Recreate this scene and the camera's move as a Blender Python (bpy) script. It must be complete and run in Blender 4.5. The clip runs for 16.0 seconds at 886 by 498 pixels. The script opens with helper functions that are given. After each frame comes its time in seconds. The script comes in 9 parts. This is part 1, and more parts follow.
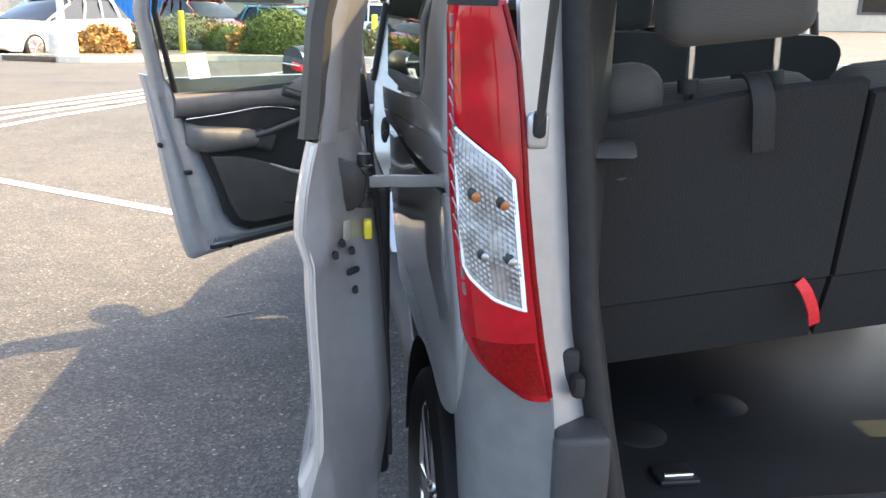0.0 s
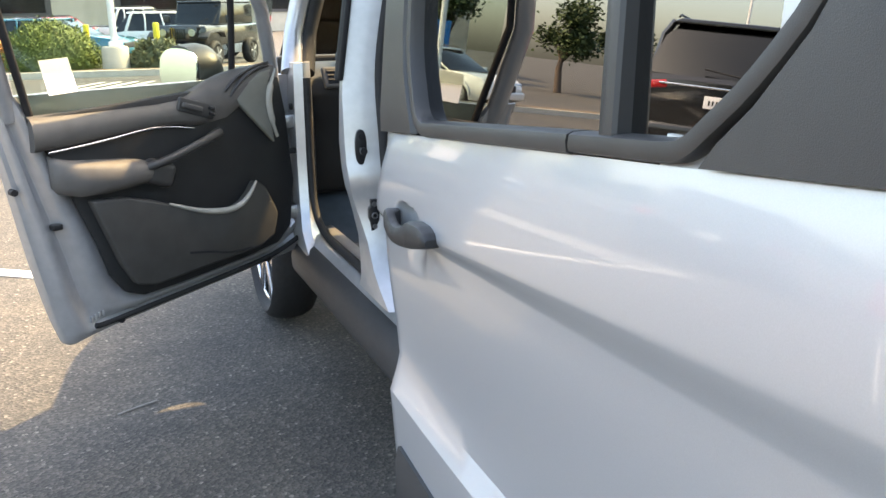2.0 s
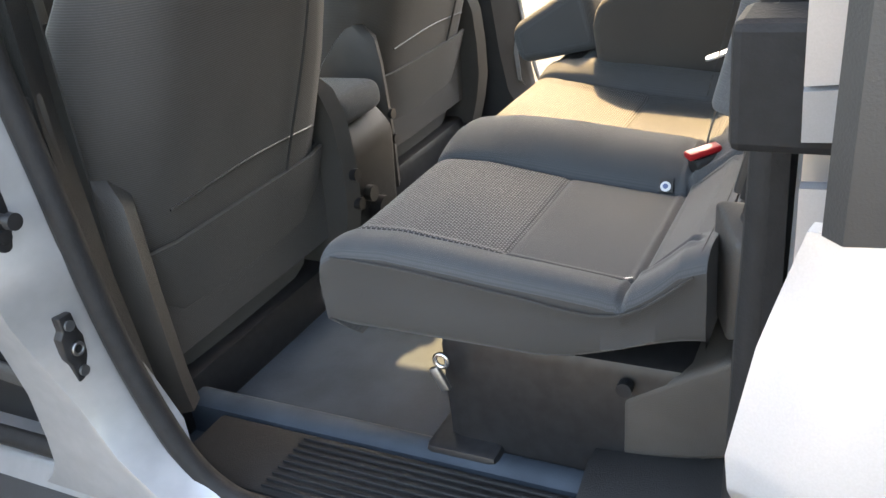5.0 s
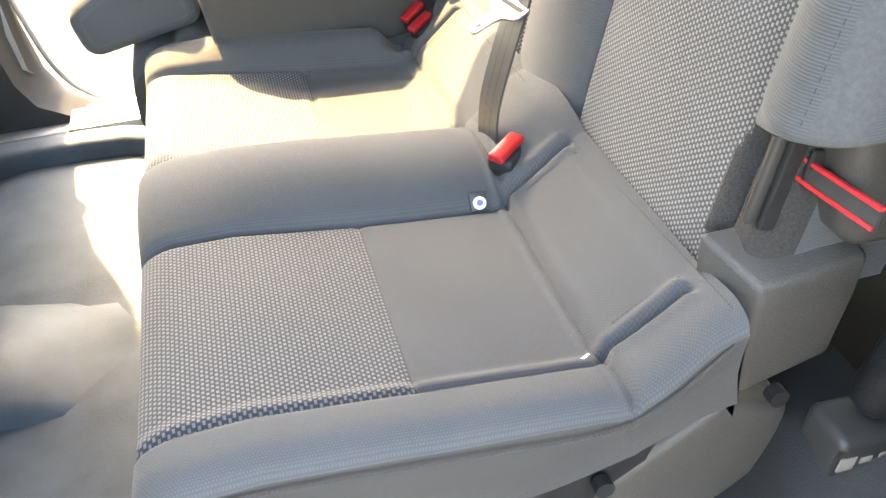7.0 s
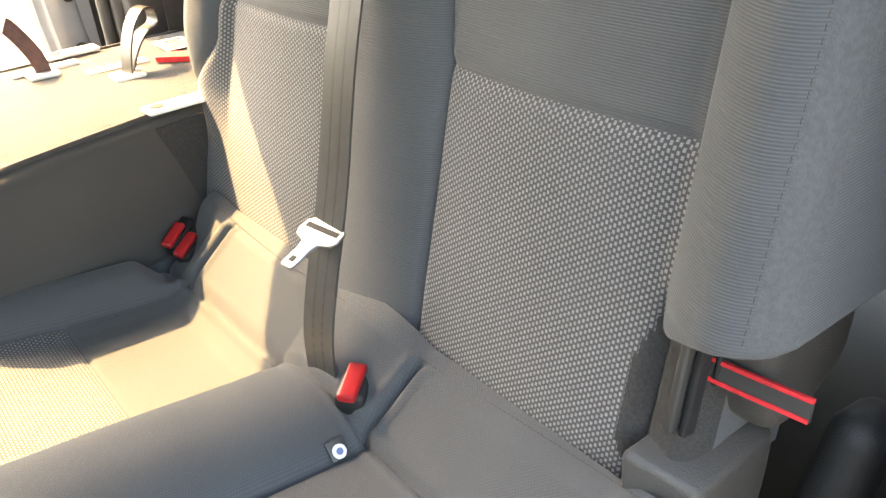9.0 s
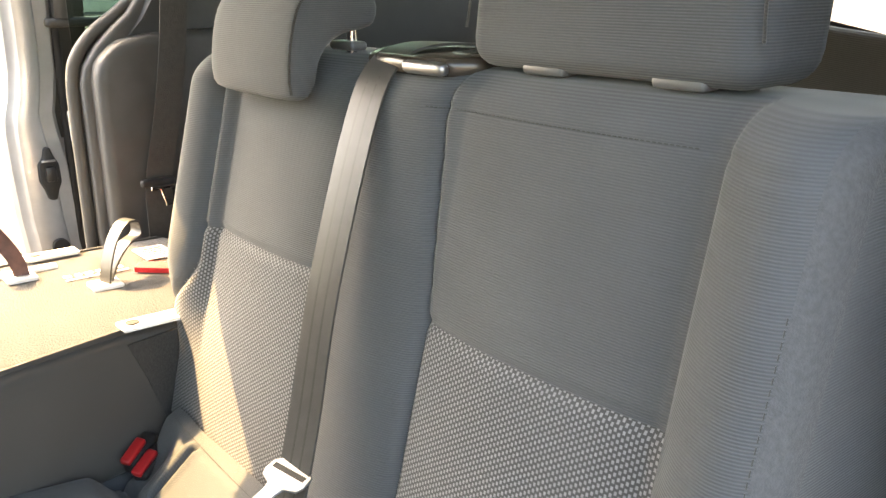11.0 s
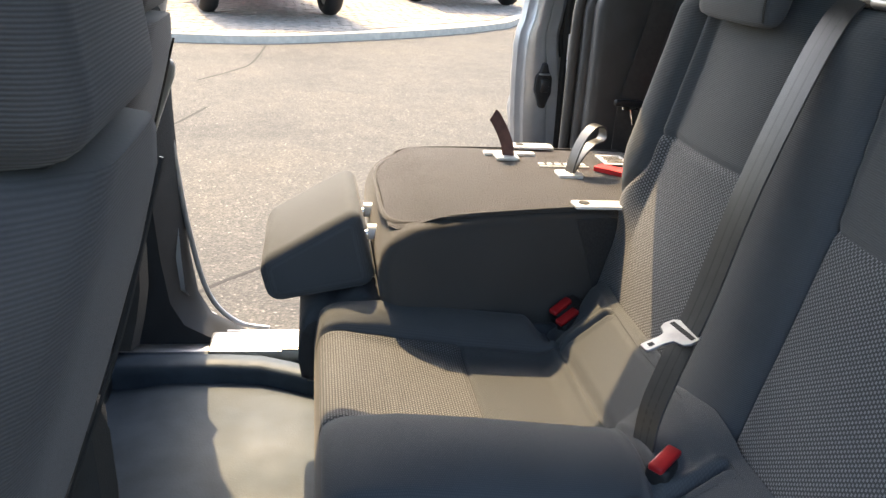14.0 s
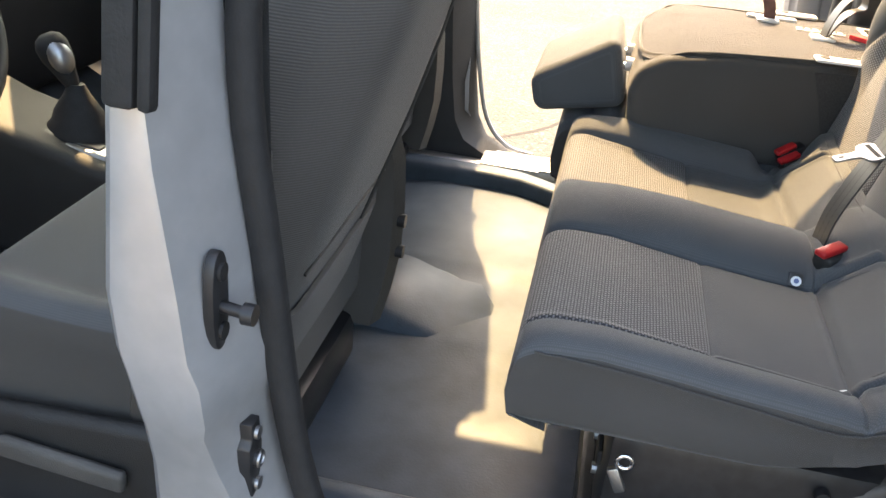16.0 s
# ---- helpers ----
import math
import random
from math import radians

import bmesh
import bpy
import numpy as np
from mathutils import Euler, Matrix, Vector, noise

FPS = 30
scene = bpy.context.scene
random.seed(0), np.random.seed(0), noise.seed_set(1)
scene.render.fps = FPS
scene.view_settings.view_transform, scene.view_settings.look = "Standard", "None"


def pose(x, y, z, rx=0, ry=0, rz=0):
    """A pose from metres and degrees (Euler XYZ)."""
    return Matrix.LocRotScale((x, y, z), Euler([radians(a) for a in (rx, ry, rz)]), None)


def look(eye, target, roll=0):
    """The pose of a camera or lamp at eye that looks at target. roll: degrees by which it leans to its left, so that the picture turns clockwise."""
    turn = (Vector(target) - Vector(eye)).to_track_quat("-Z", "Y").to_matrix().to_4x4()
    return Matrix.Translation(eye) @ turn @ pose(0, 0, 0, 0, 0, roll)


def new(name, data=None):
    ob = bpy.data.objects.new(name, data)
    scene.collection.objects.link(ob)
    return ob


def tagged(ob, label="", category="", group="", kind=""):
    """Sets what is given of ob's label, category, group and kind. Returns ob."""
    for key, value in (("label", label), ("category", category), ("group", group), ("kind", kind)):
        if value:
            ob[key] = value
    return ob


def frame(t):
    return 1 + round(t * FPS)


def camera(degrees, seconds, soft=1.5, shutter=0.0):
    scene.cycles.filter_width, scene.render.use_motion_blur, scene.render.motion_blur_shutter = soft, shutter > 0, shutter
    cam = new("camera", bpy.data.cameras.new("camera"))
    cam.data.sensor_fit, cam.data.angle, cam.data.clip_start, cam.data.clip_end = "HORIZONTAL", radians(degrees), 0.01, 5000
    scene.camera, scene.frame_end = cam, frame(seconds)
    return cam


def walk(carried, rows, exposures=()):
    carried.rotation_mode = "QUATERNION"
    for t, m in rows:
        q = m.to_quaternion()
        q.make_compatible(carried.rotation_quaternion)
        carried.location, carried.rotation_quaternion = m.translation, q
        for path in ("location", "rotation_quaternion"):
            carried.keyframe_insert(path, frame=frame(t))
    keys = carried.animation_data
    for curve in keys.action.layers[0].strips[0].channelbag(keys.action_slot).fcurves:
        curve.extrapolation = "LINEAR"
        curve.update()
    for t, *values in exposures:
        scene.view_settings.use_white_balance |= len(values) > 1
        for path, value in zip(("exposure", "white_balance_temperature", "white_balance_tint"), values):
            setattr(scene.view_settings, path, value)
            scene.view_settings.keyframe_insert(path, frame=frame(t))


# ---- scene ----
cam = camera(53.4, 16.0)

PATH = [
    (0, (-1.069, -0.561, 1.398), (-0.785, 1.34, 0.846), 1.3),
    (0.5, (-1.202, -0.332, 1.357), (-0.82, 1.549, 0.795), 0.8),
    (1, (-1.31, -0.101, 1.349), (-0.817, 1.756, 0.793), -0.1),
    (1.2, (-1.355, -0.005, 1.341), (-0.823, 1.84, 0.783), -0.8),
    (1.5, (-1.425, 0.144, 1.321), (-0.832, 1.974, 0.773), -0.5),
    (1.7, (-1.467, 0.219, 1.322), (-0.816, 2.027, 0.767), -1.1),
    (2, (-1.485, 0.373, 1.3), (-0.756, 2.155, 0.757), -0.8),
    (2.5, (-1.506, 0.632, 1.296), (-0.632, 2.348, 0.754), -1.3),
    (3, (-1.546, 0.877, 1.272), (-0.54, 2.509, 0.703), -2.0),
    (3.5, (-1.537, 1.113, 1.252), (-0.368, 2.616, 0.642), -2.4),
    (4, (-1.47, 1.351, 1.243), (-0.134, 2.687, 0.586), -3.4),
    (4.2, (-1.459, 1.429, 1.233), (-0.066, 2.694, 0.555), -4.0),
    (6.3, (-1.151, 2.092, 1.307), (0.478, 2.143, 0.147), -4.7),
    (6.5, (-1.135, 2.13, 1.29), (0.499, 2.059, 0.139), -3.5),
    (7, (-1.022, 2.173, 1.284), (0.563, 1.827, 0.114), -4.4),
    (7.5, (-0.953, 2.176, 1.287), (0.585, 1.622, 0.135), -5.2),
    (8, (-0.903, 2.204, 1.301), (0.587, 1.479, 0.181), -5.7),
    (8.5, (-0.875, 2.22, 1.311), (0.586, 1.348, 0.259), -5.6),
    (9, (-0.862, 2.24, 1.33), (0.575, 1.228, 0.376), -4.8),
    (9.5, (-0.857, 2.237, 1.349), (0.572, 1.116, 0.512), -3.7),
    (9.7, (-0.855, 2.235, 1.356), (0.571, 1.075, 0.567), -3.2),
    (11.8, (-0.856, 2.251, 1.418), (0.753, 1.177, 0.909), 0.8),
    (12, (-0.861, 2.251, 1.412), (0.788, 1.237, 0.909), 1.3),
    (12.5, (-0.885, 2.26, 1.408), (0.849, 1.418, 0.874), 2.1),
    (13, (-0.932, 2.275, 1.403), (0.869, 1.628, 0.821), 2.7),
    (13.5, (-0.984, 2.3, 1.384), (0.859, 1.827, 0.767), 3.3),
    (14, (-1.053, 2.324, 1.368), (0.805, 2.025, 0.69), 3.7),
    (14.5, (-1.151, 2.326, 1.351), (0.703, 2.182, 0.616), 4.0),
    (15, (-1.242, 2.307, 1.349), (0.593, 2.315, 0.554), 4.6),
    (15.5, (-1.337, 2.271, 1.329), (0.471, 2.422, 0.488), 5.3),
    (16, (-1.399, 2.273, 1.322), (0.358, 2.553, 0.409), 6.0),
]
EXPOSURE = [(0, 2.58, 6900, 8), (1, 2.62, 6900, 8), (2, 2.62, 7600, 8), (3, 2.67, 8000, 8), (4.2, 2.92, 8100, 8), (5.4, 3.7, 8500, 10), (6.5, 4.63, 8800, 10), (7.2, 4.36, 8900, 10), (8, 4.1, 9000, 10), (9, 4.0, 9000, 10), (12, 3.96, 8700, 10), (13, 2.56, 7600, 10), (14, 2.21, 6700, 8), (15, 2.42, 6900, 8), (16, 3.08, 8100, 10)]
walk(cam, [(t, look(eye, target, roll)) for t, eye, target, roll in PATH], EXPOSURE)

# ==== world and light ====
SUN_EL, SUN_AZ = 51.0, 14.5          # elevation; angle of the sun from +x towards +y
sun_dir = Vector((math.cos(radians(SUN_EL)) * math.cos(radians(SUN_AZ)),
                  math.cos(radians(SUN_EL)) * math.sin(radians(SUN_AZ)),
                  math.sin(radians(SUN_EL))))
world = bpy.data.worlds.new("sky")
scene.world = world
world.use_nodes = True
wn = world.node_tree
sky = wn.nodes.new("ShaderNodeTexSky")
sky.sky_type = "NISHITA"
sky.sun_disc = False
sky.sun_elevation = radians(SUN_EL)
sky.sun_rotation = radians(90 - SUN_AZ)
sky.dust_density = 3.5
wn.nodes["Background"].inputs[1].default_value = 0.18
wn.links.new(sky.outputs[0], wn.nodes["Background"].inputs[0])
sun_data = bpy.data.lights.new("sun", "SUN")
sun_data.energy, sun_data.angle, sun_data.color = 2.45, radians(0.53), (1.0, 0.735, 0.42)
sun = new("sun", sun_data)
sun.matrix_world = look(sun_dir * 50, (0, 0, 0))

# ==== materials ====
def material(name, color, rough=0.5, metal=0.0, vary=0.0, scale=30.0, bump=0.0, bump_scale=200.0, coat=0.0,
             color2=None, trans=0.0, ior=1.45, alpha=1.0, sheen=0.0, stain=0.0, stain_scale=3.0, rough_vary=0.0, island=0.0):
    """A principled surface with two scales of colour variation and fine relief, in object metres."""
    m = bpy.data.materials.new(name)
    m.use_nodes = True
    nt = m.node_tree
    b = nt.nodes["Principled BSDF"]
    b.inputs["Roughness"].default_value = rough
    b.inputs["Metallic"].default_value = metal
    b.inputs["Coat Weight"].default_value = coat
    b.inputs["Coat Roughness"].default_value = 0.05
    b.inputs["Transmission Weight"].default_value = trans
    b.inputs["IOR"].default_value = ior
    b.inputs["Alpha"].default_value = alpha
    b.inputs["Sheen Weight"].default_value = sheen
    b.inputs["Base Color"].default_value = (*color, 1)
    co = nt.nodes.new("ShaderNodeTexCoord")
    last = None

    def noise_tex(sc, detail=4.0):
        n = nt.nodes.new("ShaderNodeTexNoise")
        n.inputs["Scale"].default_value = sc
        n.inputs["Detail"].default_value = detail
        nt.links.new(co.outputs["Object"], n.inputs["Vector"])
        return n.outputs["Fac"]

    def mix(fac, a, c2):
        x = nt.nodes.new("ShaderNodeMix")
        x.data_type = "RGBA"
        nt.links.new(fac, x.inputs["Factor"])
        if hasattr(a, "links"):
            nt.links.new(a, x.inputs["A"])
        else:
            x.inputs["A"].default_value = (*a, 1)
        x.inputs["B"].default_value = (*c2, 1)
        return x.outputs["Result"]

    def ramp(src, lo, hi, peak=1.0):
        r = nt.nodes.new("ShaderNodeMapRange")
        r.inputs["From Min"].default_value, r.inputs["From Max"].default_value = lo, hi
        r.inputs["To Max"].default_value = peak
        nt.links.new(src, r.inputs["Value"])
        return r.outputs["Result"]

    if vary:
        c2 = color2 or tuple(max(0.0, c * (1 - vary)) for c in color)
        last = mix(ramp(noise_tex(scale, 6.0), 0.35, 0.65), color, c2)
    if stain:
        dark = tuple(c * (1 - stain) for c in color)
        last = mix(ramp(noise_tex(stain_scale, 5.0), 0.5, 0.7, 0.8), last if last is not None else color, dark)
    if last is not None:
        nt.links.new(last, b.inputs["Base Color"])
    if rough_vary:
        r = ramp(noise_tex(8.0), 0.3, 0.7)
        r.node.inputs["To Min"].default_value = max(0.02, rough - rough_vary)
        r.node.inputs["To Max"].default_value = min(1.0, rough + rough_vary)
        nt.links.new(r, b.inputs["Roughness"])
    if bump:
        bp = nt.nodes.new("ShaderNodeBump")
        bp.inputs["Strength"].default_value = bump
        bp.inputs["Distance"].default_value = 0.004
        nt.links.new(noise_tex(bump_scale, 3.0), bp.inputs["Height"])
        nt.links.new(bp.outputs["Normal"], b.inputs["Normal"])
    return m


def weave(name, base, thread, pitch=0.006, amount=0.5, dash=0.55, rough=0.82, depth=0.0012, plane="xy", rib=""):
    """Woven upholstery: rows of light stitches on a dark cloth, with relief, or a fine rib where amount is small."""
    m = material(name, base, rough=rough, sheen=0.12)
    nt = m.node_tree
    b = nt.nodes["Principled BSDF"]
    b.inputs["Specular IOR Level"].default_value = 0.18
    co = nt.nodes.new("ShaderNodeTexCoord")
    sep = nt.nodes.new("ShaderNodeSeparateXYZ")
    nt.links.new(co.outputs["Object"], sep.inputs[0])
    ax = {"x": 0, "y": 1, "z": 2}

    def math_node(op, a, v=None):
        n = nt.nodes.new("ShaderNodeMath")
        n.operation = op
        for i, s in enumerate((a, v)):
            if s is None:
                continue
            if isinstance(s, (int, float)):
                n.inputs[i].default_value = s
            else:
                nt.links.new(s, n.inputs[i])
        return n.outputs[0]

    u = math_node("MULTIPLY", sep.outputs[ax[plane[0]]], 1.0 / pitch)
    v = math_node("MULTIPLY", sep.outputs[ax[plane[1]]], 1.0 / (pitch * 1.35))
    row = math_node("FLOOR", u)
    shift = math_node("MULTIPLY", math_node("MODULO", math_node("ABSOLUTE", row), 2.0), 0.5)
    fu = math_node("ABSOLUTE", math_node("SUBTRACT", math_node("FRACT", u), 0.5))
    fv = math_node("ABSOLUTE", math_node("SUBTRACT", math_node("FRACT", math_node("ADD", v, shift)), 0.5))
    su = math_node("LESS_THAN", fu, 0.30)
    sv = math_node("LESS_THAN", fv, dash * 0.5)
    stitch = math_node("MULTIPLY", su, sv)
    if rib:
        wave = math_node("SINE", math_node("MULTIPLY", sep.outputs[ax[rib]], 2 * math.pi / pitch))
        stitch = math_node("ADD", math_node("MULTIPLY", wave, 0.5), 0.5)
    nz = nt.nodes.new("ShaderNodeTexNoise")
    nz.inputs["Scale"].default_value = 260.0
    nt.links.new(co.outputs["Object"], nz.inputs["Vector"])
    big = nt.nodes.new("ShaderNodeTexNoise")
    big.inputs["Scale"].default_value = 9.0
    nt.links.new(co.outputs["Object"], big.inputs["Vector"])
    fac = math_node("MULTIPLY", math_node("MULTIPLY", stitch, amount), math_node("ADD", nz.outputs["Fac"], 0.5))
    mixn = nt.nodes.new("ShaderNodeMix")
    mixn.data_type = "RGBA"
    nt.links.new(fac, mixn.inputs["Factor"])
    bm_ = nt.nodes.new("ShaderNodeMix")
    bm_.data_type = "RGBA"
    bm_.inputs["A"].default_value = (*base, 1)
    bm_.inputs["B"].default_value = (*[c * 0.72 for c in base], 1)
    nt.links.new(big.outputs["Fac"], bm_.inputs["Factor"])
    nt.links.new(bm_.outputs["Result"], mixn.inputs["A"])
    mixn.inputs["B"].default_value = (*thread, 1)
    nt.links.new(mixn.outputs["Result"], b.inputs["Base Color"])
    height = math_node("ADD", math_node("MULTIPLY", stitch, 1.0), math_node("MULTIPLY", nz.outputs["Fac"], 0.5))
    bp = nt.nodes.new("ShaderNodeBump")
    bp.inputs["Strength"].default_value = 0.6
    bp.inputs["Distance"].default_value = depth
    nt.links.new(height, bp.inputs["Height"])
    nt.links.new(bp.outputs["Normal"], b.inputs["Normal"])
    return m


def pane_mat(name, color, rough=0.0, ior=1.52):
    """Thin sheet glass: mostly see-through, tinted, with real reflection."""
    m = bpy.data.materials.new(name)
    m.use_nodes = True
    nt = m.node_tree
    nt.nodes.remove(nt.nodes["Principled BSDF"])
    out = nt.nodes["Material Output"]
    tr = nt.nodes.new("ShaderNodeBsdfTransparent")
    tr.inputs[0].default_value = (*color, 1)
    gl = nt.nodes.new("ShaderNodeBsdfGlossy")
    gl.inputs["Roughness"].default_value = rough
    fr = nt.nodes.new("ShaderNodeFresnel")
    fr.inputs["IOR"].default_value = ior
    mx = nt.nodes.new("ShaderNodeMixShader")
    nt.links.new(fr.outputs[0], mx.inputs[0])
    nt.links.new(tr.outputs[0], mx.inputs[1])
    nt.links.new(gl.outputs[0], mx.inputs[2])
    nt.links.new(mx.outputs[0], out.inputs[0])
    return m


SILVER = material("silver_paint", (0.50, 0.51, 0.53), rough=0.36, metal=0.45, coat=1.0, vary=0.06, scale=900, bump=0.02, bump_scale=900)
SILVER_IN = material("silver_jamb_paint", (0.45, 0.455, 0.465), rough=0.32, metal=0.55, coat=0.5, vary=0.08, scale=40, stain=0.15, stain_scale=12)
DARK_PLASTIC = material("dark_grey_plastic", (0.034, 0.035, 0.037), rough=0.55, vary=0.15, scale=25, bump=0.25, bump_scale=700)
BUMPER = material("grey_bumper_plastic", (0.135, 0.139, 0.145), rough=0.5, vary=0.15, scale=25, bump=0.2, bump_scale=700)
BLACK_TRIM = material("black_satin_trim", (0.043, 0.042, 0.041), rough=0.42, vary=0.2, scale=12, bump=0.1, bump_scale=900)
CABIN_PLASTIC = material("black_cabin_plastic", (0.016, 0.017, 0.018), rough=0.55, vary=0.25, scale=18, bump=0.3, bump_scale=600)
GREY_PLASTIC = material("grey_cabin_plastic", (0.065, 0.064, 0.062), rough=0.5, vary=0.15, scale=18, bump=0.3, bump_scale=600)
WARM_PLASTIC = material("warm_grey_plastic", (0.066, 0.061, 0.056), rough=0.48, vary=0.15, scale=18, bump=0.25, bump_scale=600)
RUBBER = material("black_rubber", (0.014, 0.014, 0.015), rough=0.72, vary=0.3, scale=60, bump=0.15, bump_scale=300)
CARGO_MAT = material("black_cargo_vinyl", (0.014, 0.015, 0.017), rough=0.5, vary=0.3, scale=14, bump=0.10, bump_scale=260, stain=0.3, stain_scale=5)
FLOOR_MAT = material("black_vinyl_floor", (0.058, 0.076, 0.096), rough=0.50, vary=0.25, scale=14, bump=0.10, bump_scale=260, rough_vary=0.1)
FLOOR_MAT.node_tree.nodes["Principled BSDF"].inputs["Specular IOR Level"].default_value = 0.15
CLOTH = weave("dark_grey_ribbed_cloth", (0.082, 0.088, 0.093), (0.165, 0.174, 0.182), pitch=0.0022, amount=0.19, depth=0.0006, rib="z")
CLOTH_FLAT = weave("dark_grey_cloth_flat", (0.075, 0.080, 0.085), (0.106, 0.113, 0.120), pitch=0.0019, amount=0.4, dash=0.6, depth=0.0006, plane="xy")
# same cloth for upright sides, their shade put into a darker colour
CLOTH_SIDE_SHADED = weave("dark_grey_cloth_side_shaded", (0.059, 0.056, 0.053), (0.084, 0.081, 0.077), pitch=0.0019, amount=0.4, dash=0.6, depth=0.0006, plane="yz")
STITCH = weave("stitched_cloth_flat", (0.060, 0.062, 0.065), (0.23, 0.232, 0.235), pitch=0.0037, amount=0.7, plane="yx")
STITCH_BACK = weave("stitched_cloth_back", (0.070, 0.071, 0.073), (0.255, 0.26, 0.265), pitch=0.0038, amount=0.75, plane="xz")
SMOOTH_CLOTH = material("smooth_grey_cloth", (0.084, 0.088, 0.092), rough=0.9, vary=0.2, scale=260, bump=0.3, bump_scale=700, sheen=0.1)
FELT = material("dark_felt", (0.046, 0.045, 0.044), rough=0.95, vary=0.35, scale=400, bump=0.5, bump_scale=600)
CARPET = material("grey_brown_carpet", (0.028, 0.021, 0.015), rough=0.95, vary=0.55, scale=320, bump=0.9, bump_scale=420, sheen=0.3)
BACK_CARPET = material("black_felt_back", (0.018, 0.018, 0.019), rough=0.92, vary=0.3, scale=300, bump=0.5, bump_scale=420, stain=0.15)
DARK_BELT = material("dark_belt_webbing", (0.042, 0.039, 0.036), rough=0.5, vary=0.25, scale=120, bump=0.3, bump_scale=500)
BELT = material("grey_belt_webbing", (0.056, 0.055, 0.053), rough=0.30, vary=0.15, scale=60, bump=0.06, bump_scale=900)
CHROME = material("bright_metal", (0.75, 0.76, 0.78), rough=0.18, metal=1.0, vary=0.1, scale=60)
ARM_GREY = material("grey_painted_arm", (0.20, 0.205, 0.21), rough=0.45, metal=0.3, vary=0.2, scale=40)
STEEL = material("dull_steel", (0.42, 0.43, 0.44), rough=0.42, metal=1.0, vary=0.25, scale=40)
BLACK_METAL = material("black_metal", (0.03, 0.03, 0.032), rough=0.4, metal=0.3, vary=0.3, scale=50)
RED_PLASTIC = material("red_plastic", (0.40, 0.016, 0.020), rough=0.35, vary=0.15, scale=50)
RED_CLOTH = material("red_webbing", (0.75, 0.03, 0.04), rough=0.65, vary=0.2, scale=150, bump=0.3, bump_scale=500)
WHITE_PLASTIC = material("white_plastic", (0.78, 0.78, 0.77), rough=0.4, vary=0.06, scale=30)
YELLOW_PLASTIC = material("yellow_plastic", (0.75, 0.62, 0.04), rough=0.4, vary=0.1, scale=40)
PAPER = material("white_paper", (0.82, 0.82, 0.83), rough=0.7, vary=0.04, scale=40)
INK = material("black_ink", (0.03, 0.03, 0.03), rough=0.6, vary=0.1)
RED_LENS = material("red_lens", (0.42, 0.001, 0.012), rough=0.06, vary=0.45, scale=14)
RED_LENS.node_tree.nodes["Principled BSDF"].inputs["Specular IOR Level"].default_value = 0.42
DARK_RED_LENS = material("dark_red_reflector", (0.20, 0.001, 0.004), rough=0.12, vary=0.4, scale=200, bump=0.1, bump_scale=500)
DARK_RED_LENS.node_tree.nodes["Principled BSDF"].inputs["Specular IOR Level"].default_value = 0.25
REFLECTOR = material("lamp_reflector", (0.36, 0.36, 0.37), rough=0.36, metal=0.7, vary=0.45, scale=45, bump=0.05, bump_scale=400)
BEAD = material("clear_grey_lens_strip", (0.30, 0.29, 0.295), rough=0.12, metal=0.5, vary=0.3, scale=60)
HANDLE = material("black_handle_plastic", (0.024, 0.025, 0.027), rough=0.5, vary=0.2, scale=30, bump=0.2, bump_scale=800)
COLLAR = material("grey_collar_plastic", (0.12, 0.12, 0.117), rough=0.35, vary=0.1, scale=30)
GUIDE = material("dark_brown_gloss_plastic", (0.060, 0.050, 0.042), rough=0.22, vary=0.15, scale=20)
AMBER = material("amber_bulb", (0.34, 0.12, 0.04), rough=0.2)
GLASS = pane_mat("clear_window_glass", (0.80, 0.86, 0.82))
QUARTER_TINT = pane_mat("grey_quarter_glass", (0.26, 0.28, 0.27), ior=1.7)
CLEARER = pane_mat("green_door_glass", (0.62, 0.70, 0.66))
TINT = pane_mat("tinted_window_glass", (0.09, 0.095, 0.09), ior=3.2)
CLOTH_DARK = weave("black_grey_ribbed_cloth", (0.072, 0.067, 0.062), (0.120, 0.113, 0.105), pitch=0.0030, amount=0.36, depth=0.0006, rib="z")
LIGHT_TRIM = material("pale_grey_trim", (0.34, 0.33, 0.29), rough=0.55, vary=0.12, scale=20, bump=0.3, bump_scale=600)
MIRROR = material("mirror", (0.9, 0.92, 0.93), rough=0.01, metal=1.0)

# ==== building helpers ====
def thing(name, label, category, group="", kind="", at=(0, 0, 0)):
    e = new(name)
    e.location = at
    e.empty_display_size = 0.1
    return tagged(e, label, category, group, kind)


def part(name, bm, mat, parent=None, label="", smooth=None):
    """Links a bmesh as one mesh object under its parent, which keeps world coordinates."""
    me = bpy.data.meshes.new(name)
    bmesh.ops.recalc_face_normals(bm, faces=bm.faces)
    if smooth is not None:
        ang = radians(smooth)
        for f in bm.faces:
            f.smooth = True
        for e in bm.edges:
            e.smooth = not (len(e.link_faces) == 2 and e.calc_face_angle(0) > ang)
    bm.to_mesh(me)
    bm.free()
    for m in (mat if isinstance(mat, (list, tuple)) else (mat,)):
        me.materials.append(m)
    ob = new(name, me)
    if parent is not None:
        ob.parent = parent
        root = Vector((0, 0, 0))
        p = parent
        while p is not None:
            root += p.location
            p = p.parent
        ob.location = -root
    if label:
        ob["label"] = label
    return ob


def bm_new():
    return bmesh.new()


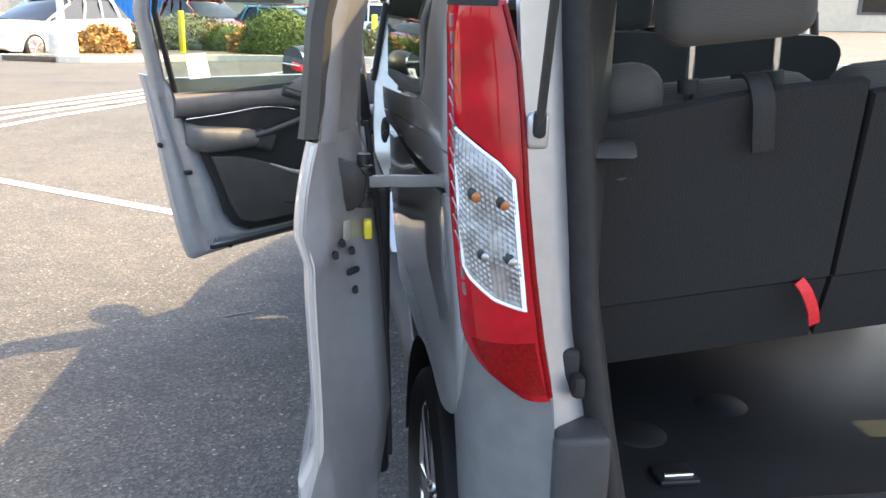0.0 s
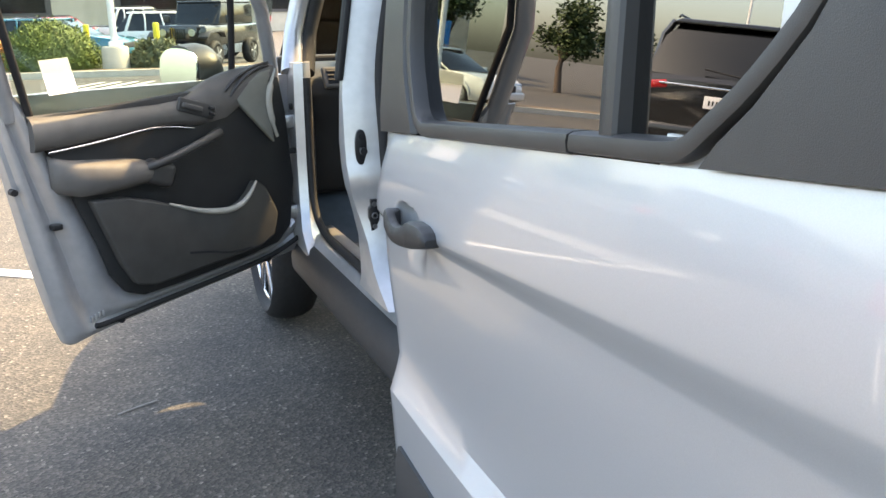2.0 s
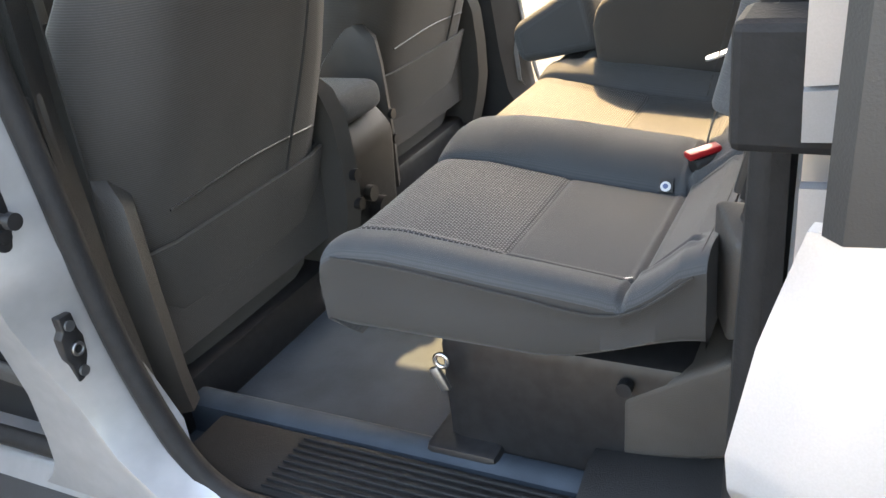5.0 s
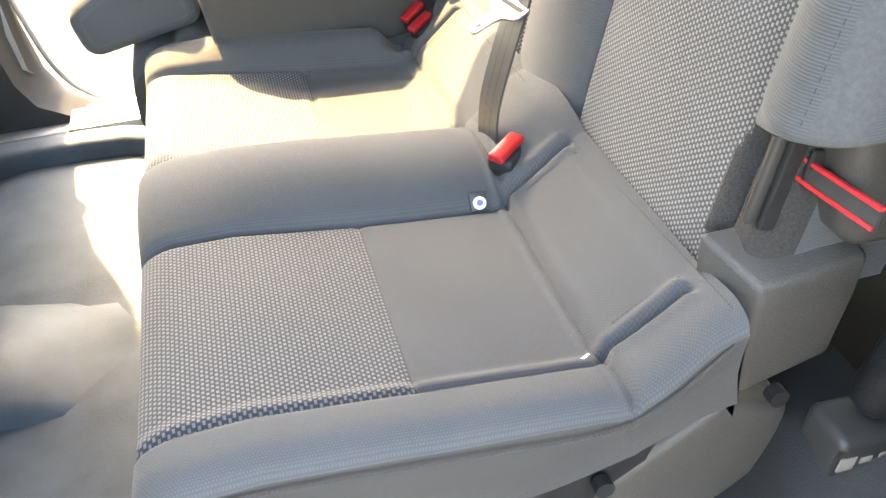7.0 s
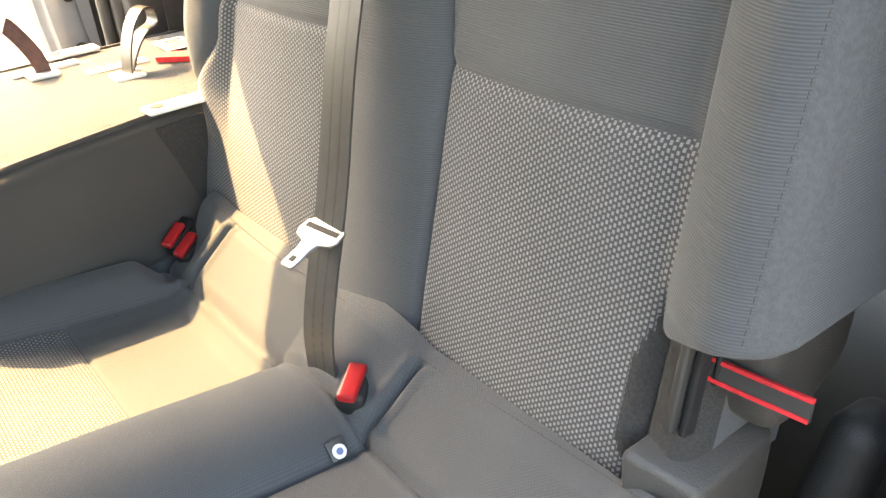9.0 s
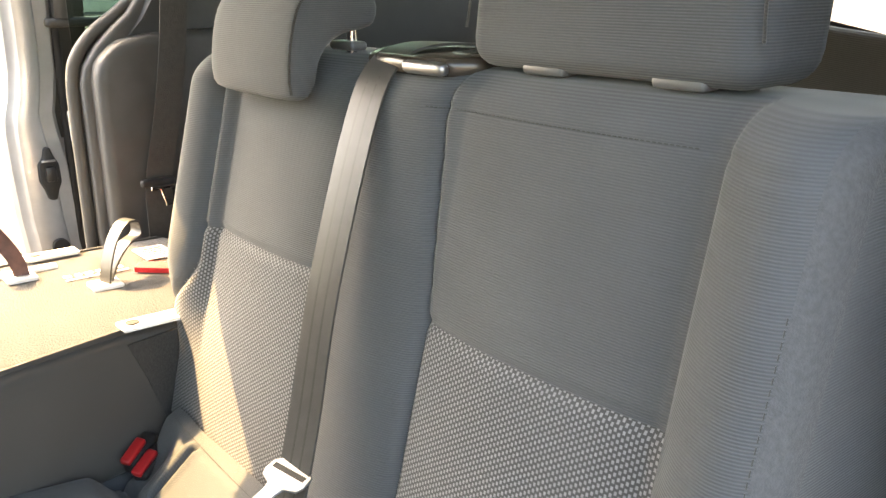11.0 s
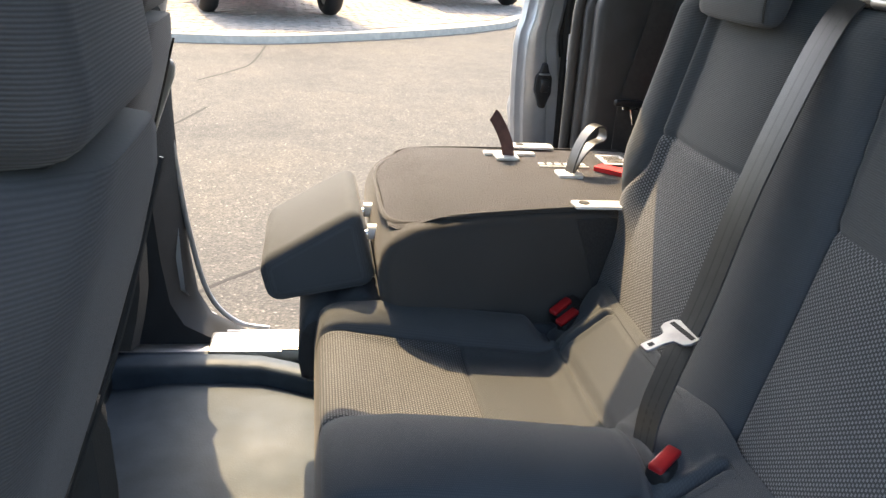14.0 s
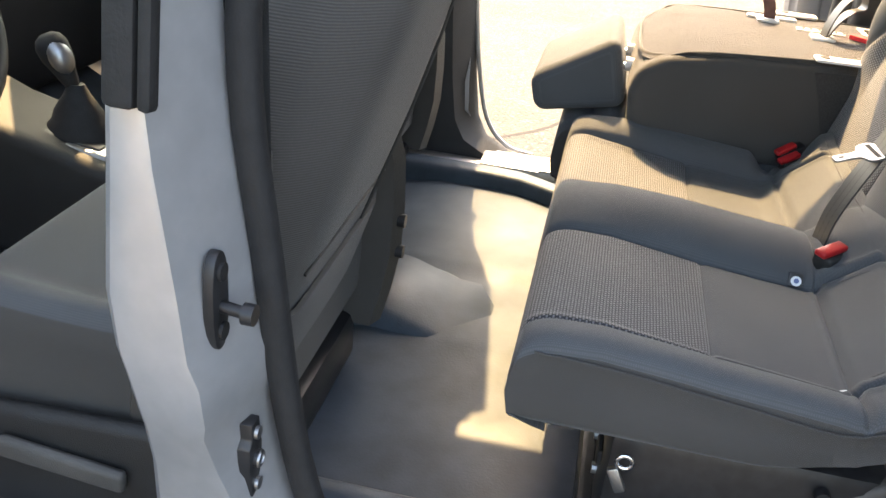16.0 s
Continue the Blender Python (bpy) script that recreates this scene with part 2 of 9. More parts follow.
def bevel(bm, width, segs=2, geom=None, angle=25):
    es = geom if geom is not None else [e for e in bm.edges if len(e.link_faces) == 2 and e.calc_face_angle(0) > radians(angle)]
    if width and es:
        bmesh.ops.bevel(bm, geom=es, offset=width, segments=segs, affect="EDGES", profile=0.5, clamp_overlap=True)


def box(bm, c, s, rot=(0, 0, 0), m=None):
    mat4 = (m or pose(*c, *rot)) @ Matrix.Diagonal((*s, 1))
    return bmesh.ops.create_cube(bm, size=1.0, matrix=mat4)["verts"]


def rbox(c, s, r=0.01, segs=2, rot=(0, 0, 0)):
    bm = bm_new()
    bmesh.ops.create_cube(bm, size=1.0, matrix=Matrix.Diagonal((*s, 1)))
    bevel(bm, min(r, min(s) * 0.49), segs)
    bmesh.ops.transform(bm, matrix=pose(*c, *rot), verts=bm.verts)
    return bm


def merge(*bms):
    out = bms[0]
    for b in bms[1:]:
        me = bpy.data.meshes.new("tmp")
        b.to_mesh(me)
        b.free()
        out.from_mesh(me)
        bpy.data.meshes.remove(me)
    return out


def prism(poly, axis, a, b, r=0.0, segs=2):
    """A polygon given in the two other axes (in xyz order), extruded along axis from a to b."""
    bm = bm_new()

    def p3(p, d):
        return {"x": (d, p[0], p[1]), "y": (p[0], d, p[1]), "z": (p[0], p[1], d)}[axis]
    va = [bm.verts.new(p3(p, a)) for p in poly]
    vb = [bm.verts.new(p3(p, b)) for p in poly]
    bm.faces.new(va)
    bm.faces.new(vb[::-1])
    n = len(poly)
    for i in range(n):
        bm.faces.new((va[i], va[(i + 1) % n], vb[(i + 1) % n], vb[i]))
    bmesh.ops.recalc_face_normals(bm, faces=bm.faces)
    bevel(bm, r, segs)
    return bm


def loft(rings, closed=True, caps=True):
    """Skin over rings of equally many points."""
    bm = bm_new()
    vs = [[bm.verts.new(p) for p in ring] for ring in rings]
    n = len(rings[0])
    for a, b in zip(vs, vs[1:]):
        for i in range(n if closed else n - 1):
            j = (i + 1) % n
            bm.faces.new((a[i], a[j], b[j], b[i]))
    if caps and closed:
        bm.faces.new(vs[0][::-1])
        bm.faces.new(vs[-1])
    return bm


def sheet(rows, thick, skip=None):
    """A panel over a grid of points with thickness against its normals; skip(i, j) leaves cells out."""
    bm = bm_new()
    vs = [[bm.verts.new(p) for p in r] for r in rows]
    for i in range(len(rows) - 1):
        for j in range(len(rows[0]) - 1):
            if skip and skip(i, j):
                continue
            bm.faces.new((vs[i][j], vs[i][j + 1], vs[i + 1][j + 1], vs[i + 1][j]))
    loose = [v for v in bm.verts if not v.link_faces]
    bmesh.ops.delete(bm, geom=loose, context="VERTS")
    bmesh.ops.recalc_face_normals(bm, faces=bm.faces)
    bmesh.ops.solidify(bm, geom=bm.faces[:], thickness=thick)
    return bm


def curve_pts(pts, n=8, closed=False):
    """Catmull-Rom points through pts."""
    P = [Vector(p) for p in pts]
    out = []
    m = len(P)
    for i in range(m if closed else m - 1):
        if closed:
            a, b, c, d = P[i - 1], P[i], P[(i + 1) % m], P[(i + 2) % m]
        else:
            a, b, c, d = P[max(i - 1, 0)], P[i], P[i + 1], P[min(i + 2, m - 1)]
        for k in range(n):
            t = k / n
            out.append(0.5 * ((2 * b) + (c - a) * t + (2 * a - 5 * b + 4 * c - d) * t * t + (3 * b - a - 3 * c + d) * t ** 3))
    if not closed:
        out.append(P[-1])
    return out


def tube(pts, r, n=8, caps=True, flat=1.0):
    """A round (or flattened) rod along pts; r may be a list."""
    P = [Vector(p) for p in pts]
    rings = []
    side = None
    for i, p in enumerate(P):
        d = (P[min(i + 1, len(P) - 1)] - P[max(i - 1, 0)]).normalized()
        if side is None:
            side = d.cross(Vector((0, 0, 1)) if abs(d.z) < 0.9 else Vector((1, 0, 0))).normalized()
        side = (side - d * side.dot(d)).normalized()
        up = d.cross(side)
        rr = r[i] if isinstance(r, (list, tuple)) else r
        rings.append([p + side * math.cos(2 * math.pi * k / n) * rr + up * math.sin(2 * math.pi * k / n) * rr * flat for k in range(n)])
    return loft(rings, True, caps)


def strap(pts, width, thick, across):
    """A flat band along pts; across is the direction of its width (one, or one a point)."""
    P = [Vector(p) for p in pts]
    rings = []
    for i, p in enumerate(P):
        d = (P[min(i + 1, len(P) - 1)] - P[max(i - 1, 0)]).normalized()
        a = Vector(across[i] if isinstance(across[0], (list, tuple, Vector)) else across)
        a = (a - d * a.dot(d)).normalized()
        u = d.cross(a) * (thick / 2)
        a = a * (width / 2)
        rings.append([p - a - u, p - a * 0.3 - u * 1.1, p + a * 0.3 - u * 1.1, p + a - u, p + a + u, p + a * 0.3 + u * 1.1, p - a * 0.3 + u * 1.1, p - a + u])
    return loft(rings)


def disc(c, r, depth, axis="x", n=20, r2=None):
    bm = bm_new()
    rot = {"x": (0, 90, 0), "y": (90, 0, 0), "z": (0, 0, 0)}[axis]
    bmesh.ops.create_cone(bm, cap_ends=True, segments=n, radius1=r, radius2=r if r2 is None else r2, depth=depth, matrix=pose(*c, *rot))
    return bm


def torus(c, R, r, axis="x", n=32, k=10, m=None):
    rings = []
    for i in range(n):
        a = 2 * math.pi * i / n
        ring = []
        for j in range(k):
            b = 2 * math.pi * j / k
            u, v, w = (R + r * math.cos(b)) * math.cos(a), (R + r * math.cos(b)) * math.sin(a), r * math.sin(b)
            ring.append({"x": (w, u, v), "y": (u, w, v), "z": (u, v, w)}[axis])
        rings.append(ring)
    rings.append(rings[0])
    bm = loft(rings, True, False)
    bmesh.ops.remove_doubles(bm, verts=bm.verts, dist=1e-6)
    bmesh.ops.transform(bm, matrix=m or pose(*c), verts=bm.verts)
    return bm


def lerp_table(t, table):
    """Piecewise linear look-up in rows of (key, value)."""
    if t <= table[0][0]:
        return table[0][1]
    for (a, va), (b, vb) in zip(table, table[1:]):
        if t <= b:
            return va + (vb - va) * (t - a) / (b - a)
    return table[-1][1]


def smooth_step(a, b, x):
    t = min(1.0, max(0.0, (x - a) / (b - a)))
    return t * t * (3 - 2 * t)


def mirror_x(bm):
    bmesh.ops.transform(bm, matrix=Matrix.Diagonal((-1, 1, 1, 1)), verts=bm.verts)
    bmesh.ops.reverse_faces(bm, faces=bm.faces)
    return bm

# ==== the van: shell ====
van = thing("van", "silver compact passenger van with its side doors and tailgate open", "van")

BODY = [(0.28, 0.80), (0.45, 0.83), (0.70, 0.848), (0.77, 0.857), (0.95, 0.870), (1.12, 0.888), (1.20, 0.893), (1.37, 0.895), (1.5, 0.868), (1.6, 0.82), (1.74, 0.70), (1.80, 0.63)]


def body_x(z):
    return lerp_table(z, BODY)


def corner(s, z):
    """The rear corner in plan, from the side (s = 0) to the jamb (s = 1)."""
    xs = body_x(z)
    xe = lerp_table(z, [(0.3, 0.72), (0.8, 0.750), (0.89, 0.762), (1.01, 0.782), (1.18, 0.800), (1.24, 0.803), (1.30, 0.807), (1.345, 0.815), (1.39, 0.83), (1.55, 0.80), (1.8, 0.60)])
    ye = 0.490 + 0.13 * max(0.0, z - 0.89)
    a, am = radians(75) * s, radians(75)
    x = xe + (xs - xe) * (math.cos(a) - math.cos(am)) / (1 - math.cos(am))
    y = ye + (0.66 - ye) * (1 - math.sin(a) / math.sin(am))
    return Vector((-x, y, z))


LENS_S = 0.265
COLS = [1.76 - i * 0.06 for i in range(17)] + [0.77, 0.74, 0.715, 0.69, 0.675] + [-s * LENS_S / 8 for s in range(9)]


def side_point(side, c, z, off=0.0):
    """c > 0: a station along the side; c <= 0: round the corner."""
    if c > 0:
        return (side * (body_x(z) - off), c, z)
    p = corner(-c, z)
    return (side * -p.x - side * off, p.y, z)


def station(c, z=0.9):
    return c if c > 0 else corner(-c, z).y


def quarter(side):
    """Silver quarter panel: a lower sheet, the strip over the rail, the shoulder and the panel behind the window."""
    low_t = [(0.600, 0.946), (0.615, 0.905), (0.635, 0.855), (0.660, 0.810), (0.690, 0.772), (0.720, 0.748), (0.75, 0.732), (0.82, 0.702), (0.90, 0.672), (0.96, 0.676), (1.03, 0.690), (1.15, 0.695), (1.3, 0.66)]
    sheets = []
    rows = []
    for k in range(19):
        f = k / 18
        row = []
        for c in COLS:
            y = station(c)
            z0 = lerp_table(y, low_t)
            z1 = 1.1265 if y < 0.672 else lerp_table(y, [(0.672, 1.125), (0.69, 1.105), (0.885, 1.090), (1.163, 1.075), (1.76, 1.05)])
            z = z0 + (z1 - z0) * f
            row.append(side_point(side, c, z, 0.010 * smooth_step(0.67, 0.78, y) * smooth_step(0.9, 1.1, z)))
        rows.append(row)
    sheets.append(sheet(rows, 0.010))
    rows = []
    for k in range(4):
        f = k / 3
        row = []
        for c in COLS:
            y = station(c)
            z0 = 1.1290 if y < 0.672 else lerp_table(y, [(0.672, 1.130), (0.70, 1.137), (0.885, 1.122), (1.163, 1.106), (1.76, 1.08)])
            z1 = lerp_table(y, [(0.619, 1.189), (0.794, 1.188), (1.166, 1.160), (1.76, 1.11)])
            row.append(side_point(side, c, z0 + (z1 - z0) * f, 0.004 * (1 - f)))
        rows.append(row)
    sheets.append(sheet(rows, 0.012))
    rows = []
    for k in range(4):
        f = k / 3
        row = []
        for c in COLS:
            y = station(c)
            z0 = lerp_table(y, [(0.619, 1.192), (0.794, 1.191), (1.166, 1.163), (1.76, 1.113)])
            z1 = lerp_table(y, [(0.93, 1.230), (1.103, 1.214), (1.76, 1.17)])
            row.append(side_point(side, c, z0 + (z1 - z0) * f))
        rows.append(row)
    sheets.append(sheet(rows, 0.012))
    rows = []
    for z in (1.2305, 1.234, 1.24, 1.252, 1.274, 1.30, 1.343, 1.40, 1.46, 1.52, 1.60, 1.68, 1.74, 1.80):
        yw = lerp_table(z, [(1.2305, 0.97), (1.234, 0.925), (1.24, 0.903), (1.252, 0.880), (1.274, 0.855), (1.343, 0.822), (1.5, 0.77), (1.8, 0.72)])
        row = [side_point(side, 0.66 + (yw - 0.66) * (1 - k / 8), z) for k in range(8)]
        row += [side_point(side, -s * LENS_S / 8, z) for s in range(9)]
        rows.append(row)
    sheets.append(sheet(rows, 0.012))
    return merge(*sheets)


part("quarter_panel", quarter(-1), SILVER, van, "silver rear quarter panel with a door rail", 35)
part("quarter_panel", quarter(1), SILVER, van, smooth=35)
for sd in (-1, 1):
    g = bm_new()
    qs = [[(sd * (body_x(z) - 0.014), y, z) for y in (0.76, 0.95, 1.2, 1.45, 1.74)] for z in (1.20, 1.36, 1.45, 1.52, 1.67)]
    part("quarter_window", sheet(qs, 0.004), QUARTER_TINT if sd < 0 else CLEARER, van, "tinted rear quarter window", 60)
    part("upper_side", sheet([[(sd * x, y, z) for y in (0.60, 1.0, 1.4, 1.78)] for x, z in ((0.772, 1.665), (0.74, 1.70), (0.69, 1.75), (0.625, 1.80))], 0.015), SILVER, van, smooth=50)
    part("rail_channel", rbox((sd * 0.845, 1.24 if sd < 0 else 1.16, 1.105), (0.05, 1.12 if sd < 0 else 0.96, 0.075), 0.006), RUBBER, van)
    part("wheel_well", loft([[(sd * x, 1.15 + 0.385 * math.cos(a), 0.30 + 0.385 * math.sin(a)) for a in [math.pi * i / 14 for i in range(15)]] for x in (0.845, 0.80, 0.62)], False, False), RUBBER, van, "black wheel well", 40)
    low = []
    for z in (0.30, 0.45, 0.60, 0.70, 0.78):
        low.append([(sd * (body_x(z) - 0.014), y, z) for y in (0.655, 0.72, 0.78, 0.84)])
    part("lower_cladding", sheet(low, 0.012), BUMPER, van, smooth=40)


def wheel(x, y):
    w = part("wheel", merge(torus((0, 0, 0), 0.278, 0.044, "x", 40, 12, m=pose(x, y, 0.318) @ Matrix.Diagonal((2.2, 1, 1, 1)))), RUBBER, van, "black tyre on a steel wheel", 60)
    o = math.copysign(1.0, x)
    rim = disc((x, y, 0.318), 0.238, 0.11, "x", 40)
    bevel(rim, 0.012, 2)
    part("rim", rim, BLACK_METAL, w, smooth=40)
    part("rim_lip", torus((0, 0, 0), 0.236, 0.012, "x", 44, 8, m=pose(x + o * 0.062, y, 0.318)), CHROME, w, smooth=60)
    for i in range(7):
        a = 2 * math.pi * i / 7
        bm = bm_new()
        box(bm, (0, 0, 0.135), (0.022, 0.045, 0.20))
        for v in bm.verts:
            v.co.y *= 1.25 if v.co.z > 0.13 else 0.8
        bevel(bm, 0.008, 2)
        bmesh.ops.transform(bm, matrix=pose(x + o * 0.066, y, 0.318) @ Matrix.Rotation(a, 4, "X"), verts=bm.verts)
        part("spoke", bm, CHROME, w, smooth=40)
    hub = disc((x + o * 0.070, y, 0.318), 0.060, 0.03, "x", 20)
    part("hub_cap", hub, CHROME, w, smooth=40)


for sx in (-0.755, 0.755):
    wheel(sx, 1.13)
    wheel(sx, 3.98)

# rear corner: bumper and body
for sd in (-1, 1):
    rows = []
    for z in (0.26, 0.32, 0.45, 0.55, 0.62, 0.68, 0.74, 0.80, 0.86, 0.90, 0.94, 0.97):
        out = lerp_table(z, [(0.3, 0.0), (0.62, 0.004), (0.74, -0.003), (0.86, -0.008), (0.97, -0.010)])
        row = [(sd * (body_x(z) + out * 0.5), y, z) for y in (0.72, 0.70, 0.68)]
        for i in range(15):
            c = corner(i / 14, z)
            a = i / 14 * 1.3
            row.append((sd * -c.x + sd * math.cos(a) * out, c.y - math.sin(a) * out, z))
        rows.append(row)
    part("bumper_corner", sheet(rows, 0.02), BUMPER, van, "dark grey plastic bumper corner", 40)
    rows = [[(sd * -corner(s, z).x - sd * 0.004, corner(s, z).y + 0.010, z) for s in [0.2 + k * 0.08 for k in range(11)]] for z in (0.965, 1.0, 1.1, 1.2, 1.3, 1.39, 1.5, 1.65, 1.78)]
    part("rear_corner_panel", sheet(rows, 0.008), SILVER_IN, van, smooth=40)


def lens_span(z):
    """Where the tail light begins and ends round the corner at height z."""
    lo = lerp_table(z, [(0.878, 0.80), (0.888, 0.68), (0.905, 0.48), (0.925, 0.35), (0.948, LENS_S + 0.005), (1.46, LENS_S)])
    return lo, 1.0


def lens_point(sd, u, z, out):
    lo, hi = lens_span(z)
    s = lo + (hi - lo) * u
    c = corner(s, z)
    a = s * 1.3
    p = c + Vector((-math.cos(a), -math.sin(a), 0)) * (out + 0.010 * math.sin(math.pi * min(1, max(0, u))) ** 0.6)
    return (p.x if sd < 0 else -p.x, p.y, z)


def lens_patch(sd, u0, u1, bot, top, out, thick, nu=14, nz=20, wave=None):
    rows = []
    for j in range(nz + 1):
        row = []
        for i in range(nu + 1):
            u = u0 + (u1 - u0) * i / nu
            z = bot(u) + (top(u) - bot(u)) * j / nz
            row.append(lens_point(sd, u, z, out + (wave(i, j) if wave else 0.0)))
        rows.append(row)
    return sheet(rows, thick)


def tail_light(sd):
    """Lens over the rear corner: red, with a clear ribbed middle, a beaded edge strip and a dark foot."""
    tl = part("tail_light", lens_patch(sd, 0.0, 1.0, lambda u: 0.880, lambda u: 1.395, 0.006, 0.012, 26, 50), RED_LENS, van, "glossy red tail light", 60)

    def top(u):
        return lerp_table(u, [(0.10, 1.243), (0.20, 1.238), (0.50, 1.216), (0.75, 1.194), (0.90, 1.172)])

    def bot(u):
        return lerp_table(u, [(0.10, 1.085), (0.20, 1.062), (0.35, 1.035), (0.60, 1.014), (0.90, 1.004)])

    def ribs(i, j):
        v = 0.5 + 0.5 * math.sin(j * 0.27 + 0.8)
        return 0.0012 * (i % 2) + 0.0010 * (j % 2) - 0.0035 * v
    part("clear_section", lens_patch(sd, 0.27, 0.88, bot, top, 0.0118, 0.004, 27, 47, ribs), REFLECTOR, tl, "clear ribbed reversing lamp section", 30)
    edge = [lens_point(sd, 0.27, z, 0.010) for z in (1.20, 1.15, 1.10)] + [lens_point(sd, 0.27 + 0.61 * i / 16, bot(0.27 + 0.61 * i / 16), 0.010) for i in range(17)] + [lens_point(sd, 0.885, z, 0.010) for z in (1.02, 1.06, 1.10, 1.14)] + [lens_point(sd, 0.88 - 0.61 * i / 16, top(0.88 - 0.61 * i / 16), 0.010) for i in range(17)]
    part("clear_rim", tube(edge, 0.0024, 8), WHITE_PLASTIC, tl, smooth=60)
    part("rim_edge", lens_patch(sd, 0.86, 0.90, lambda u: 1.004, lambda u: 1.172, 0.0098, 0.003, 3, 14), WHITE_PLASTIC, tl, smooth=60)
    for f in (0.36, 0.60):
        zl = [(u, bot(u) + (top(u) - bot(u)) * f) for u in (0.28, 0.4, 0.5, 0.7, 0.86)]
        part("lens_rib", tube([lens_point(sd, u, z, 0.0088) for u, z in zl], 0.0014, 6), REFLECTOR, tl, smooth=60)
    for i in range(17):
        z = 1.005 + i * 0.0222
        part("edge_bead", lens_patch(sd, 0.195, 0.232, lambda u: z, lambda u: z + 0.0170, 0.0085, 0.003, 2, 3), BEAD, tl, smooth=60)
    part("clear_side", lens_patch(sd, 0.236, 0.275, lambda u: 1.075, lambda u: 1.325 - (u - 0.236) * 1.6, 0.0100, 0.003, 4, 24), BEAD, tl, "clear grey side strip", 60)
    for i in range(10):
        z = 1.085 + i * 0.0222
        part("strip_tick", tube([lens_point(sd, 0.20, z + 0.010, 0.0125), lens_point(sd, 0.272, z - 0.002, 0.0135)], 0.0012, 6), REFLECTOR, tl, smooth=60)
    part("red_bulge", lens_patch(sd, 0.25, 0.93, lambda u: max(1.178, top(u) + 0.006), lambda u: lerp_table(u, [(0.25, 1.30), (0.29, 1.34), (0.36, 1.375), (0.5, 1.386), (0.93, 1.386)]), 0.0105, 0.004, 20, 20), RED_LENS, tl, "raised upper red lens", 60)
    part("dark_foot", lens_patch(sd, 0.25, 0.93, lambda u: 0.890, lambda u: lerp_table(u, [(0.25, 0.945), (1, 0.962)]), 0.0085, 0.003, 24, 14, lambda i, j: 0.0006 * ((i + j) % 2)), DARK_RED_LENS, tl, "dark red reflector foot", 30)
    part("lens_edge", tube([lens_point(sd, 0.985, z, 0.005) for z in (0.885, 0.95, 1.05, 1.15, 1.25, 1.32, 1.39)], 0.0045, 8), DARK_RED_LENS, tl, smooth=60)
    part("lens_cap", lens_patch(sd, 0.05, 0.9, lambda u: 1.388, lambda u: 1.398, 0.009, 0.01, 8, 2), RUBBER, tl, smooth=60)
    for u, z, m_ in ((0.50, 1.148, AMBER), (0.55, 1.070, STEEL), (0.78, 1.142, AMBER), (0.80, 1.068, STEEL)):
        c = Vector(lens_point(sd, u, z, 0.006))
        bm = bm_new()
        bmesh.ops.create_uvsphere(bm, u_segments=14, v_segments=8, radius=0.0095, matrix=Matrix.Translation(c))
        bulb = part("bulb", bm, m_, tl, smooth=60)
        c2 = Vector(lens_point(sd, u - 0.03, z + 0.003, 0.0025))
        bm = bm_new()
        bmesh.ops.create_uvsphere(bm, u_segments=16, v_segments=10, radius=0.0125, matrix=Matrix.Translation(c2))
        part("bulb_socket", bm, BLACK_METAL, bulb, smooth=60)
    return tl


tail_light(-1)
tail_light(1)

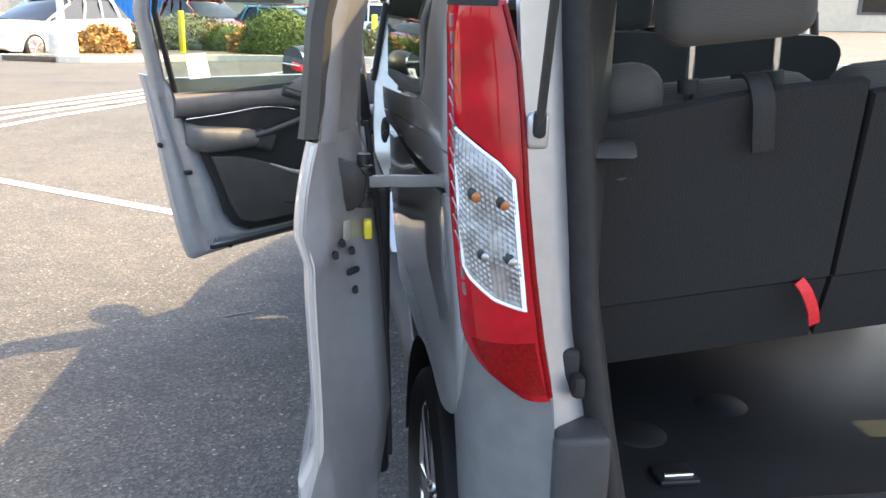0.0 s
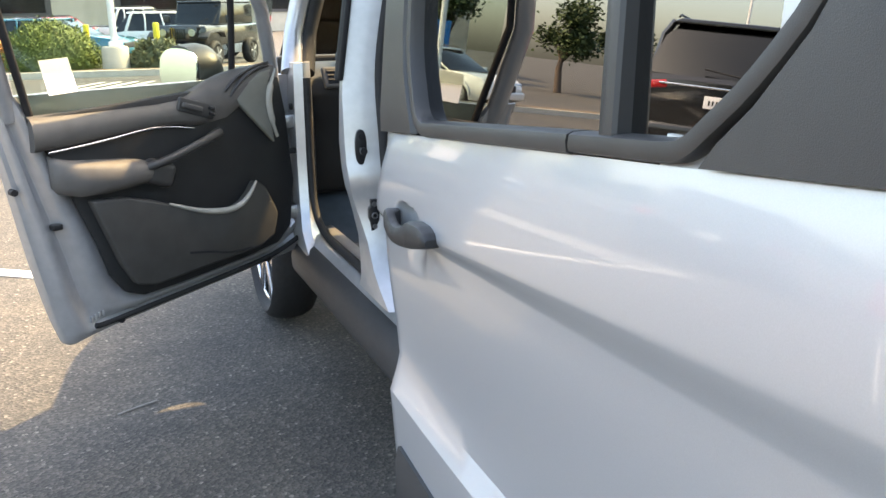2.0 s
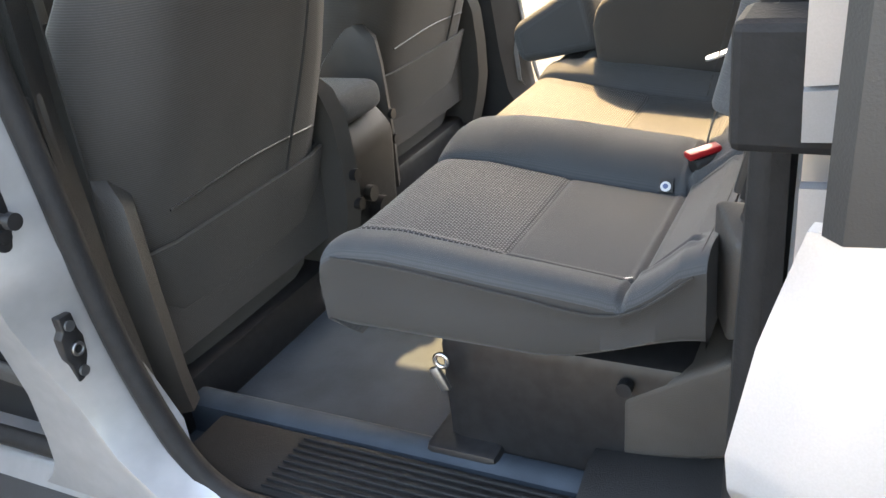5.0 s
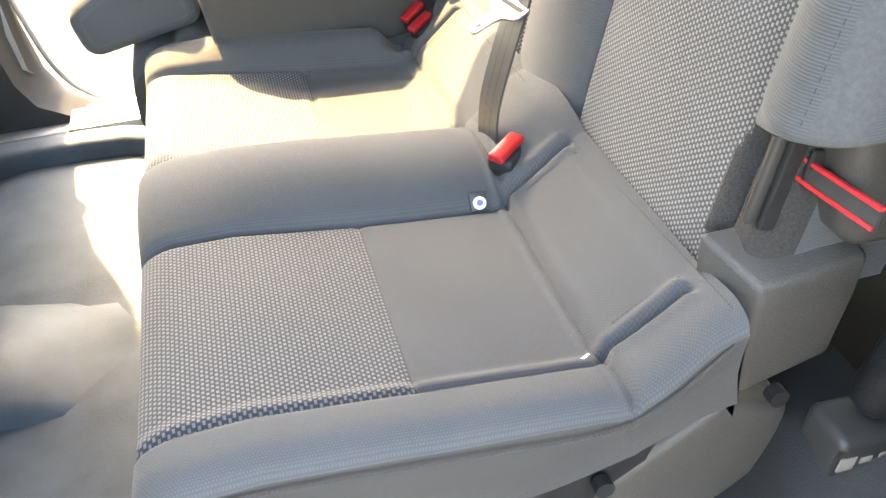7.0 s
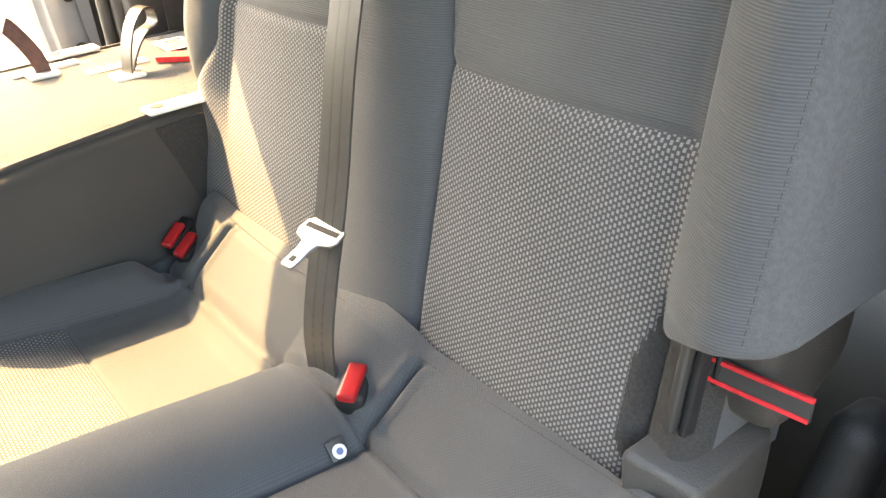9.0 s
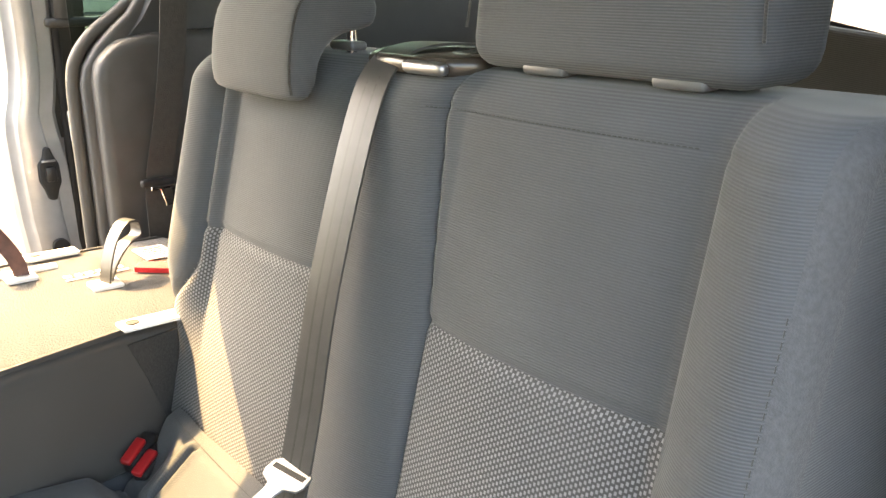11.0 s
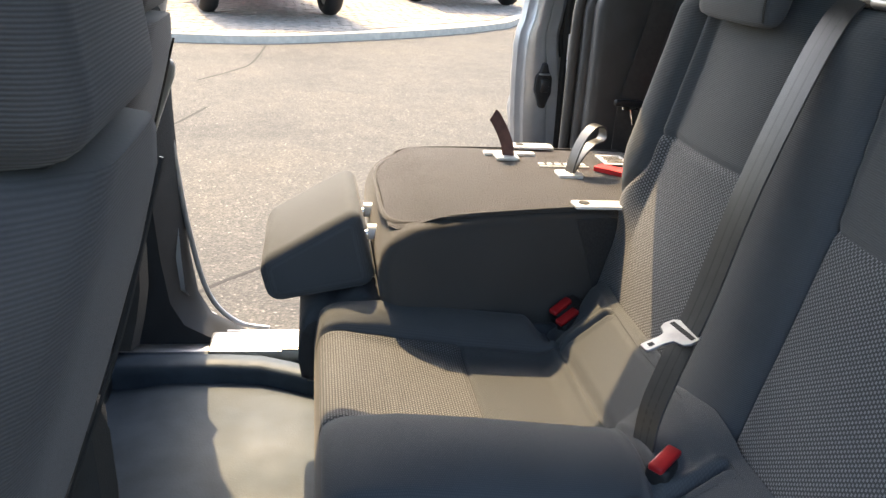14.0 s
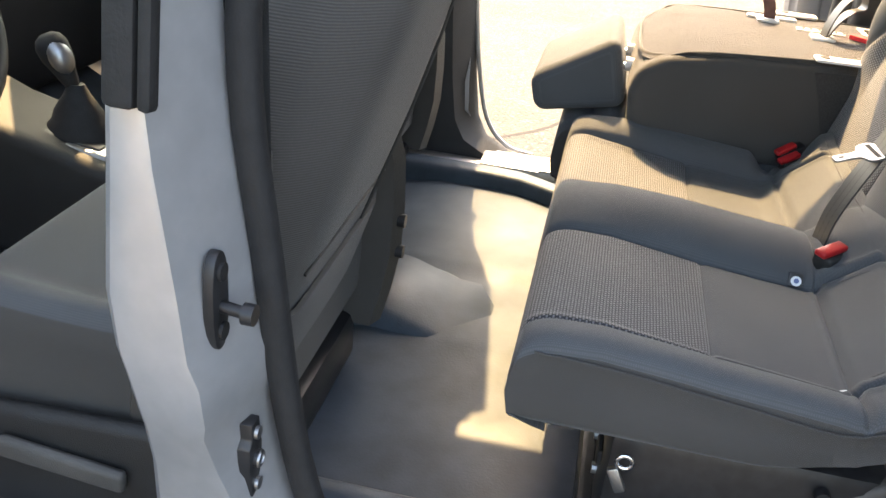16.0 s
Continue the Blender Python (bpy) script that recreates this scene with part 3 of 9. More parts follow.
# tailgate opening: jamb, seal, strut, latch, sill
for sd in (-1, 1):
    j = [[(sd * x, 0.500 + (z - 0.9) * 0.10 + dy, z) for x, dy in ((lerp_table(z, [(0.6, 0.74), (0.89, 0.765), (1.18, 0.803), (1.30, 0.81), (1.4, 0.835), (1.75, 0.72)]), 0.014), (lerp_table(z, [(0.6, 0.650), (0.82, 0.690), (0.94, 0.715), (1.05, 0.723), (1.22, 0.735), (1.33, 0.742), (1.5, 0.745), (1.75, 0.69)]), 0.062), (lerp_table(z, [(0.6, 0.645), (0.82, 0.685), (0.94, 0.710), (1.05, 0.718), (1.22, 0.730), (1.33, 0.737), (1.5, 0.74), (1.75, 0.68)]), 0.11))] for z in (0.60, 0.70, 0.80, 0.95, 1.10, 1.25, 1.45, 1.6, 1.75)]
    part("tailgate_jamb", sheet(j, 0.006), SILVER_IN, van, "silver painted tailgate jamb", 30)
    seal = curve_pts([(sd * lerp_table(z, [(0.6, 0.632), (0.82, 0.672), (0.94, 0.694), (1.05, 0.702), (1.22, 0.715), (1.33, 0.722), (1.5, 0.726), (1.75, 0.668)]), 0.556 + (z - 0.9) * 0.10, z) for z in (0.58, 0.75, 0.95, 1.1, 1.25, 1.45, 1.65, 1.76)], 4)
    part("tailgate_seal", tube(seal, 0.021, 10), RUBBER, van, smooth=60)
    part("jamb_trim", sheet([[(sd * lerp_table(z, [(0.6, 0.615), (0.95, 0.685), (1.25, 0.71), (1.45, 0.72), (1.75, 0.65)]), 0.566 + (z - 0.9) * 0.1, z), (sd * 0.665, 0.66, z), (sd * 0.70, 0.80, z)] for z in (0.60, 0.8, 1.0, 1.2, 1.4, 1.75)], 0.012), CABIN_PLASTIC, van, smooth=50)
    st = part("gas_strut", tube([(sd * 0.790, 0.512, 1.245), (sd * 0.765, 0.42, 1.95)], 0.006, 10), BLACK_METAL, van, "black gas strut of the tailgate", 60)
    foot = rbox((sd * 0.788, 0.530, 1.236), (0.030, 0.016, 0.048), 0.008, 3)
    part("strut_foot", foot, SILVER_IN, st, smooth=40)
    part("strut_ball", rbox((sd * 0.789, 0.516, 1.246), (0.016, 0.02, 0.036), 0.007), RUBBER, st, smooth=40)
    lp = part("tailgate_buffer", rbox((sd * 0.7215, 0.548, 0.890), (0.032, 0.02, 0.075), 0.008, 3), RUBBER, van, "black rubber buffer", 40)
    part("buffer_lug", rbox((sd * 0.712, 0.530, 0.880), (0.016, 0.03, 0.032), 0.005), RUBBER, lp, smooth=40)

part("load_sill", prism([(0.40, 0.30), (0.375, 0.45), (0.40, 0.585), (0.46, 0.615), (0.56, 0.625), (0.56, 0.30)], "x", -0.66, 0.66, 0.012, 3), DARK_PLASTIC, van, "dark plastic load sill and bumper", 40)
part("sill_step", rbox((-0.712, 0.515, 0.70), (0.080, 0.08, 0.25), 0.012, 3), DARK_PLASTIC, van, smooth=40)
part("sill_step", rbox((0.712, 0.515, 0.70), (0.080, 0.08, 0.25), 0.012, 3), DARK_PLASTIC, van, smooth=40)
part("tailgate", loft([[(x, y, z) for x in (-0.72, -0.5, 0, 0.5, 0.72)] for y, z in ((0.62, 1.84), (0.2, 1.98), (-0.35, 2.06), (-0.36, 2.02), (0.2, 1.94), (0.62, 1.80), (0.62, 1.84))], False, False), SILVER, van, "raised silver tailgate", 40)

# floor, roof, headliner
part("sill_lip", rbox((0, 0.60, 0.612), (1.30, 0.03, 0.03), 0.01, 3), DARK_PLASTIC, van, smooth=40)
part("cargo_floor", prism([(0.56, 0.50), (0.56, 0.618), (0.95, 0.622), (1.62, 0.60), (1.66, 0.50)], "x", -0.70, 0.70, 0.006), CARGO_MAT, van, "black vinyl cargo floor", 40)
for i in range(2):
    part("floor_pad", disc((-0.482 + i * 0.21, 0.855 + i * 0.1, 0.6215), 0.055, 0.004, "z", 24, 0.05), CARGO_MAT, van, smooth=40)
ROOF = [(-0.63, 1.795), (-0.52, 1.835), (-0.3, 1.855), (0, 1.862), (0.3, 1.855), (0.52, 1.835), (0.63, 1.795)]
part("roof", sheet([[(x * k, y, z - d) for x, z in ROOF] for y, k, d in ((0.60, 0.97, 0.03), (0.9, 1, 0.0), (1.8, 1, 0), (2.8, 1, 0.01), (3.3, 0.98, 0.05), (3.55, 0.95, 0.12))], 0.02), SILVER, van, smooth=50)
part("headliner", sheet([[(x * k, y, z - d - 0.035) for x, z in ROOF] for y, k, d in ((0.62, 0.97, 0.03), (1.8, 1, 0), (2.8, 1, 0.01), (3.3, 0.96, 0.06), (3.5, 0.93, 0.12))], 0.01), material("pale_grey_headliner", (0.17, 0.167, 0.160), rough=0.9, vary=0.1, scale=200, bump=0.2, bump_scale=400), van, smooth=50)

# ==== the van: sills, pillars, doors ====
for sd in (-1, 1):
    # rocker: black outer sill under a silver step with a ribbed scuff plate
    part("rocker", prism([(sd * 0.70, 0.335), (sd * 0.775, 0.325), (sd * 0.802, 0.332), (sd * 0.816, 0.352), (sd * 0.818, 0.40), (sd * 0.810, 0.436), (sd * 0.79, 0.466), (sd * 0.752, 0.490), (sd * 0.70, 0.490)], "y", 1.74, 3.50, 0.012, 3), DARK_PLASTIC, van, "black plastic rocker panel", 40)
    part("sill", prism([(sd * 0.66, 0.40), (sd * 0.795, 0.40), (sd * 0.805, 0.445), (sd * 0.775, 0.475), (sd * 0.755, 0.505), (sd * 0.66, 0.508)], "y", 1.74, 3.46, 0.012, 3), SILVER_IN, van, "silver painted door sill", 40)
    part("sill_seal", tube([(sd * 0.735, y, 0.515) for y in (1.76, 2.1, 2.5)], 0.013 if sd < 0 else 0.008, 8), RUBBER if sd < 0 else SILVER_IN, van, smooth=60)
    part("scuff_plate", rbox((sd * 0.672 if sd > 0 else sd * 0.665, 2.14, 0.512), (0.095 if sd > 0 else 0.12, 0.78, 0.03), 0.006), CABIN_PLASTIC if sd < 0 else STEEL, van, smooth=40)
    for i in range(9):
        part("scuff_rib", rbox((sd * ((0.617 if sd < 0 else 0.628) + i * 0.012 * (1 if sd < 0 else 0.92)), 2.10, 0.528), (0.006, 0.56, 0.006), 0.002), CABIN_PLASTIC if sd < 0 else STEEL, van, smooth=40)

    def pillar(rows, mat, name, label="", sm=35):
        return part(name, loft(rows, True, True), mat, van, label, sm)
    dy = 0.0 if sd < 0 else 0.08
    # B pillar: outer face, with a pinched middle, in horizontal slices
    sl = []
    rows_b = ((0.530, 2.375, 2.665, 0.800), (0.548, 2.395, 2.645, 0.802), (0.575, 2.425, 2.625, 0.805), (0.62, 2.464, 2.617, 0.808), (0.69, 2.494, 2.614, 0.812), (0.76, 2.512, 2.606, 0.828), (0.812, 2.520, 2.605, 0.841), (0.830, 2.516, 2.606, 0.846), (0.87, 2.518, 2.612, 0.850), (0.895, 2.527, 2.618, 0.851), (0.95, 2.532, 2.622, 0.852), (1.06, 2.548, 2.614, 0.849), (1.18, 2.562, 2.610, 0.840), (1.40, 2.570, 2.63, 0.790), (1.60, 2.575, 2.63, 0.735), (1.78, 2.575, 2.63, 0.670))
    for z, y0, y1, x0 in rows_b:
        iw = 0.082 if z > 0.60 else 0.046
        if sd > 0 and z < 1.0:
            y0 = lerp_table(z, [(0.53, 2.42), (0.548, 2.455), (0.575, 2.485), (0.62, 2.50), (0.76, 2.512), (1.0, 2.53)])
        sl.append([(sd * (x0 - 0.002), y1 + 0.006 + dy, z), (sd * (x0 + 0.006), y1 - 0.002 + dy, z), (sd * (x0 + 0.009), y0 + 0.036 + dy, z), (sd * (x0 + 0.007), y0 + 0.030 + dy, z), (sd * (x0 - 0.035), y0 + 0.016 + dy, z), (sd * (x0 - iw), y0 + 0.004 + dy, z), (sd * (x0 - iw), y1 + dy, z)])
    pillar(sl, SILVER_IN, "b_pillar", "silver painted middle door pillar")
    part("pillar_seal", tube(curve_pts([(sd * 0.745, 2.33 + dy, 0.522), (sd * 0.75, 2.40 + dy, 0.535), (sd * 0.757, 2.452 + dy * 1.1, 0.60), (sd * 0.762, 2.498 + dy, 0.75), (sd * 0.764, 2.526 + dy, 0.95), (sd * 0.760, 2.548 + dy, 1.15), (sd * 0.72, 2.535 + dy, 1.40), (sd * 0.66, 2.545 + dy, 1.68)], 5), 0.015 if sd < 0 else 0.006, 8), RUBBER if sd < 0 else SILVER_IN, van, smooth=60)
    sl = []
    for z, y0, y1, x0, w in ((0.50, 2.48, 2.66, 0.74, 0.04), (0.62, 2.505, 2.64, 0.74, 0.04), (0.80, 2.52, 2.64, 0.745, 0.04), (1.0, 2.53, 2.64, 0.745, 0.04), (1.2, 2.54, 2.64, 0.73, 0.04), (1.5, 2.55, 2.65, 0.68, 0.04), (1.76, 2.56, 2.65, 0.61, 0.04)):
        ex = 0.0 if sd < 0 else 0.12
        sl.append([(sd * x0, y0 + dy, z), (sd * x0, y1 + dy + ex, z), (sd * (x0 - w), y1 - 0.01 + dy + ex, z), (sd * (x0 - w), y0 + 0.02 + dy, z)])
    if sd > 0:
        sl = [[(0.768 - k, y0, z), (0.768 - k, 2.86, z), (0.70 - k, 2.84, z), (0.70 - k, y0 + 0.05, z), (0.752 - k, y0 + 0.006, z)] for z, y0, k in ((0.49, 2.44, 0), (0.52, 2.48, 0), (0.55, 2.535, 0), (0.60, 2.562, 0), (0.70, 2.578, 0), (0.85, 2.592, 0), (1.0, 2.60, 0), (1.15, 2.604, 0), (1.40, 2.614, 0.045), (1.70, 2.625, 0.11))]
    pillar(sl, CABIN_PLASTIC if sd < 0 else DARK_PLASTIC, "b_pillar_trim", "dark inner pillar trim")
    part("pillar_seal_strip", rbox((sd * 0.838, 2.596 + dy, 1.24), (0.02, 0.026, 0.27), 0.006, rot=(0, sd * -9, 0)), RUBBER, van, smooth=40)
    part("pillar_seal_strip", rbox((sd * 0.840, 2.576 + dy, 1.24), (0.016, 0.012, 0.27), 0.005, rot=(0, sd * -9, 0)), RUBBER, van, smooth=40)
    dy += 0.06 if sd > 0 else 0.0
    # striker with its oval plate and pin, and the lower catch, on the rear face
    yb = 2.549 + dy
    ring = [(sd * 0.821 + 0.0155 * math.copysign(abs(math.cos(a)) ** 0.8, math.cos(a)), 0.938 + 0.046 * math.copysign(abs(math.sin(a)) ** 0.8, math.sin(a))) for a in [2 * math.pi * i / 24 for i in range(24)]]
    sp = part("striker_plate", prism(ring, "y", yb + 0.004, yb - 0.006, 0.002), BLACK_METAL, van, "black oval striker plate", 40)
    part("striker_pin", merge(tube([(sd * 0.821, yb, 0.934), (sd * 0.823, yb - 0.030, 0.932)], 0.0055, 12), tube([(sd * 0.823, yb - 0.026, 0.932), (sd * 0.823, yb - 0.036, 0.932)], 0.0095, 16)), BLACK_METAL, sp, smooth=50)
    for dz in (0.028, -0.028):
        part("screw", disc((sd * 0.821, yb - 0.007, 0.938 + dz), 0.008, 0.004, "y", 14), RUBBER, sp)
    yc = 2.531 + dy
    cat = [(sd * (0.797 + a), b) for a, b in ((-0.008, 0.720), (0.010, 0.718), (0.012, 0.742), (0.016, 0.752), (0.016, 0.778), (0.010, 0.786), (0.010, 0.803), (-0.008, 0.803), (-0.010, 0.780), (-0.014, 0.770), (-0.012, 0.745))]
    cp = part("door_catch", prism(cat, "y", yc + 0.006, yc - 0.008, 0.002), BLACK_METAL, van, "black lower door catch", 40)
    for dz in (-0.030, 0.0, 0.030):
        part("bolt", disc((sd * 0.798, yc - 0.009, 0.760 + dz), 0.0065 if dz else 0.009, 0.005, "y", 16), STEEL if dz else BLACK_METAL, cp)
    part("catch_eye", torus((0, 0, 0), 0.007, 0.002, "y", 18, 6, m=pose(sd * 0.798, yc - 0.012, 0.760)), STEEL, cp, smooth=60)
    # A pillar and front door opening
    sl = []
    for z, y0, y1, x0 in ((0.42, 3.22, 3.50, 0.80), (0.46, 3.30, 3.50, 0.80), (0.52, 3.36, 3.50, 0.80), (0.62, 3.395, 3.50, 0.795), (0.80, 3.41, 3.50, 0.792), (1.0, 3.41, 3.52, 0.79), (1.10, 3.42, 3.55, 0.785)):
        sl.append([(sd * x0, y0, z), (sd * (x0 + 0.004), y0 + 0.03, z), (sd * x0, y1, z), (sd * (x0 - 0.09), y1, z), (sd * (x0 - 0.06), y0 + 0.01, z), (sd * (x0 - 0.03), y0 - 0.01, z)])
    pillar(sl, SILVER_IN, "a_pillar", "silver front door pillar")
    part("a_pillar_upper", tube([(sd * 0.775, 3.49, 1.06), (sd * 0.74, 3.58, 1.20), (sd * 0.69, 3.50, 1.45), (sd * 0.61, 3.30, 1.76)], [0.04, 0.035, 0.033, 0.033], 10), SILVER_IN, van, smooth=60)
    part("a_pillar_trim", tube([(sd * 0.73, 3.52, 1.06), (sd * 0.69, 3.60, 1.20), (sd * 0.64, 3.50, 1.45), (sd * 0.56, 3.30, 1.74)], [0.045, 0.04, 0.038, 0.038], 10), CABIN_PLASTIC, van, smooth=60)
    part("door_seal", tube(curve_pts([(sd * 0.742, 2.66, 0.520), (sd * 0.745, 3.0, 0.522), (sd * 0.745, 3.25, 0.53), (sd * 0.75, 3.36, 0.60), (sd * 0.75, 3.39, 0.75), (sd * 0.745, 3.40, 1.05)], 5), 0.014, 8), RUBBER, van, smooth=60)
    for hz in (0.90, 0.576):
        hg = part("door_hinge", rbox((sd * 0.80, 3.455, hz), (0.05, 0.05, 0.05), 0.008), STEEL, van, "door hinge", 40)
        part("hinge_pin", disc((sd * 0.825, 3.452, hz), 0.010, 0.075, "z", 12), STEEL, hg, smooth=40)
    part("hole_plug", disc((sd * 0.792, 3.437, 0.951), 0.011, 0.02, "x", 16), RUBBER, van, smooth=40)
    part("door_check", rbox((sd * 0.83, 3.42, 0.80), (0.09, 0.014, 0.02), 0.003), BLACK_METAL, van, smooth=40)
    # rounded rear corner of the door opening under the roof rail
    gus = []
    for y, zb in ((1.70, 1.52), (1.78, 1.60), (1.86, 1.66), (1.95, 1.70), (2.05, 1.725), (2.15, 1.75), (2.25, 1.775)):
        xb = 0.70 - 0.30 * (zb - 1.66)
        gus.append([(sd * xb, y, zb), (sd * (xb + 0.01), y, zb + 0.012), (sd * 0.655, y, 1.80), (sd * 0.60, y, 1.80), (sd * (xb - 0.05), y, zb + 0.01)])
    part("opening_corner", loft(gus), SILVER_IN, van, smooth=40)
    # roof rail over the doors
    part("cant_rail", tube([(sd * 0.60, 0.62, 1.77), (sd * 0.625, 1.2, 1.785), (sd * 0.63, 2.5, 1.78), (sd * 0.60, 3.30, 1.755)], 0.032, 10), SILVER, van, smooth=60)
    # C pillar: rear edge of the sliding door opening with its trim
    sl = []
    edge = ((0.44, 1.82, 0.80), (0.60, 1.78, 0.82), (0.9, 1.765, 0.835), (1.2, 1.76, 0.825), (1.45, 1.75, 0.77), (1.76, 1.74, 0.655))
    if sd > 0:
        edge = ((0.44, 1.80, 0.79), (0.60, 1.765, 0.80), (1.2, 1.755, 0.80), (1.255, 1.742, 0.795), (1.30, 1.705, 0.79), (1.34, 1.670, 0.785), (1.40, 1.635, 0.775), (1.60, 1.615, 0.70), (1.76, 1.60, 0.64))
    for z, y0, x0 in edge:
        sl.append([(sd * x0, y0, z), (sd * (x0 - 0.03), y0 + 0.005, z), (sd * (x0 - 0.06), y0 - 0.01, z), (sd * (x0 - 0.06), y0 - 0.08, z), (sd * x0, y0 - 0.08, z)])
    pillar(sl, SILVER_IN if sd < 0 else DARK_PLASTIC, "c_pillar", "rear pillar of the door opening")
    if sd < 0:
        part("opening_seal", tube(curve_pts([(-0.745, 2.10, 0.520), (-0.75, 1.90, 0.53), (-0.765, 1.81, 0.62), (-0.775, 1.79, 0.90), (-0.765, 1.782, 1.2), (-0.71, 1.775, 1.45), (-0.61, 1.76, 1.72)], 5), 0.016, 8), RUBBER, van, smooth=60)
    else:
        part("opening_seal", tube(curve_pts([(0.745, 2.10, 0.515), (0.75, 1.90, 0.525), (0.760, 1.805, 0.60), (0.762, 1.784, 0.75), (0.762, 1.782, 1.0), (0.762, 1.782, 1.17), (0.762, 1.779, 1.245), (0.762, 1.767, 1.281), (0.762, 1.737, 1.317), (0.762, 1.690, 1.351), (0.761, 1.660, 1.379), (0.758, 1.645, 1.418), (0.750, 1.638, 1.46), (0.71, 1.62, 1.60), (0.63, 1.605, 1.74)], 5), 0.0115, 10), GREY_PLASTIC, van, "grey rubber opening seal", 60)


# interior side trim behind the second row
SIDE_TRIM = material("grey_side_trim", (0.060, 0.060, 0.060), rough=0.42, vary=0.2, scale=20, bump=0.25, bump_scale=600)
tr = [[(-0.79, 1.785, z), (-0.765, 1.79, z), (-0.725, 1.76, z), (-0.70, 1.60, z), (-0.70, 1.2, z), (-0.69, 0.66, z)] for z in (0.50, 0.8, 1.0, 1.16)]
for z, k in ((1.20, 0.008), (1.235, 0.026), (1.265, 0.052), (1.295, 0.080), (1.33, 0.104), (1.37, 0.122)):
    tr.append([(-0.775, 1.785 - k, z - 0.004), (-0.752, 1.79 - k, z), (-0.718, 1.76 - k, z + 0.004), (-0.70, 1.58 - k * 0.6, z + 0.006), (-0.695, 1.2, z + 0.006), (-0.69, 0.68, z + 0.006)])
part("side_trim", sheet(tr, 0.012), RUBBER, van, "moulded side trim", 50)
part("upper_pillar_trim", loft([[(-x0, y0, z), (-x0, y1, z), (0.04 - x0, y1 - 0.02, z), (0.04 - x0, y0 + 0.02, z)] for z, y0, y1, x0 in ((1.34, 1.50, 1.68, 0.735), (1.45, 1.54, 1.72, 0.70), (1.60, 1.56, 1.73, 0.66), (1.75, 1.56, 1.74, 0.60))]), CABIN_PLASTIC, van, smooth=40)
# right side: a rounded bulge below, a recessed shoulder above it, the window sill behind
part("side_trim", prism([(1.758, 0.50), (1.758, 1.240), (1.752, 1.266), (1.738, 1.288), (1.706, 1.307), (1.66, 1.316), (1.60, 1.319), (1.46, 1.322), (1.46, 0.50)], "x", 0.700, 0.770, 0.020, 5), SIDE_TRIM, van, "grey moulded side trim with a rounded front rim", 50)
part("trim_shoulder", prism([(1.773, 0.50), (1.773, 1.235), (1.765, 1.264), (1.742, 1.297), (1.711, 1.327), (1.68, 1.352), (1.656, 1.385), (1.645, 1.420), (1.60, 1.420), (1.50, 1.404), (1.44, 1.402), (1.44, 0.50)], "x", 0.732, 0.775, 0.012, 4), SIDE_TRIM, van, "dark grey trim shoulder", 50)
rt = part("rear_side_trim", prism([(1.465, 0.50), (1.465, 1.396), (1.36, 1.399), (1.17, 1.422), (1.06, 1.432), (0.90, 1.440), (0.66, 1.445), (0.66, 0.50)], "x", 0.695, 0.775, 0.012, 3), CABIN_PLASTIC, van, "dark grey side trim below the quarter window", 50)
for y in (1.024, 0.981):
    part("trim_slot", rbox((0.694, y, 1.400), (0.004, 0.036, 0.017), 0.0015), BLACK_TRIM, rt, smooth=40)
part("upper_pillar_trim", loft([[(x0, y0, z), (x0, y1 - 0.01, z), (x0 - 0.012, y1, z), (x0 - 0.035, y1 - 0.012, z), (x0 - 0.035, y0 + 0.012, z)] for z, y0, y1, x0 in ((1.398, 1.536, 1.657, 0.738), (1.45, 1.532, 1.635, 0.720), (1.60, 1.525, 1.615, 0.665), (1.75, 1.52, 1.60, 0.60))]), LIGHT_TRIM, van, "pale upper pillar trim", 40)

# cabin floor with the tunnel step, front floor, dash
part("cabin_floor", sheet([[(x, y, z + (dz if 1.62 < y < 3.5 else 0)) for x, dz in ((-0.70, -0.006), (-0.16, -0.006), (-0.125, 0.002), (-0.10, 0.004), (0.10, 0.004), (0.125, 0.005), (0.15, 0.011), (0.17, 0.012), (0.70, 0.014))] for y, z in ((1.60, 0.48), (1.75, 0.462), (2.60, 0.460), (2.66, 0.45), (3.40, 0.43), (3.65, 0.58), (3.75, 0.73))], 0.02), FLOOR_MAT, van, "black ribbed vinyl cabin floor", 30)
part("floor_step", loft([[(x, y, z) for x, z in ((-0.128 - g, 0.455), (-0.118 - g * 0.6, 0.470 + h * 0.75), (-0.102, 0.474 + h), (0.0, 0.478 + h), (0.095, 0.476 + h), (0.112 + g * 0.5, 0.472 + h * 0.7), (0.122 + g, 0.455))] for y, h, g in ((2.380, 0.000, 0.020), (2.392, 0.007, 0.016), (2.470, 0.010, 0.012), (2.484, 0.014, 0.010), (2.562, 0.040, 0.004), (2.580, 0.043, 0.0), (2.80, 0.045, 0.0))]), FLOOR_MAT, van, "moulded air duct cover on the floor", 60)
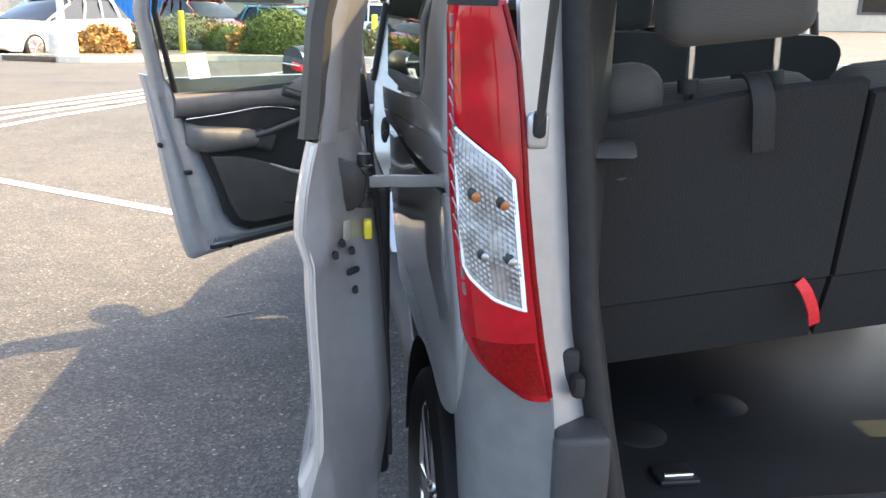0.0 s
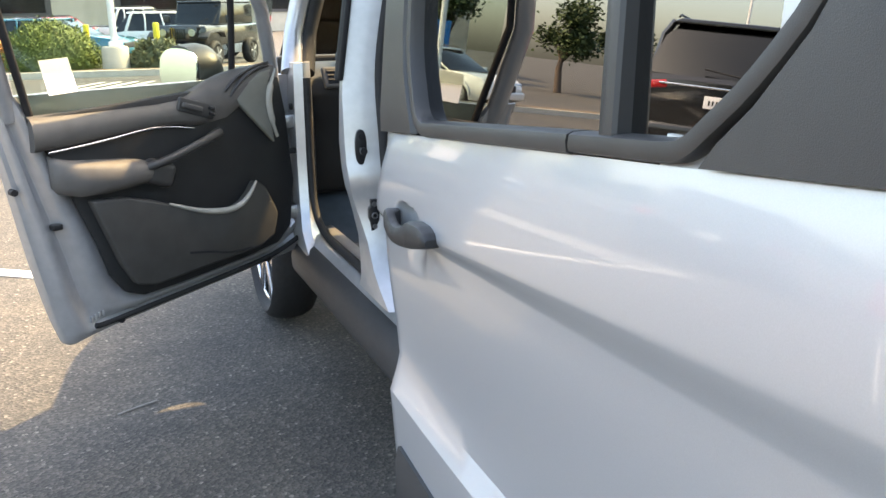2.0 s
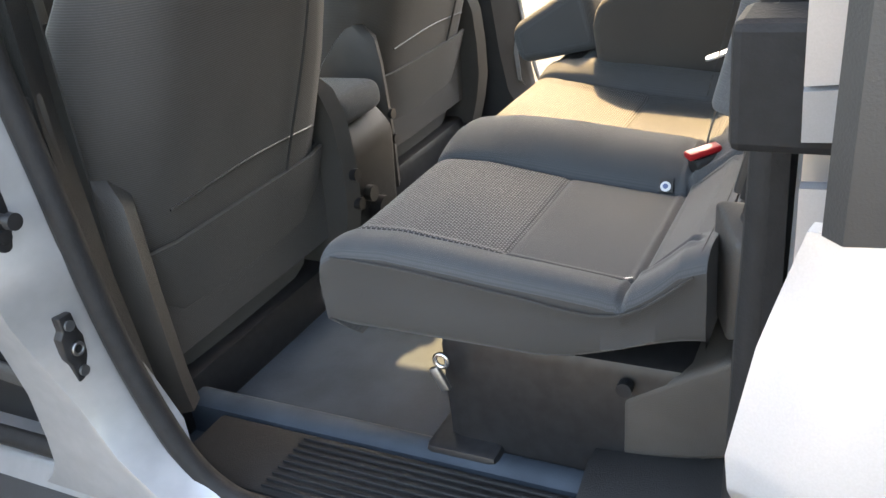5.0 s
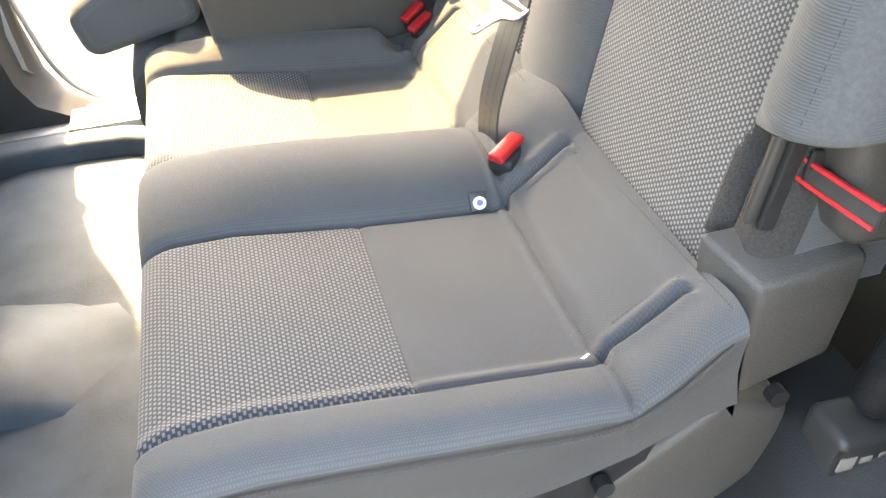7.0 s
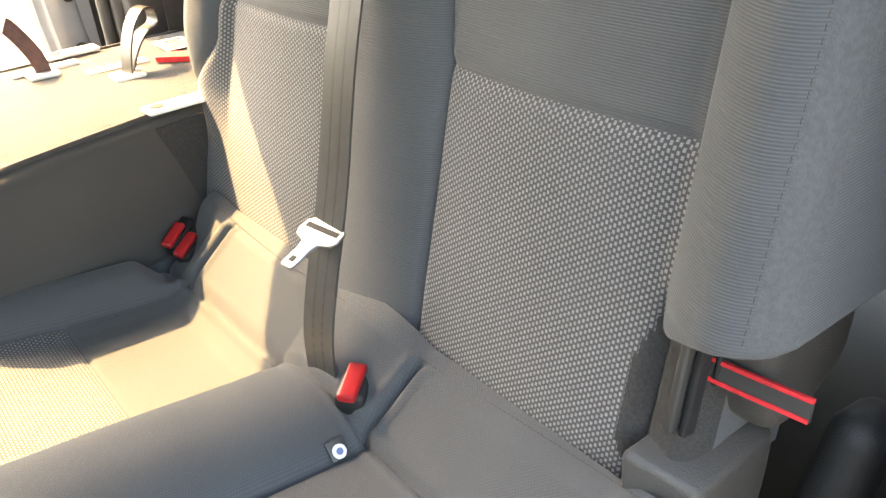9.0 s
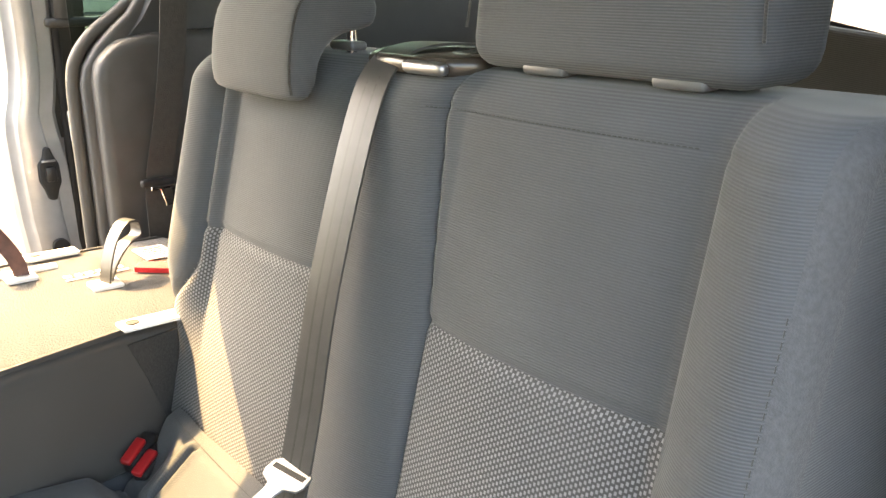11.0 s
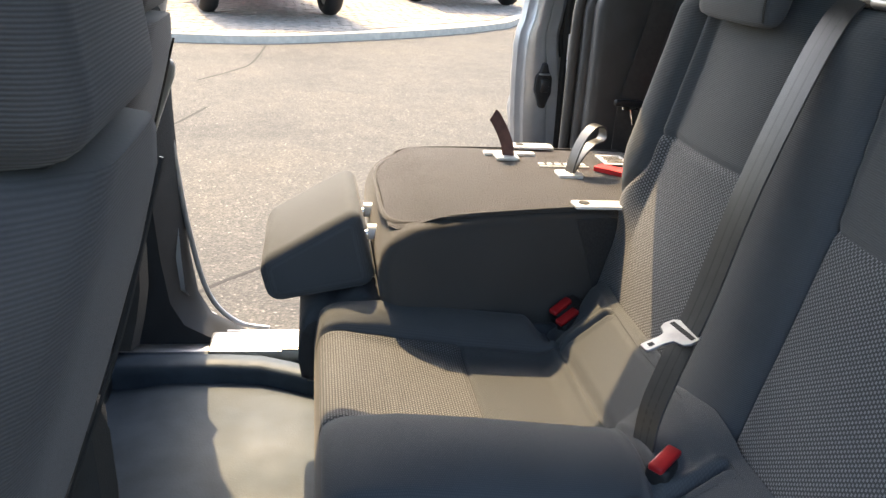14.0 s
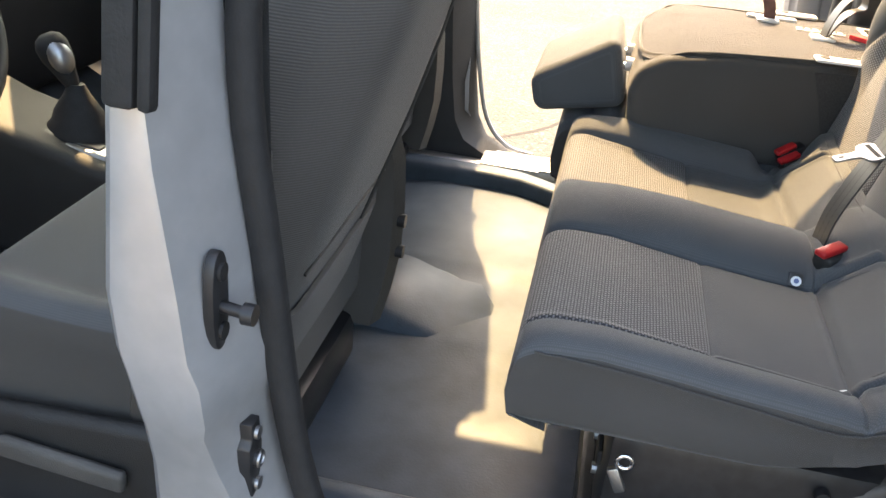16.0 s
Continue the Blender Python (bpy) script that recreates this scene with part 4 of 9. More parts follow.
# raised floor edges inside the sills, drawn in towards the bench
for sd in (-1, 1):
    lip = []
    for y, w, in_ in ((1.72, 0.045, 0.10), (2.20, 0.050, 0.09), (2.30, 0.055, 0.07), (2.36, 0.06, 0.035), (2.42, 0.06, 0.008), (2.50, 0.06, 0.0), (2.62, 0.06, 0.0), (2.90, 0.06, 0.0)):
        xo, xi = 0.612 - in_, 0.612 - in_ - w
        if sd < 0:
            xo, xi = 0.598, 0.552
        lip.append([(sd * xo, y, 0.47), (sd * xo, y, 0.524), (sd * (xo - 0.008), y, 0.530), (sd * (xi + 0.012), y, 0.530), (sd * (xi + 0.003), y, 0.524), (sd * xi, y, 0.51), (sd * (xi - 0.004), y, 0.47)])
    part("sill_lip", loft(lip), FLOOR_MAT, van, "raised edge of the floor", 50)
part("floor_edge", rbox((0.665, 2.5, 0.49), (0.09, 1.7, 0.03), 0.008), FLOOR_MAT, van, smooth=40)
part("pillar_panel", prism([(2.592, 1.117), (2.580, 1.114), (2.574, 1.102), (2.577, 1.082), (2.607, 1.0), (2.632, 0.922), (2.652, 0.925), (2.645, 1.0), (2.630, 1.06), (2.612, 1.10)], "x", 0.640, 0.662, 0.006, 3), LIGHT_TRIM, van, "pale rounded panel on the pillar", 40)
part("firewall", rbox((0, 3.86, 0.70), (1.5, 0.05, 0.8), 0.01), CABIN_PLASTIC, van)

# ==== doors ====
def belt_z(y):
    return 1.095 + (1.74 - y) * 0.098


def belt_x(y):
    return 1.023 + (1.74 - y) * 0.055


def crease_z(y):
    """Upper edge of the band that runs back from the handle."""
    return 0.985 + 0.103 * (1.43 - y) if y < 1.43 else 0.985 - 0.06 * (y - 1.43)


def crease_h(y):
    return 0.020 + 0.024 * min(1.0, max(0.0, (1.43 - y) / 0.78))


def door_x(y, z):
    """Outer skin of the open sliding door."""
    b, c = belt_z(y), crease_z(y)
    base = belt_x(y) + 0.021 * (1 - max(0.0, min(1.0, (z - c) / (b - c))) ** 1.7)
    k = max(0.0, min(1.0, (c - z) / crease_h(y)))
    base -= 0.013 * k + 0.008 * smooth_step(c - 0.05, 0.75, z)
    base += 0.024 * smooth_step(0.715, 0.665, z)
    cup = (abs(y - 1.550) / 0.058) ** 3 + (abs(z - 0.981) / 0.029) ** 3
    base -= 0.021 * smooth_step(1.25, 0.05, cup)
    edge = smooth_step(0.025, 0.0, y - 0.655) + 0.0
    return base - 0.007 * edge - 0.013 * smooth_step(0.04, 0.0, 1.745 - y) ** 1.5 * smooth_step(1.12, 1.05, z)


LEAD = [(0.45, 1.675), (0.68, 1.722), (0.72, 1.735), (0.82, 1.757), (0.95, 1.767), (0.985, 1.770), (1.04, 1.760), (1.10, 1.742)]


def sliding_door(sd):
    cols = [0.0, 0.006, 0.014, 0.03] + [0.05 + i * 0.0375 for i in range(19)] + [0.755 + i * 0.0025 for i in range(62)] + [0.93, 0.95, 0.97, 0.985, 0.994, 1.0]
    rows = []
    marks = [("low", k / 18) for k in range(18)] + [("band", f) for f in (-0.10, 0.05, 0.5, 0.95, 1.08)] + [("up", k / 40) for k in range(1, 41)]
    for kind, f in marks:
        row = []
        for u in cols:
            y = 0.655 + 1.09 * u
            c, hb, b = crease_z(y), crease_h(y), belt_z(y)
            if kind == "low":
                z = 0.44 + (c - hb * 1.15 - 0.44) * f
            elif kind == "band":
                z = c - hb + hb * f
            else:
                z = c + hb * 0.15 + (b - c - hb * 0.15) * f
            yy = 0.655 + (lerp_table(z, LEAD) - 0.655) * u
            row.append((sd * door_x(y, z), yy, z))
        rows.append(row)
    d = part("sliding_door", sheet(rows, 0.012), SILVER, van, "silver sliding door slid fully back", 24)
    # black cladding along the foot
    foot = []
    for y in (0.67, 1.0, 1.3, 1.55, 1.63):
        x0 = belt_x(y)
        foot.append([(sd * (x0 + 0.01), y, 0.38), (sd * (x0 + 0.032), y, 0.41), (sd * (x0 + 0.034), y, 0.56), (sd * (x0 + 0.028), y, 0.585), (sd * x0, y, 0.585), (sd * (x0 - 0.01), y, 0.36)])
    part("door_cladding", loft(foot), DARK_PLASTIC, d, "black lower cladding", 40)
    # inner shell and edges
    part("inner_panel", rbox((sd * 0.992, 1.28 if sd < 0 else 1.24, 0.80), (0.05, 0.80 if sd < 0 else 0.70, 0.62), 0.02, 4), SILVER_IN, d, "silver inner door shell", 40)
    part("inner_trim", rbox((sd * 0.955, 1.30 if sd < 0 else 1.24, 0.80), (0.03, 0.74 if sd < 0 else 0.62, 0.56), 0.012, 3), CABIN_PLASTIC, d, smooth=40)
    ed = []
    for z in (0.46, 0.55, 0.62, 0.70, 0.80, 0.90, 0.97, 0.995, 1.015, 1.04, 1.07, 1.12, 1.17, 1.196):
        xo = door_x(0.655, z) - 0.002
        xi = lerp_table(z, [(0.50, 1.035), (0.70, 1.055), (0.985, 1.068), (1.03, 1.052), (1.07, 1.050), (1.15, 1.060), (1.20, 1.066)])
        yi = lerp_table(z, [(0.985, 0.690), (1.03, 0.700), (1.15, 0.695), (1.2, 0.68)])
        xp = lerp_table(z, [(0.50, 0.99), (0.70, 0.962), (1.0, 0.985), (1.2, 1.02)])
        ed.append([(sd * xo, 0.6555, z), (sd * (xo - 0.006), 0.652, z), (sd * (xi + 0.004), yi - 0.006, z), (sd * (xi - 0.004), yi + 0.004, z), (sd * (xi - 0.010), yi + 0.03, z), (sd * (xp + 0.008), 0.792, z), (sd * xp, 0.806, z), (sd * (xp - 0.02), 0.87, z), (sd * (xp - 0.02), 0.95, z), (sd * (xo - 0.02), 0.95, z)])
    part("rear_edge", loft(ed), SILVER_IN, d, "silver rear edge of the door", 40)
    part("edge_seal", tube([(sd * 0.945, 0.865, 0.60), (sd * 0.950, 0.865, 0.80), (sd * 0.962, 0.87, 1.0), (sd * 0.985, 0.88, 1.2)], 0.005, 8), RUBBER, d, smooth=60)
    for x, y, z in ((1.030, 0.738, 1.033), (1.015, 0.759, 1.015), (1.041, 0.724, 1.018), (1.010, 0.766, 0.949)):
        part("edge_hole", disc((sd * x, y, z), 0.0052, 0.016, "y", 14), RUBBER, d)
    part("edge_slot", rbox((sd * 1.013, 0.762, 0.981), (0.030, 0.008, 0.010), 0.003, rot=(0, 0, sd * -54)), RUBBER, d)
    part("bump_stop", rbox((sd * 0.988, 0.795, 1.040), (0.014, 0.02, 0.032), 0.005), YELLOW_PLASTIC, d, "yellow stop", 40)
    part("edge_sticker", rbox((sd * 1.022, 0.7505, 1.050), (0.020, 0.003, 0.030), 0.001, rot=(0, 0, sd * -54)), LIGHT_TRIM, d, "pale sticker", 40)
    # front edge with its latch boss
    if sd < 0:
        part("front_edge", prism([(1.60, 0.46), (1.64, 0.7), (1.715, 0.9), (1.72, 1.02), (1.70, 1.10), (1.66, 1.60), (1.56, 1.60), (1.56, 0.46)], "x", -0.958, -1.005, 0.014, 3), SILVER_IN, d, "silver front edge of the door", 40)
    else:
        fe = []
        for z, yo in ((0.46, 1.665), (0.60, 1.700), (0.72, 1.732), (0.83, 1.755), (0.95, 1.768), (1.05, 1.773), (1.13, 1.774), (1.16, 1.771), (1.19, 1.762), (1.24, 1.755), (1.31, 1.753), (1.42, 1.757), (1.60, 1.745), (1.70, 1.72)):
            yi = yo - 0.062 - 0.02 * smooth_step(1.2, 1.05, z)
            k = max(0.0, z - 1.30) * 0.12
            fe.append([(x - k, y, z) for x, y in ((1.022, yo - 0.012), (1.004, yo), (0.990, yo + 0.001), (0.977, yo - 0.006), (0.970, yo - 0.018), (0.961, yo - 0.024), (0.957, yo - 0.034), (0.957, yi + 0.012), (0.960, yi + 0.005), (0.968, yi), (0.969, yi - 0.024), (0.975, yi - 0.031), (1.010, yi - 0.033))])
        part("front_edge", loft(fe), SILVER_IN, d, "silver front edge of the door", 28)
        part("edge_strip", tube([(0.972 - max(0.0, z - 1.3) * 0.12, y, z) for y, z in ((1.615, 0.60), (1.656, 0.90), (1.657, 1.10), (1.656, 1.30), (1.650, 1.60))], 0.008, 8), RUBBER, d, "black rubber edge seal", 60)
        part("window_post", loft([[(x - k, y, z) for x, y in ((0.945, 1.660), (0.938, 1.650), (0.938, 1.636), (0.948, 1.624), (1.0, 1.624), (1.0, 1.660))] for z, k in ((1.338, 0.0), (1.352, 0.002), (1.50, 0.02), (1.69, 0.05))]), BLACK_TRIM, d, "black window post of the door", 40)
        part("window_ledge", rbox((0.965, 1.61, 1.330), (0.05, 0.13, 0.018), 0.007, 3), BLACK_TRIM, d, smooth=40)
    yl_, xl_, zl_ = (1.685, 0.953, 1.031) if sd < 0 else (1.705, 0.955, 1.045)
    ring = [(yl_ + a, zl_ + b) for a, b in ((-0.004, 0.052), (0.006, 0.051), (0.010, 0.032), (0.020, 0.020), (0.021, -0.014), (0.013, -0.032), (0.008, -0.052), (-0.006, -0.054), (-0.012, -0.034), (-0.019, -0.018), (-0.018, 0.018), (-0.010, 0.032))]
    lb = part("latch_boss", prism(ring, "x", sd * (xl_ - 0.011), sd * (xl_ + 0.008), 0.004), RUBBER, d, "black rubber latch boss", 40)
    part("latch_core", rbox((sd * (xl_ - 0.012), yl_, zl_), (0.012, 0.020, 0.030), 0.004), BLACK_METAL, lb, smooth=40)
    part("latch_lip", rbox((sd * (xl_ - 0.013), yl_ + 0.002, zl_ + 0.026), (0.006, 0.026, 0.004), 0.0015), STEEL, lb, smooth=40)
    part("lower_boss", disc((sd * 0.955, yl_ - 0.002, zl_ - 0.150), 0.016, 0.02, "x", 16), RUBBER, d, smooth=40)
    # window: glass, raised frame, divider, trim panels

    def wx(y, z):
        return belt_x(y) + 0.002 - max(0.0, z - 1.13) * 0.077 - max(0.0, z - 1.38) * 0.16
    g = [[(sd * (wx(y, z) - 0.012), y, z) for y in (0.69, 1.0, 1.3, 1.61)] for z in (1.10, 1.3, 1.38, 1.5, 1.70)]
    part("window_glass", sheet(g, 0.004), TINT if sd < 0 else CLEARER, d, "tinted sliding door window", 60)

    def band(name, pts, w, mat, out=0.010, depth=0.03):
        """A flat moulding along pts (y, z) in the window plane, w wide."""
        P = [Vector((y, z)) for y, z in pts]
        rings = []
        for i, p in enumerate(P):
            t = (P[min(i + 1, len(P) - 1)] - P[max(i - 1, 0)]).normalized()
            nrm = Vector((-t.y, t.x))
            ww = w[i] if isinstance(w, (list, tuple)) else w
            ring = []
            for f, o in ((-0.5, -depth), (-0.5, out * 0.3), (-0.38, out * 0.85), (0.1, out), (0.38, out * 0.85), (0.5, out * 0.2), (0.5, -depth)):
                q = p + nrm * (f * ww)
                ring.append((sd * (wx(q.x, q.y) + o), q.x, q.y))
            rings.append(ring)
        return part(name, loft(rings), mat, d, smooth=40)
    low = [(y, belt_z(y) + 0.011) for y in (1.088, 1.25, 1.4)] + [(p.x, p.y) for p in curve_pts([(1.48, belt_z(1.48) + 0.011, 0), (1.525, 1.1275, 0), (1.550, 1.136, 0), (1.566, 1.153, 0), (1.578, 1.176, 0), (1.593, 1.208, 0), (1.603, 1.26, 0), (1.602, 1.40, 0), (1.585, 1.68, 0)], 4)]
    band("window_frame", low, 0.022, BLACK_TRIM)
    band("window_frame", [(p.x, p.y) for p in curve_pts([(1.084, 1.171, 0), (1.0, 1.179, 0), (0.93, 1.186, 0), (0.905, 1.193, 0), (0.882, 1.21, 0), (0.835, 1.25, 0), (0.785, 1.31, 0), (0.745, 1.40, 0), (0.72, 1.55, 0), (0.71, 1.68, 0)], 3)], 0.020, BLACK_TRIM)
    band("window_divider", [(1.024, 1.17), (1.032, 1.30), (1.03, 1.50), (1.02, 1.69)], 0.028, BLACK_TRIM, 0.006)
    band("top_rail", [(0.70, 1.70), (1.1, 1.71), (1.62, 1.70)], 0.06, SILVER, 0.004)
    # dark trim panels front and rear of the glass
    fr = []
    for z in (1.098, 1.13, 1.16, 1.20, 1.26, 1.34, 1.5, 1.70):
        yl = lerp_table(z, [(1.09, 1.738), (1.22, 1.735), (1.30, 1.728), (1.7, 1.69)])
        yr = lerp_table(z, [(1.09, 1.56), (1.118, 1.552), (1.15, 1.575), (1.206, 1.605), (1.26, 1.614), (1.7, 1.60)])
        zo = max(z, 1.098)
        z1, z2 = (zo, zo + (yl - yr) * 0.098) if z < 1.12 else (z, z)
        fr.append([(sd * (wx(yr, z) + 0.003), yr, z2), (sd * (wx(yr, z) + 0.011), yr + 0.008, z2), (sd * (wx(yl, z) + 0.011), yl - 0.008, z1), (sd * (wx(yl, z) + 0.003), yl, z1), (sd * (wx(yl, z) - 0.035), yl - 0.003, z1), (sd * (wx(yr, z) - 0.035), yr, z2)])
    part("front_trim_panel", loft(fr), BLACK_TRIM, d, "black trim beside the window", 30)
    rr = []
    for z, yf in ((1.181, 0.890), (1.20, 0.874), (1.23, 0.840), (1.28, 0.797), (1.36, 0.752), (1.46, 0.725), (1.57, 0.712), (1.69, 0.705)):
        yb = 0.662
        lift = (0.890 - yb) * 0.098
        zb = z + lift * max(0.0, 1 - (z - 1.181) / 0.05)
        rr.append([(sd * (wx(yf, z) + 0.002), yf, z), (sd * (wx(yf, z) + 0.010), yf - 0.008, z), (sd * (wx(yb, z) + 0.012), yb + 0.010, zb), (sd * (wx(yb, z) + 0.004), yb, zb), (sd * (wx(yb, z) - 0.014), yb + 0.002, zb), (sd * (wx(yf, z) - 0.03), yf, z)])
    part("rear_trim_panel", loft(rr), BLACK_TRIM, d, "black trim panel behind the window", 30)
    inner = []
    for z in (1.19, 1.25, 1.35, 1.55, 1.70):
        xw = wx(0.68, z)
        inner.append([(sd * (xw - 0.014), 0.70, z), (sd * (xw - 0.026), 0.714, z), (sd * (xw - 0.042), 0.735, z), (sd * (xw - 0.045), 0.78, z), (sd * (xw - 0.075), 0.84, z), (sd * (xw - 0.02), 0.84, z)])
    part("window_post", loft(inner), SILVER_IN, d, smooth=40)
    # pull handle over its cupped recess
    top = [(1.430, 0.992), (1.436, 1.000), (1.458, 1.005), (1.490, 1.0045), (1.506, 1.002), (1.520, 0.995), (1.537, 0.987), (1.560, 0.982), (1.580, 0.982), (1.598, 0.986), (1.612, 0.992), (1.626, 0.995), (1.638, 0.992), (1.645, 0.986)]
    bot = [(1.430, 0.981), (1.440, 0.977), (1.464, 0.971), (1.500, 0.962), (1.533, 0.956), (1.580, 0.952), (1.609, 0.953), (1.630, 0.962), (1.645, 0.974)]
    out = [(1.430, 0.018), (1.438, 0.022), (1.50, 0.0265), (1.57, 0.0265), (1.62, 0.0225), (1.640, 0.017), (1.645, 0.010)]
    hp = []
    for i in range(45):
        y = 1.430 + 0.215 * i / 44
        zt, zb, o = lerp_table(y, top), lerp_table(y, bot), lerp_table(y, out)
        x0 = belt_x(y) + 0.0205
        zm, hh = (zt + zb) / 2, (zt - zb) / 2
        ins = 0.004 if y < 1.525 or y > 1.612 else -o + 0.016
        hp.append([(sd * (x0 - ins), y, zt - hh * 0.1), (sd * (x0 + o * 0.55), y, zt), (sd * (x0 + o * 0.85), y, zt - hh * 0.12), (sd * (x0 + o), y, zm + hh * 0.45), (sd * (x0 + o), y, zm - hh * 0.4), (sd * (x0 + o * 0.88), y, zb + hh * 0.18), (sd * (x0 + o * 0.6), y, zb), (sd * (x0 - ins), y, zb)])
    part("door_handle", loft(hp), HANDLE, d, "black plastic door handle", 35)
    # hinge arm from the rail
    arm = part("slide_arm", strap([(sd * 0.872, 0.715, 1.131), (sd * 0.885, 0.735, 1.130), (sd * 0.92, 0.755, 1.125), (sd * 0.95, 0.765, 1.124), (sd * 0.985, 0.775, 1.121)], 0.017, 0.012, (0, 0, 1)), ARM_GREY, d, "grey steel slide arm", 40)
    pl_ = [(1.048, 1.170), (1.040, 1.072), (1.012, 1.078), (0.996, 1.092), (0.990, 1.130), (1.006, 1.150), (1.030, 1.158)]
    part("arm_bracket", prism([(sd * a, b) for a, b in pl_], "y", 0.762, 0.772, 0.003), BLACK_METAL, arm, "black hinge bracket", 40)
    for z in (1.140, 1.100):
        part("bracket_lug", prism([(sd * a, b) for a, b in ((1.035, 0.77), (0.990, 0.765), (0.978, 0.785), (0.992, 0.802), (1.03, 0.80))], "z", z - 0.005, z + 0.005, 0.002), BLACK_METAL, arm, smooth=40)
    part("hinge_pin", disc((sd * 0.993, 0.783, 1.120), 0.0075, 0.075, "z", 14), STEEL, arm, smooth=40)
    for z, r in ((1.155, 0.011), (1.128, 0.015), (1.112, 0.015), (1.088, 0.014)):
        part("arm_roller", disc((sd * 0.995, 0.782, z), r, 0.016, "z", 18), BLACK_METAL, arm, smooth=40)
    return d


sliding_door(-1)
sliding_door(1).location.y += 0.085

# front doors: built shut, the near one swung out about its hinge
HINGE = (-0.800, 3.455)


def front_door(sd, swing):
    """Inner face at x = -0.80 when shut; u runs back from the hinge."""
    M = Matrix.Translation((HINGE[0], HINGE[1], 0)) @ Matrix.Rotation(radians(swing), 4, "Z")

    def put(bm):
        bmesh.ops.transform(bm, matrix=M, verts=bm.verts)
        if sd > 0:
            mirror_x(bm)
        return bm

    def rear(z):
        return lerp_table(z, [(0.27, 0.865), (0.60, 0.915), (0.98, 0.985), (1.32, 1.055), (1.62, 1.045)])
    # outer shell up to the belt
    def foot_z(u):
        return lerp_table(u, [(-0.90, 0.300), (-0.70, 0.334), (-0.137, 0.409), (0.02, 0.428)])
    rows = []
    for z in (0.27, 0.30, 0.36, 0.5, 0.7, 0.85, 1.0, 1.06):
        o = lerp_table(z, [(0.27, 0.045), (0.36, 0.075), (0.7, 0.095), (0.9, 0.09), (1.06, 0.06)])
        row = []
        for t in [i / 10 for i in range(11)]:
            u = -rear(z) * t + 0.10 * (1 - t)
            row.append((-o * min(1.0, 0.55 + 4 * (1 - t) * t * 1.5), u, foot_z(u) + (z - 0.27) * (1.06 - foot_z(u)) / 0.79))
        rows.append(row)
    d = part("front_door", put(sheet(rows, 0.012)), SILVER, van, "silver front door swung wide open" if swing else "silver front door, shut", 40)
    # pressed frame between the outer edge and the trim: flange, rib, groove, seal land
    out_e = curve_pts([(-1.020, 1.08, 0), (-1.002, 0.998, 0), (-0.970, 0.80, 0), (-0.940, 0.60, 0), (-0.912, 0.45, 0), (-0.885, 0.345, 0), (-0.862, 0.305, 0), (-0.80, 0.315, 0), (-0.697, 0.334, 0), (-0.5, 0.36, 0), (-0.3, 0.386, 0), (-0.137, 0.409, 0), (0.0, 0.426, 0)], 3)
    in_e = curve_pts([(-0.925, 1.06, 0), (-0.895, 0.99, 0), (-0.825, 0.80, 0), (-0.753, 0.607, 0), (-0.725, 0.50, 0), (-0.70, 0.455, 0), (-0.672, 0.434, 0), (-0.645, 0.422, 0), (-0.60, 0.417, 0), (-0.489, 0.428, 0), (-0.254, 0.457, 0), (-0.102, 0.485, 0), (-0.02, 0.56, 0)], 3)
    rows = []
    for p, q in zip(out_e, in_e):
        row = []
        for f, x in ((0.0, -0.040), (0.02, -0.014), (0.06, -0.006), (0.16, -0.004), (0.22, 0.006), (0.30, 0.010), (0.36, 0.008), (0.42, -0.004), (0.50, -0.010), (0.58, -0.004), (0.66, 0.010), (0.76, 0.016), (0.86, 0.017), (0.94, 0.010), (1.06, 0.0)):
            c = p + (q - p) * f
            row.append((x, c.x, c.y))
        rows.append(row)
    part("inner_frame", put(sheet(rows, 0.008)), SILVER_IN, d, "silver pressed inner door frame", 40)
    part("door_seal", put(tube([(0.016, (p.x * 0.60 + q.x * 0.40), (p.y * 0.60 + q.y * 0.40)) for p, q in list(zip(out_e, in_e))[18:]], 0.009, 8)), RUBBER, d, smooth=60)
    part("frame_ribs", put(merge(*[rbox((0.004, -0.79 + i * 0.012, 0.375 + i * 0.004), (0.010, 0.007, 0.020), 0.002) for i in range(4)])), SILVER_IN, d, smooth=40)
    for u, z in ((-0.70, 0.352), (-0.14, 0.425), (-0.965, 0.80)):
        part("edge_plug", put(disc((0.004, u, z), 0.010, 0.024, "x", 14)), RUBBER, d)
    part("latch", put(rbox((0.004, -0.860, 0.681), (0.03, 0.030, 0.018), 0.004)), BLACK_METAL, d, "black door latch", 40)
    # trim panel: grey upper roll, black band with a bright strip, armrest and pull, pocket
    lowp = [(-0.91, 1.0), (-0.861, 0.895), (-0.812, 0.767), (-0.753, 0.607), (-0.724, 0.504), (-0.682, 0.440), (-0.62, 0.417), (-0.489, 0.426), (-0.254, 0.455), (-0.102, 0.482), (-0.045, 0.535), (-0.02, 0.70), (-0.04, 0.95), (-0.06, 1.06)]
    tp = part("trim_panel", put(prism(lowp, "x", 0.002, 0.032, 0.010, 2)), CABIN_PLASTIC if sd < 0 else GREY_PLASTIC, d, "black door trim panel" if sd < 0 else "grey door trim panel", 40)
    GREY_ROLL = material("grey_door_top", (0.10, 0.094, 0.088), rough=0.5, vary=0.15, scale=20, bump=0.3, bump_scale=600)
    roll = []
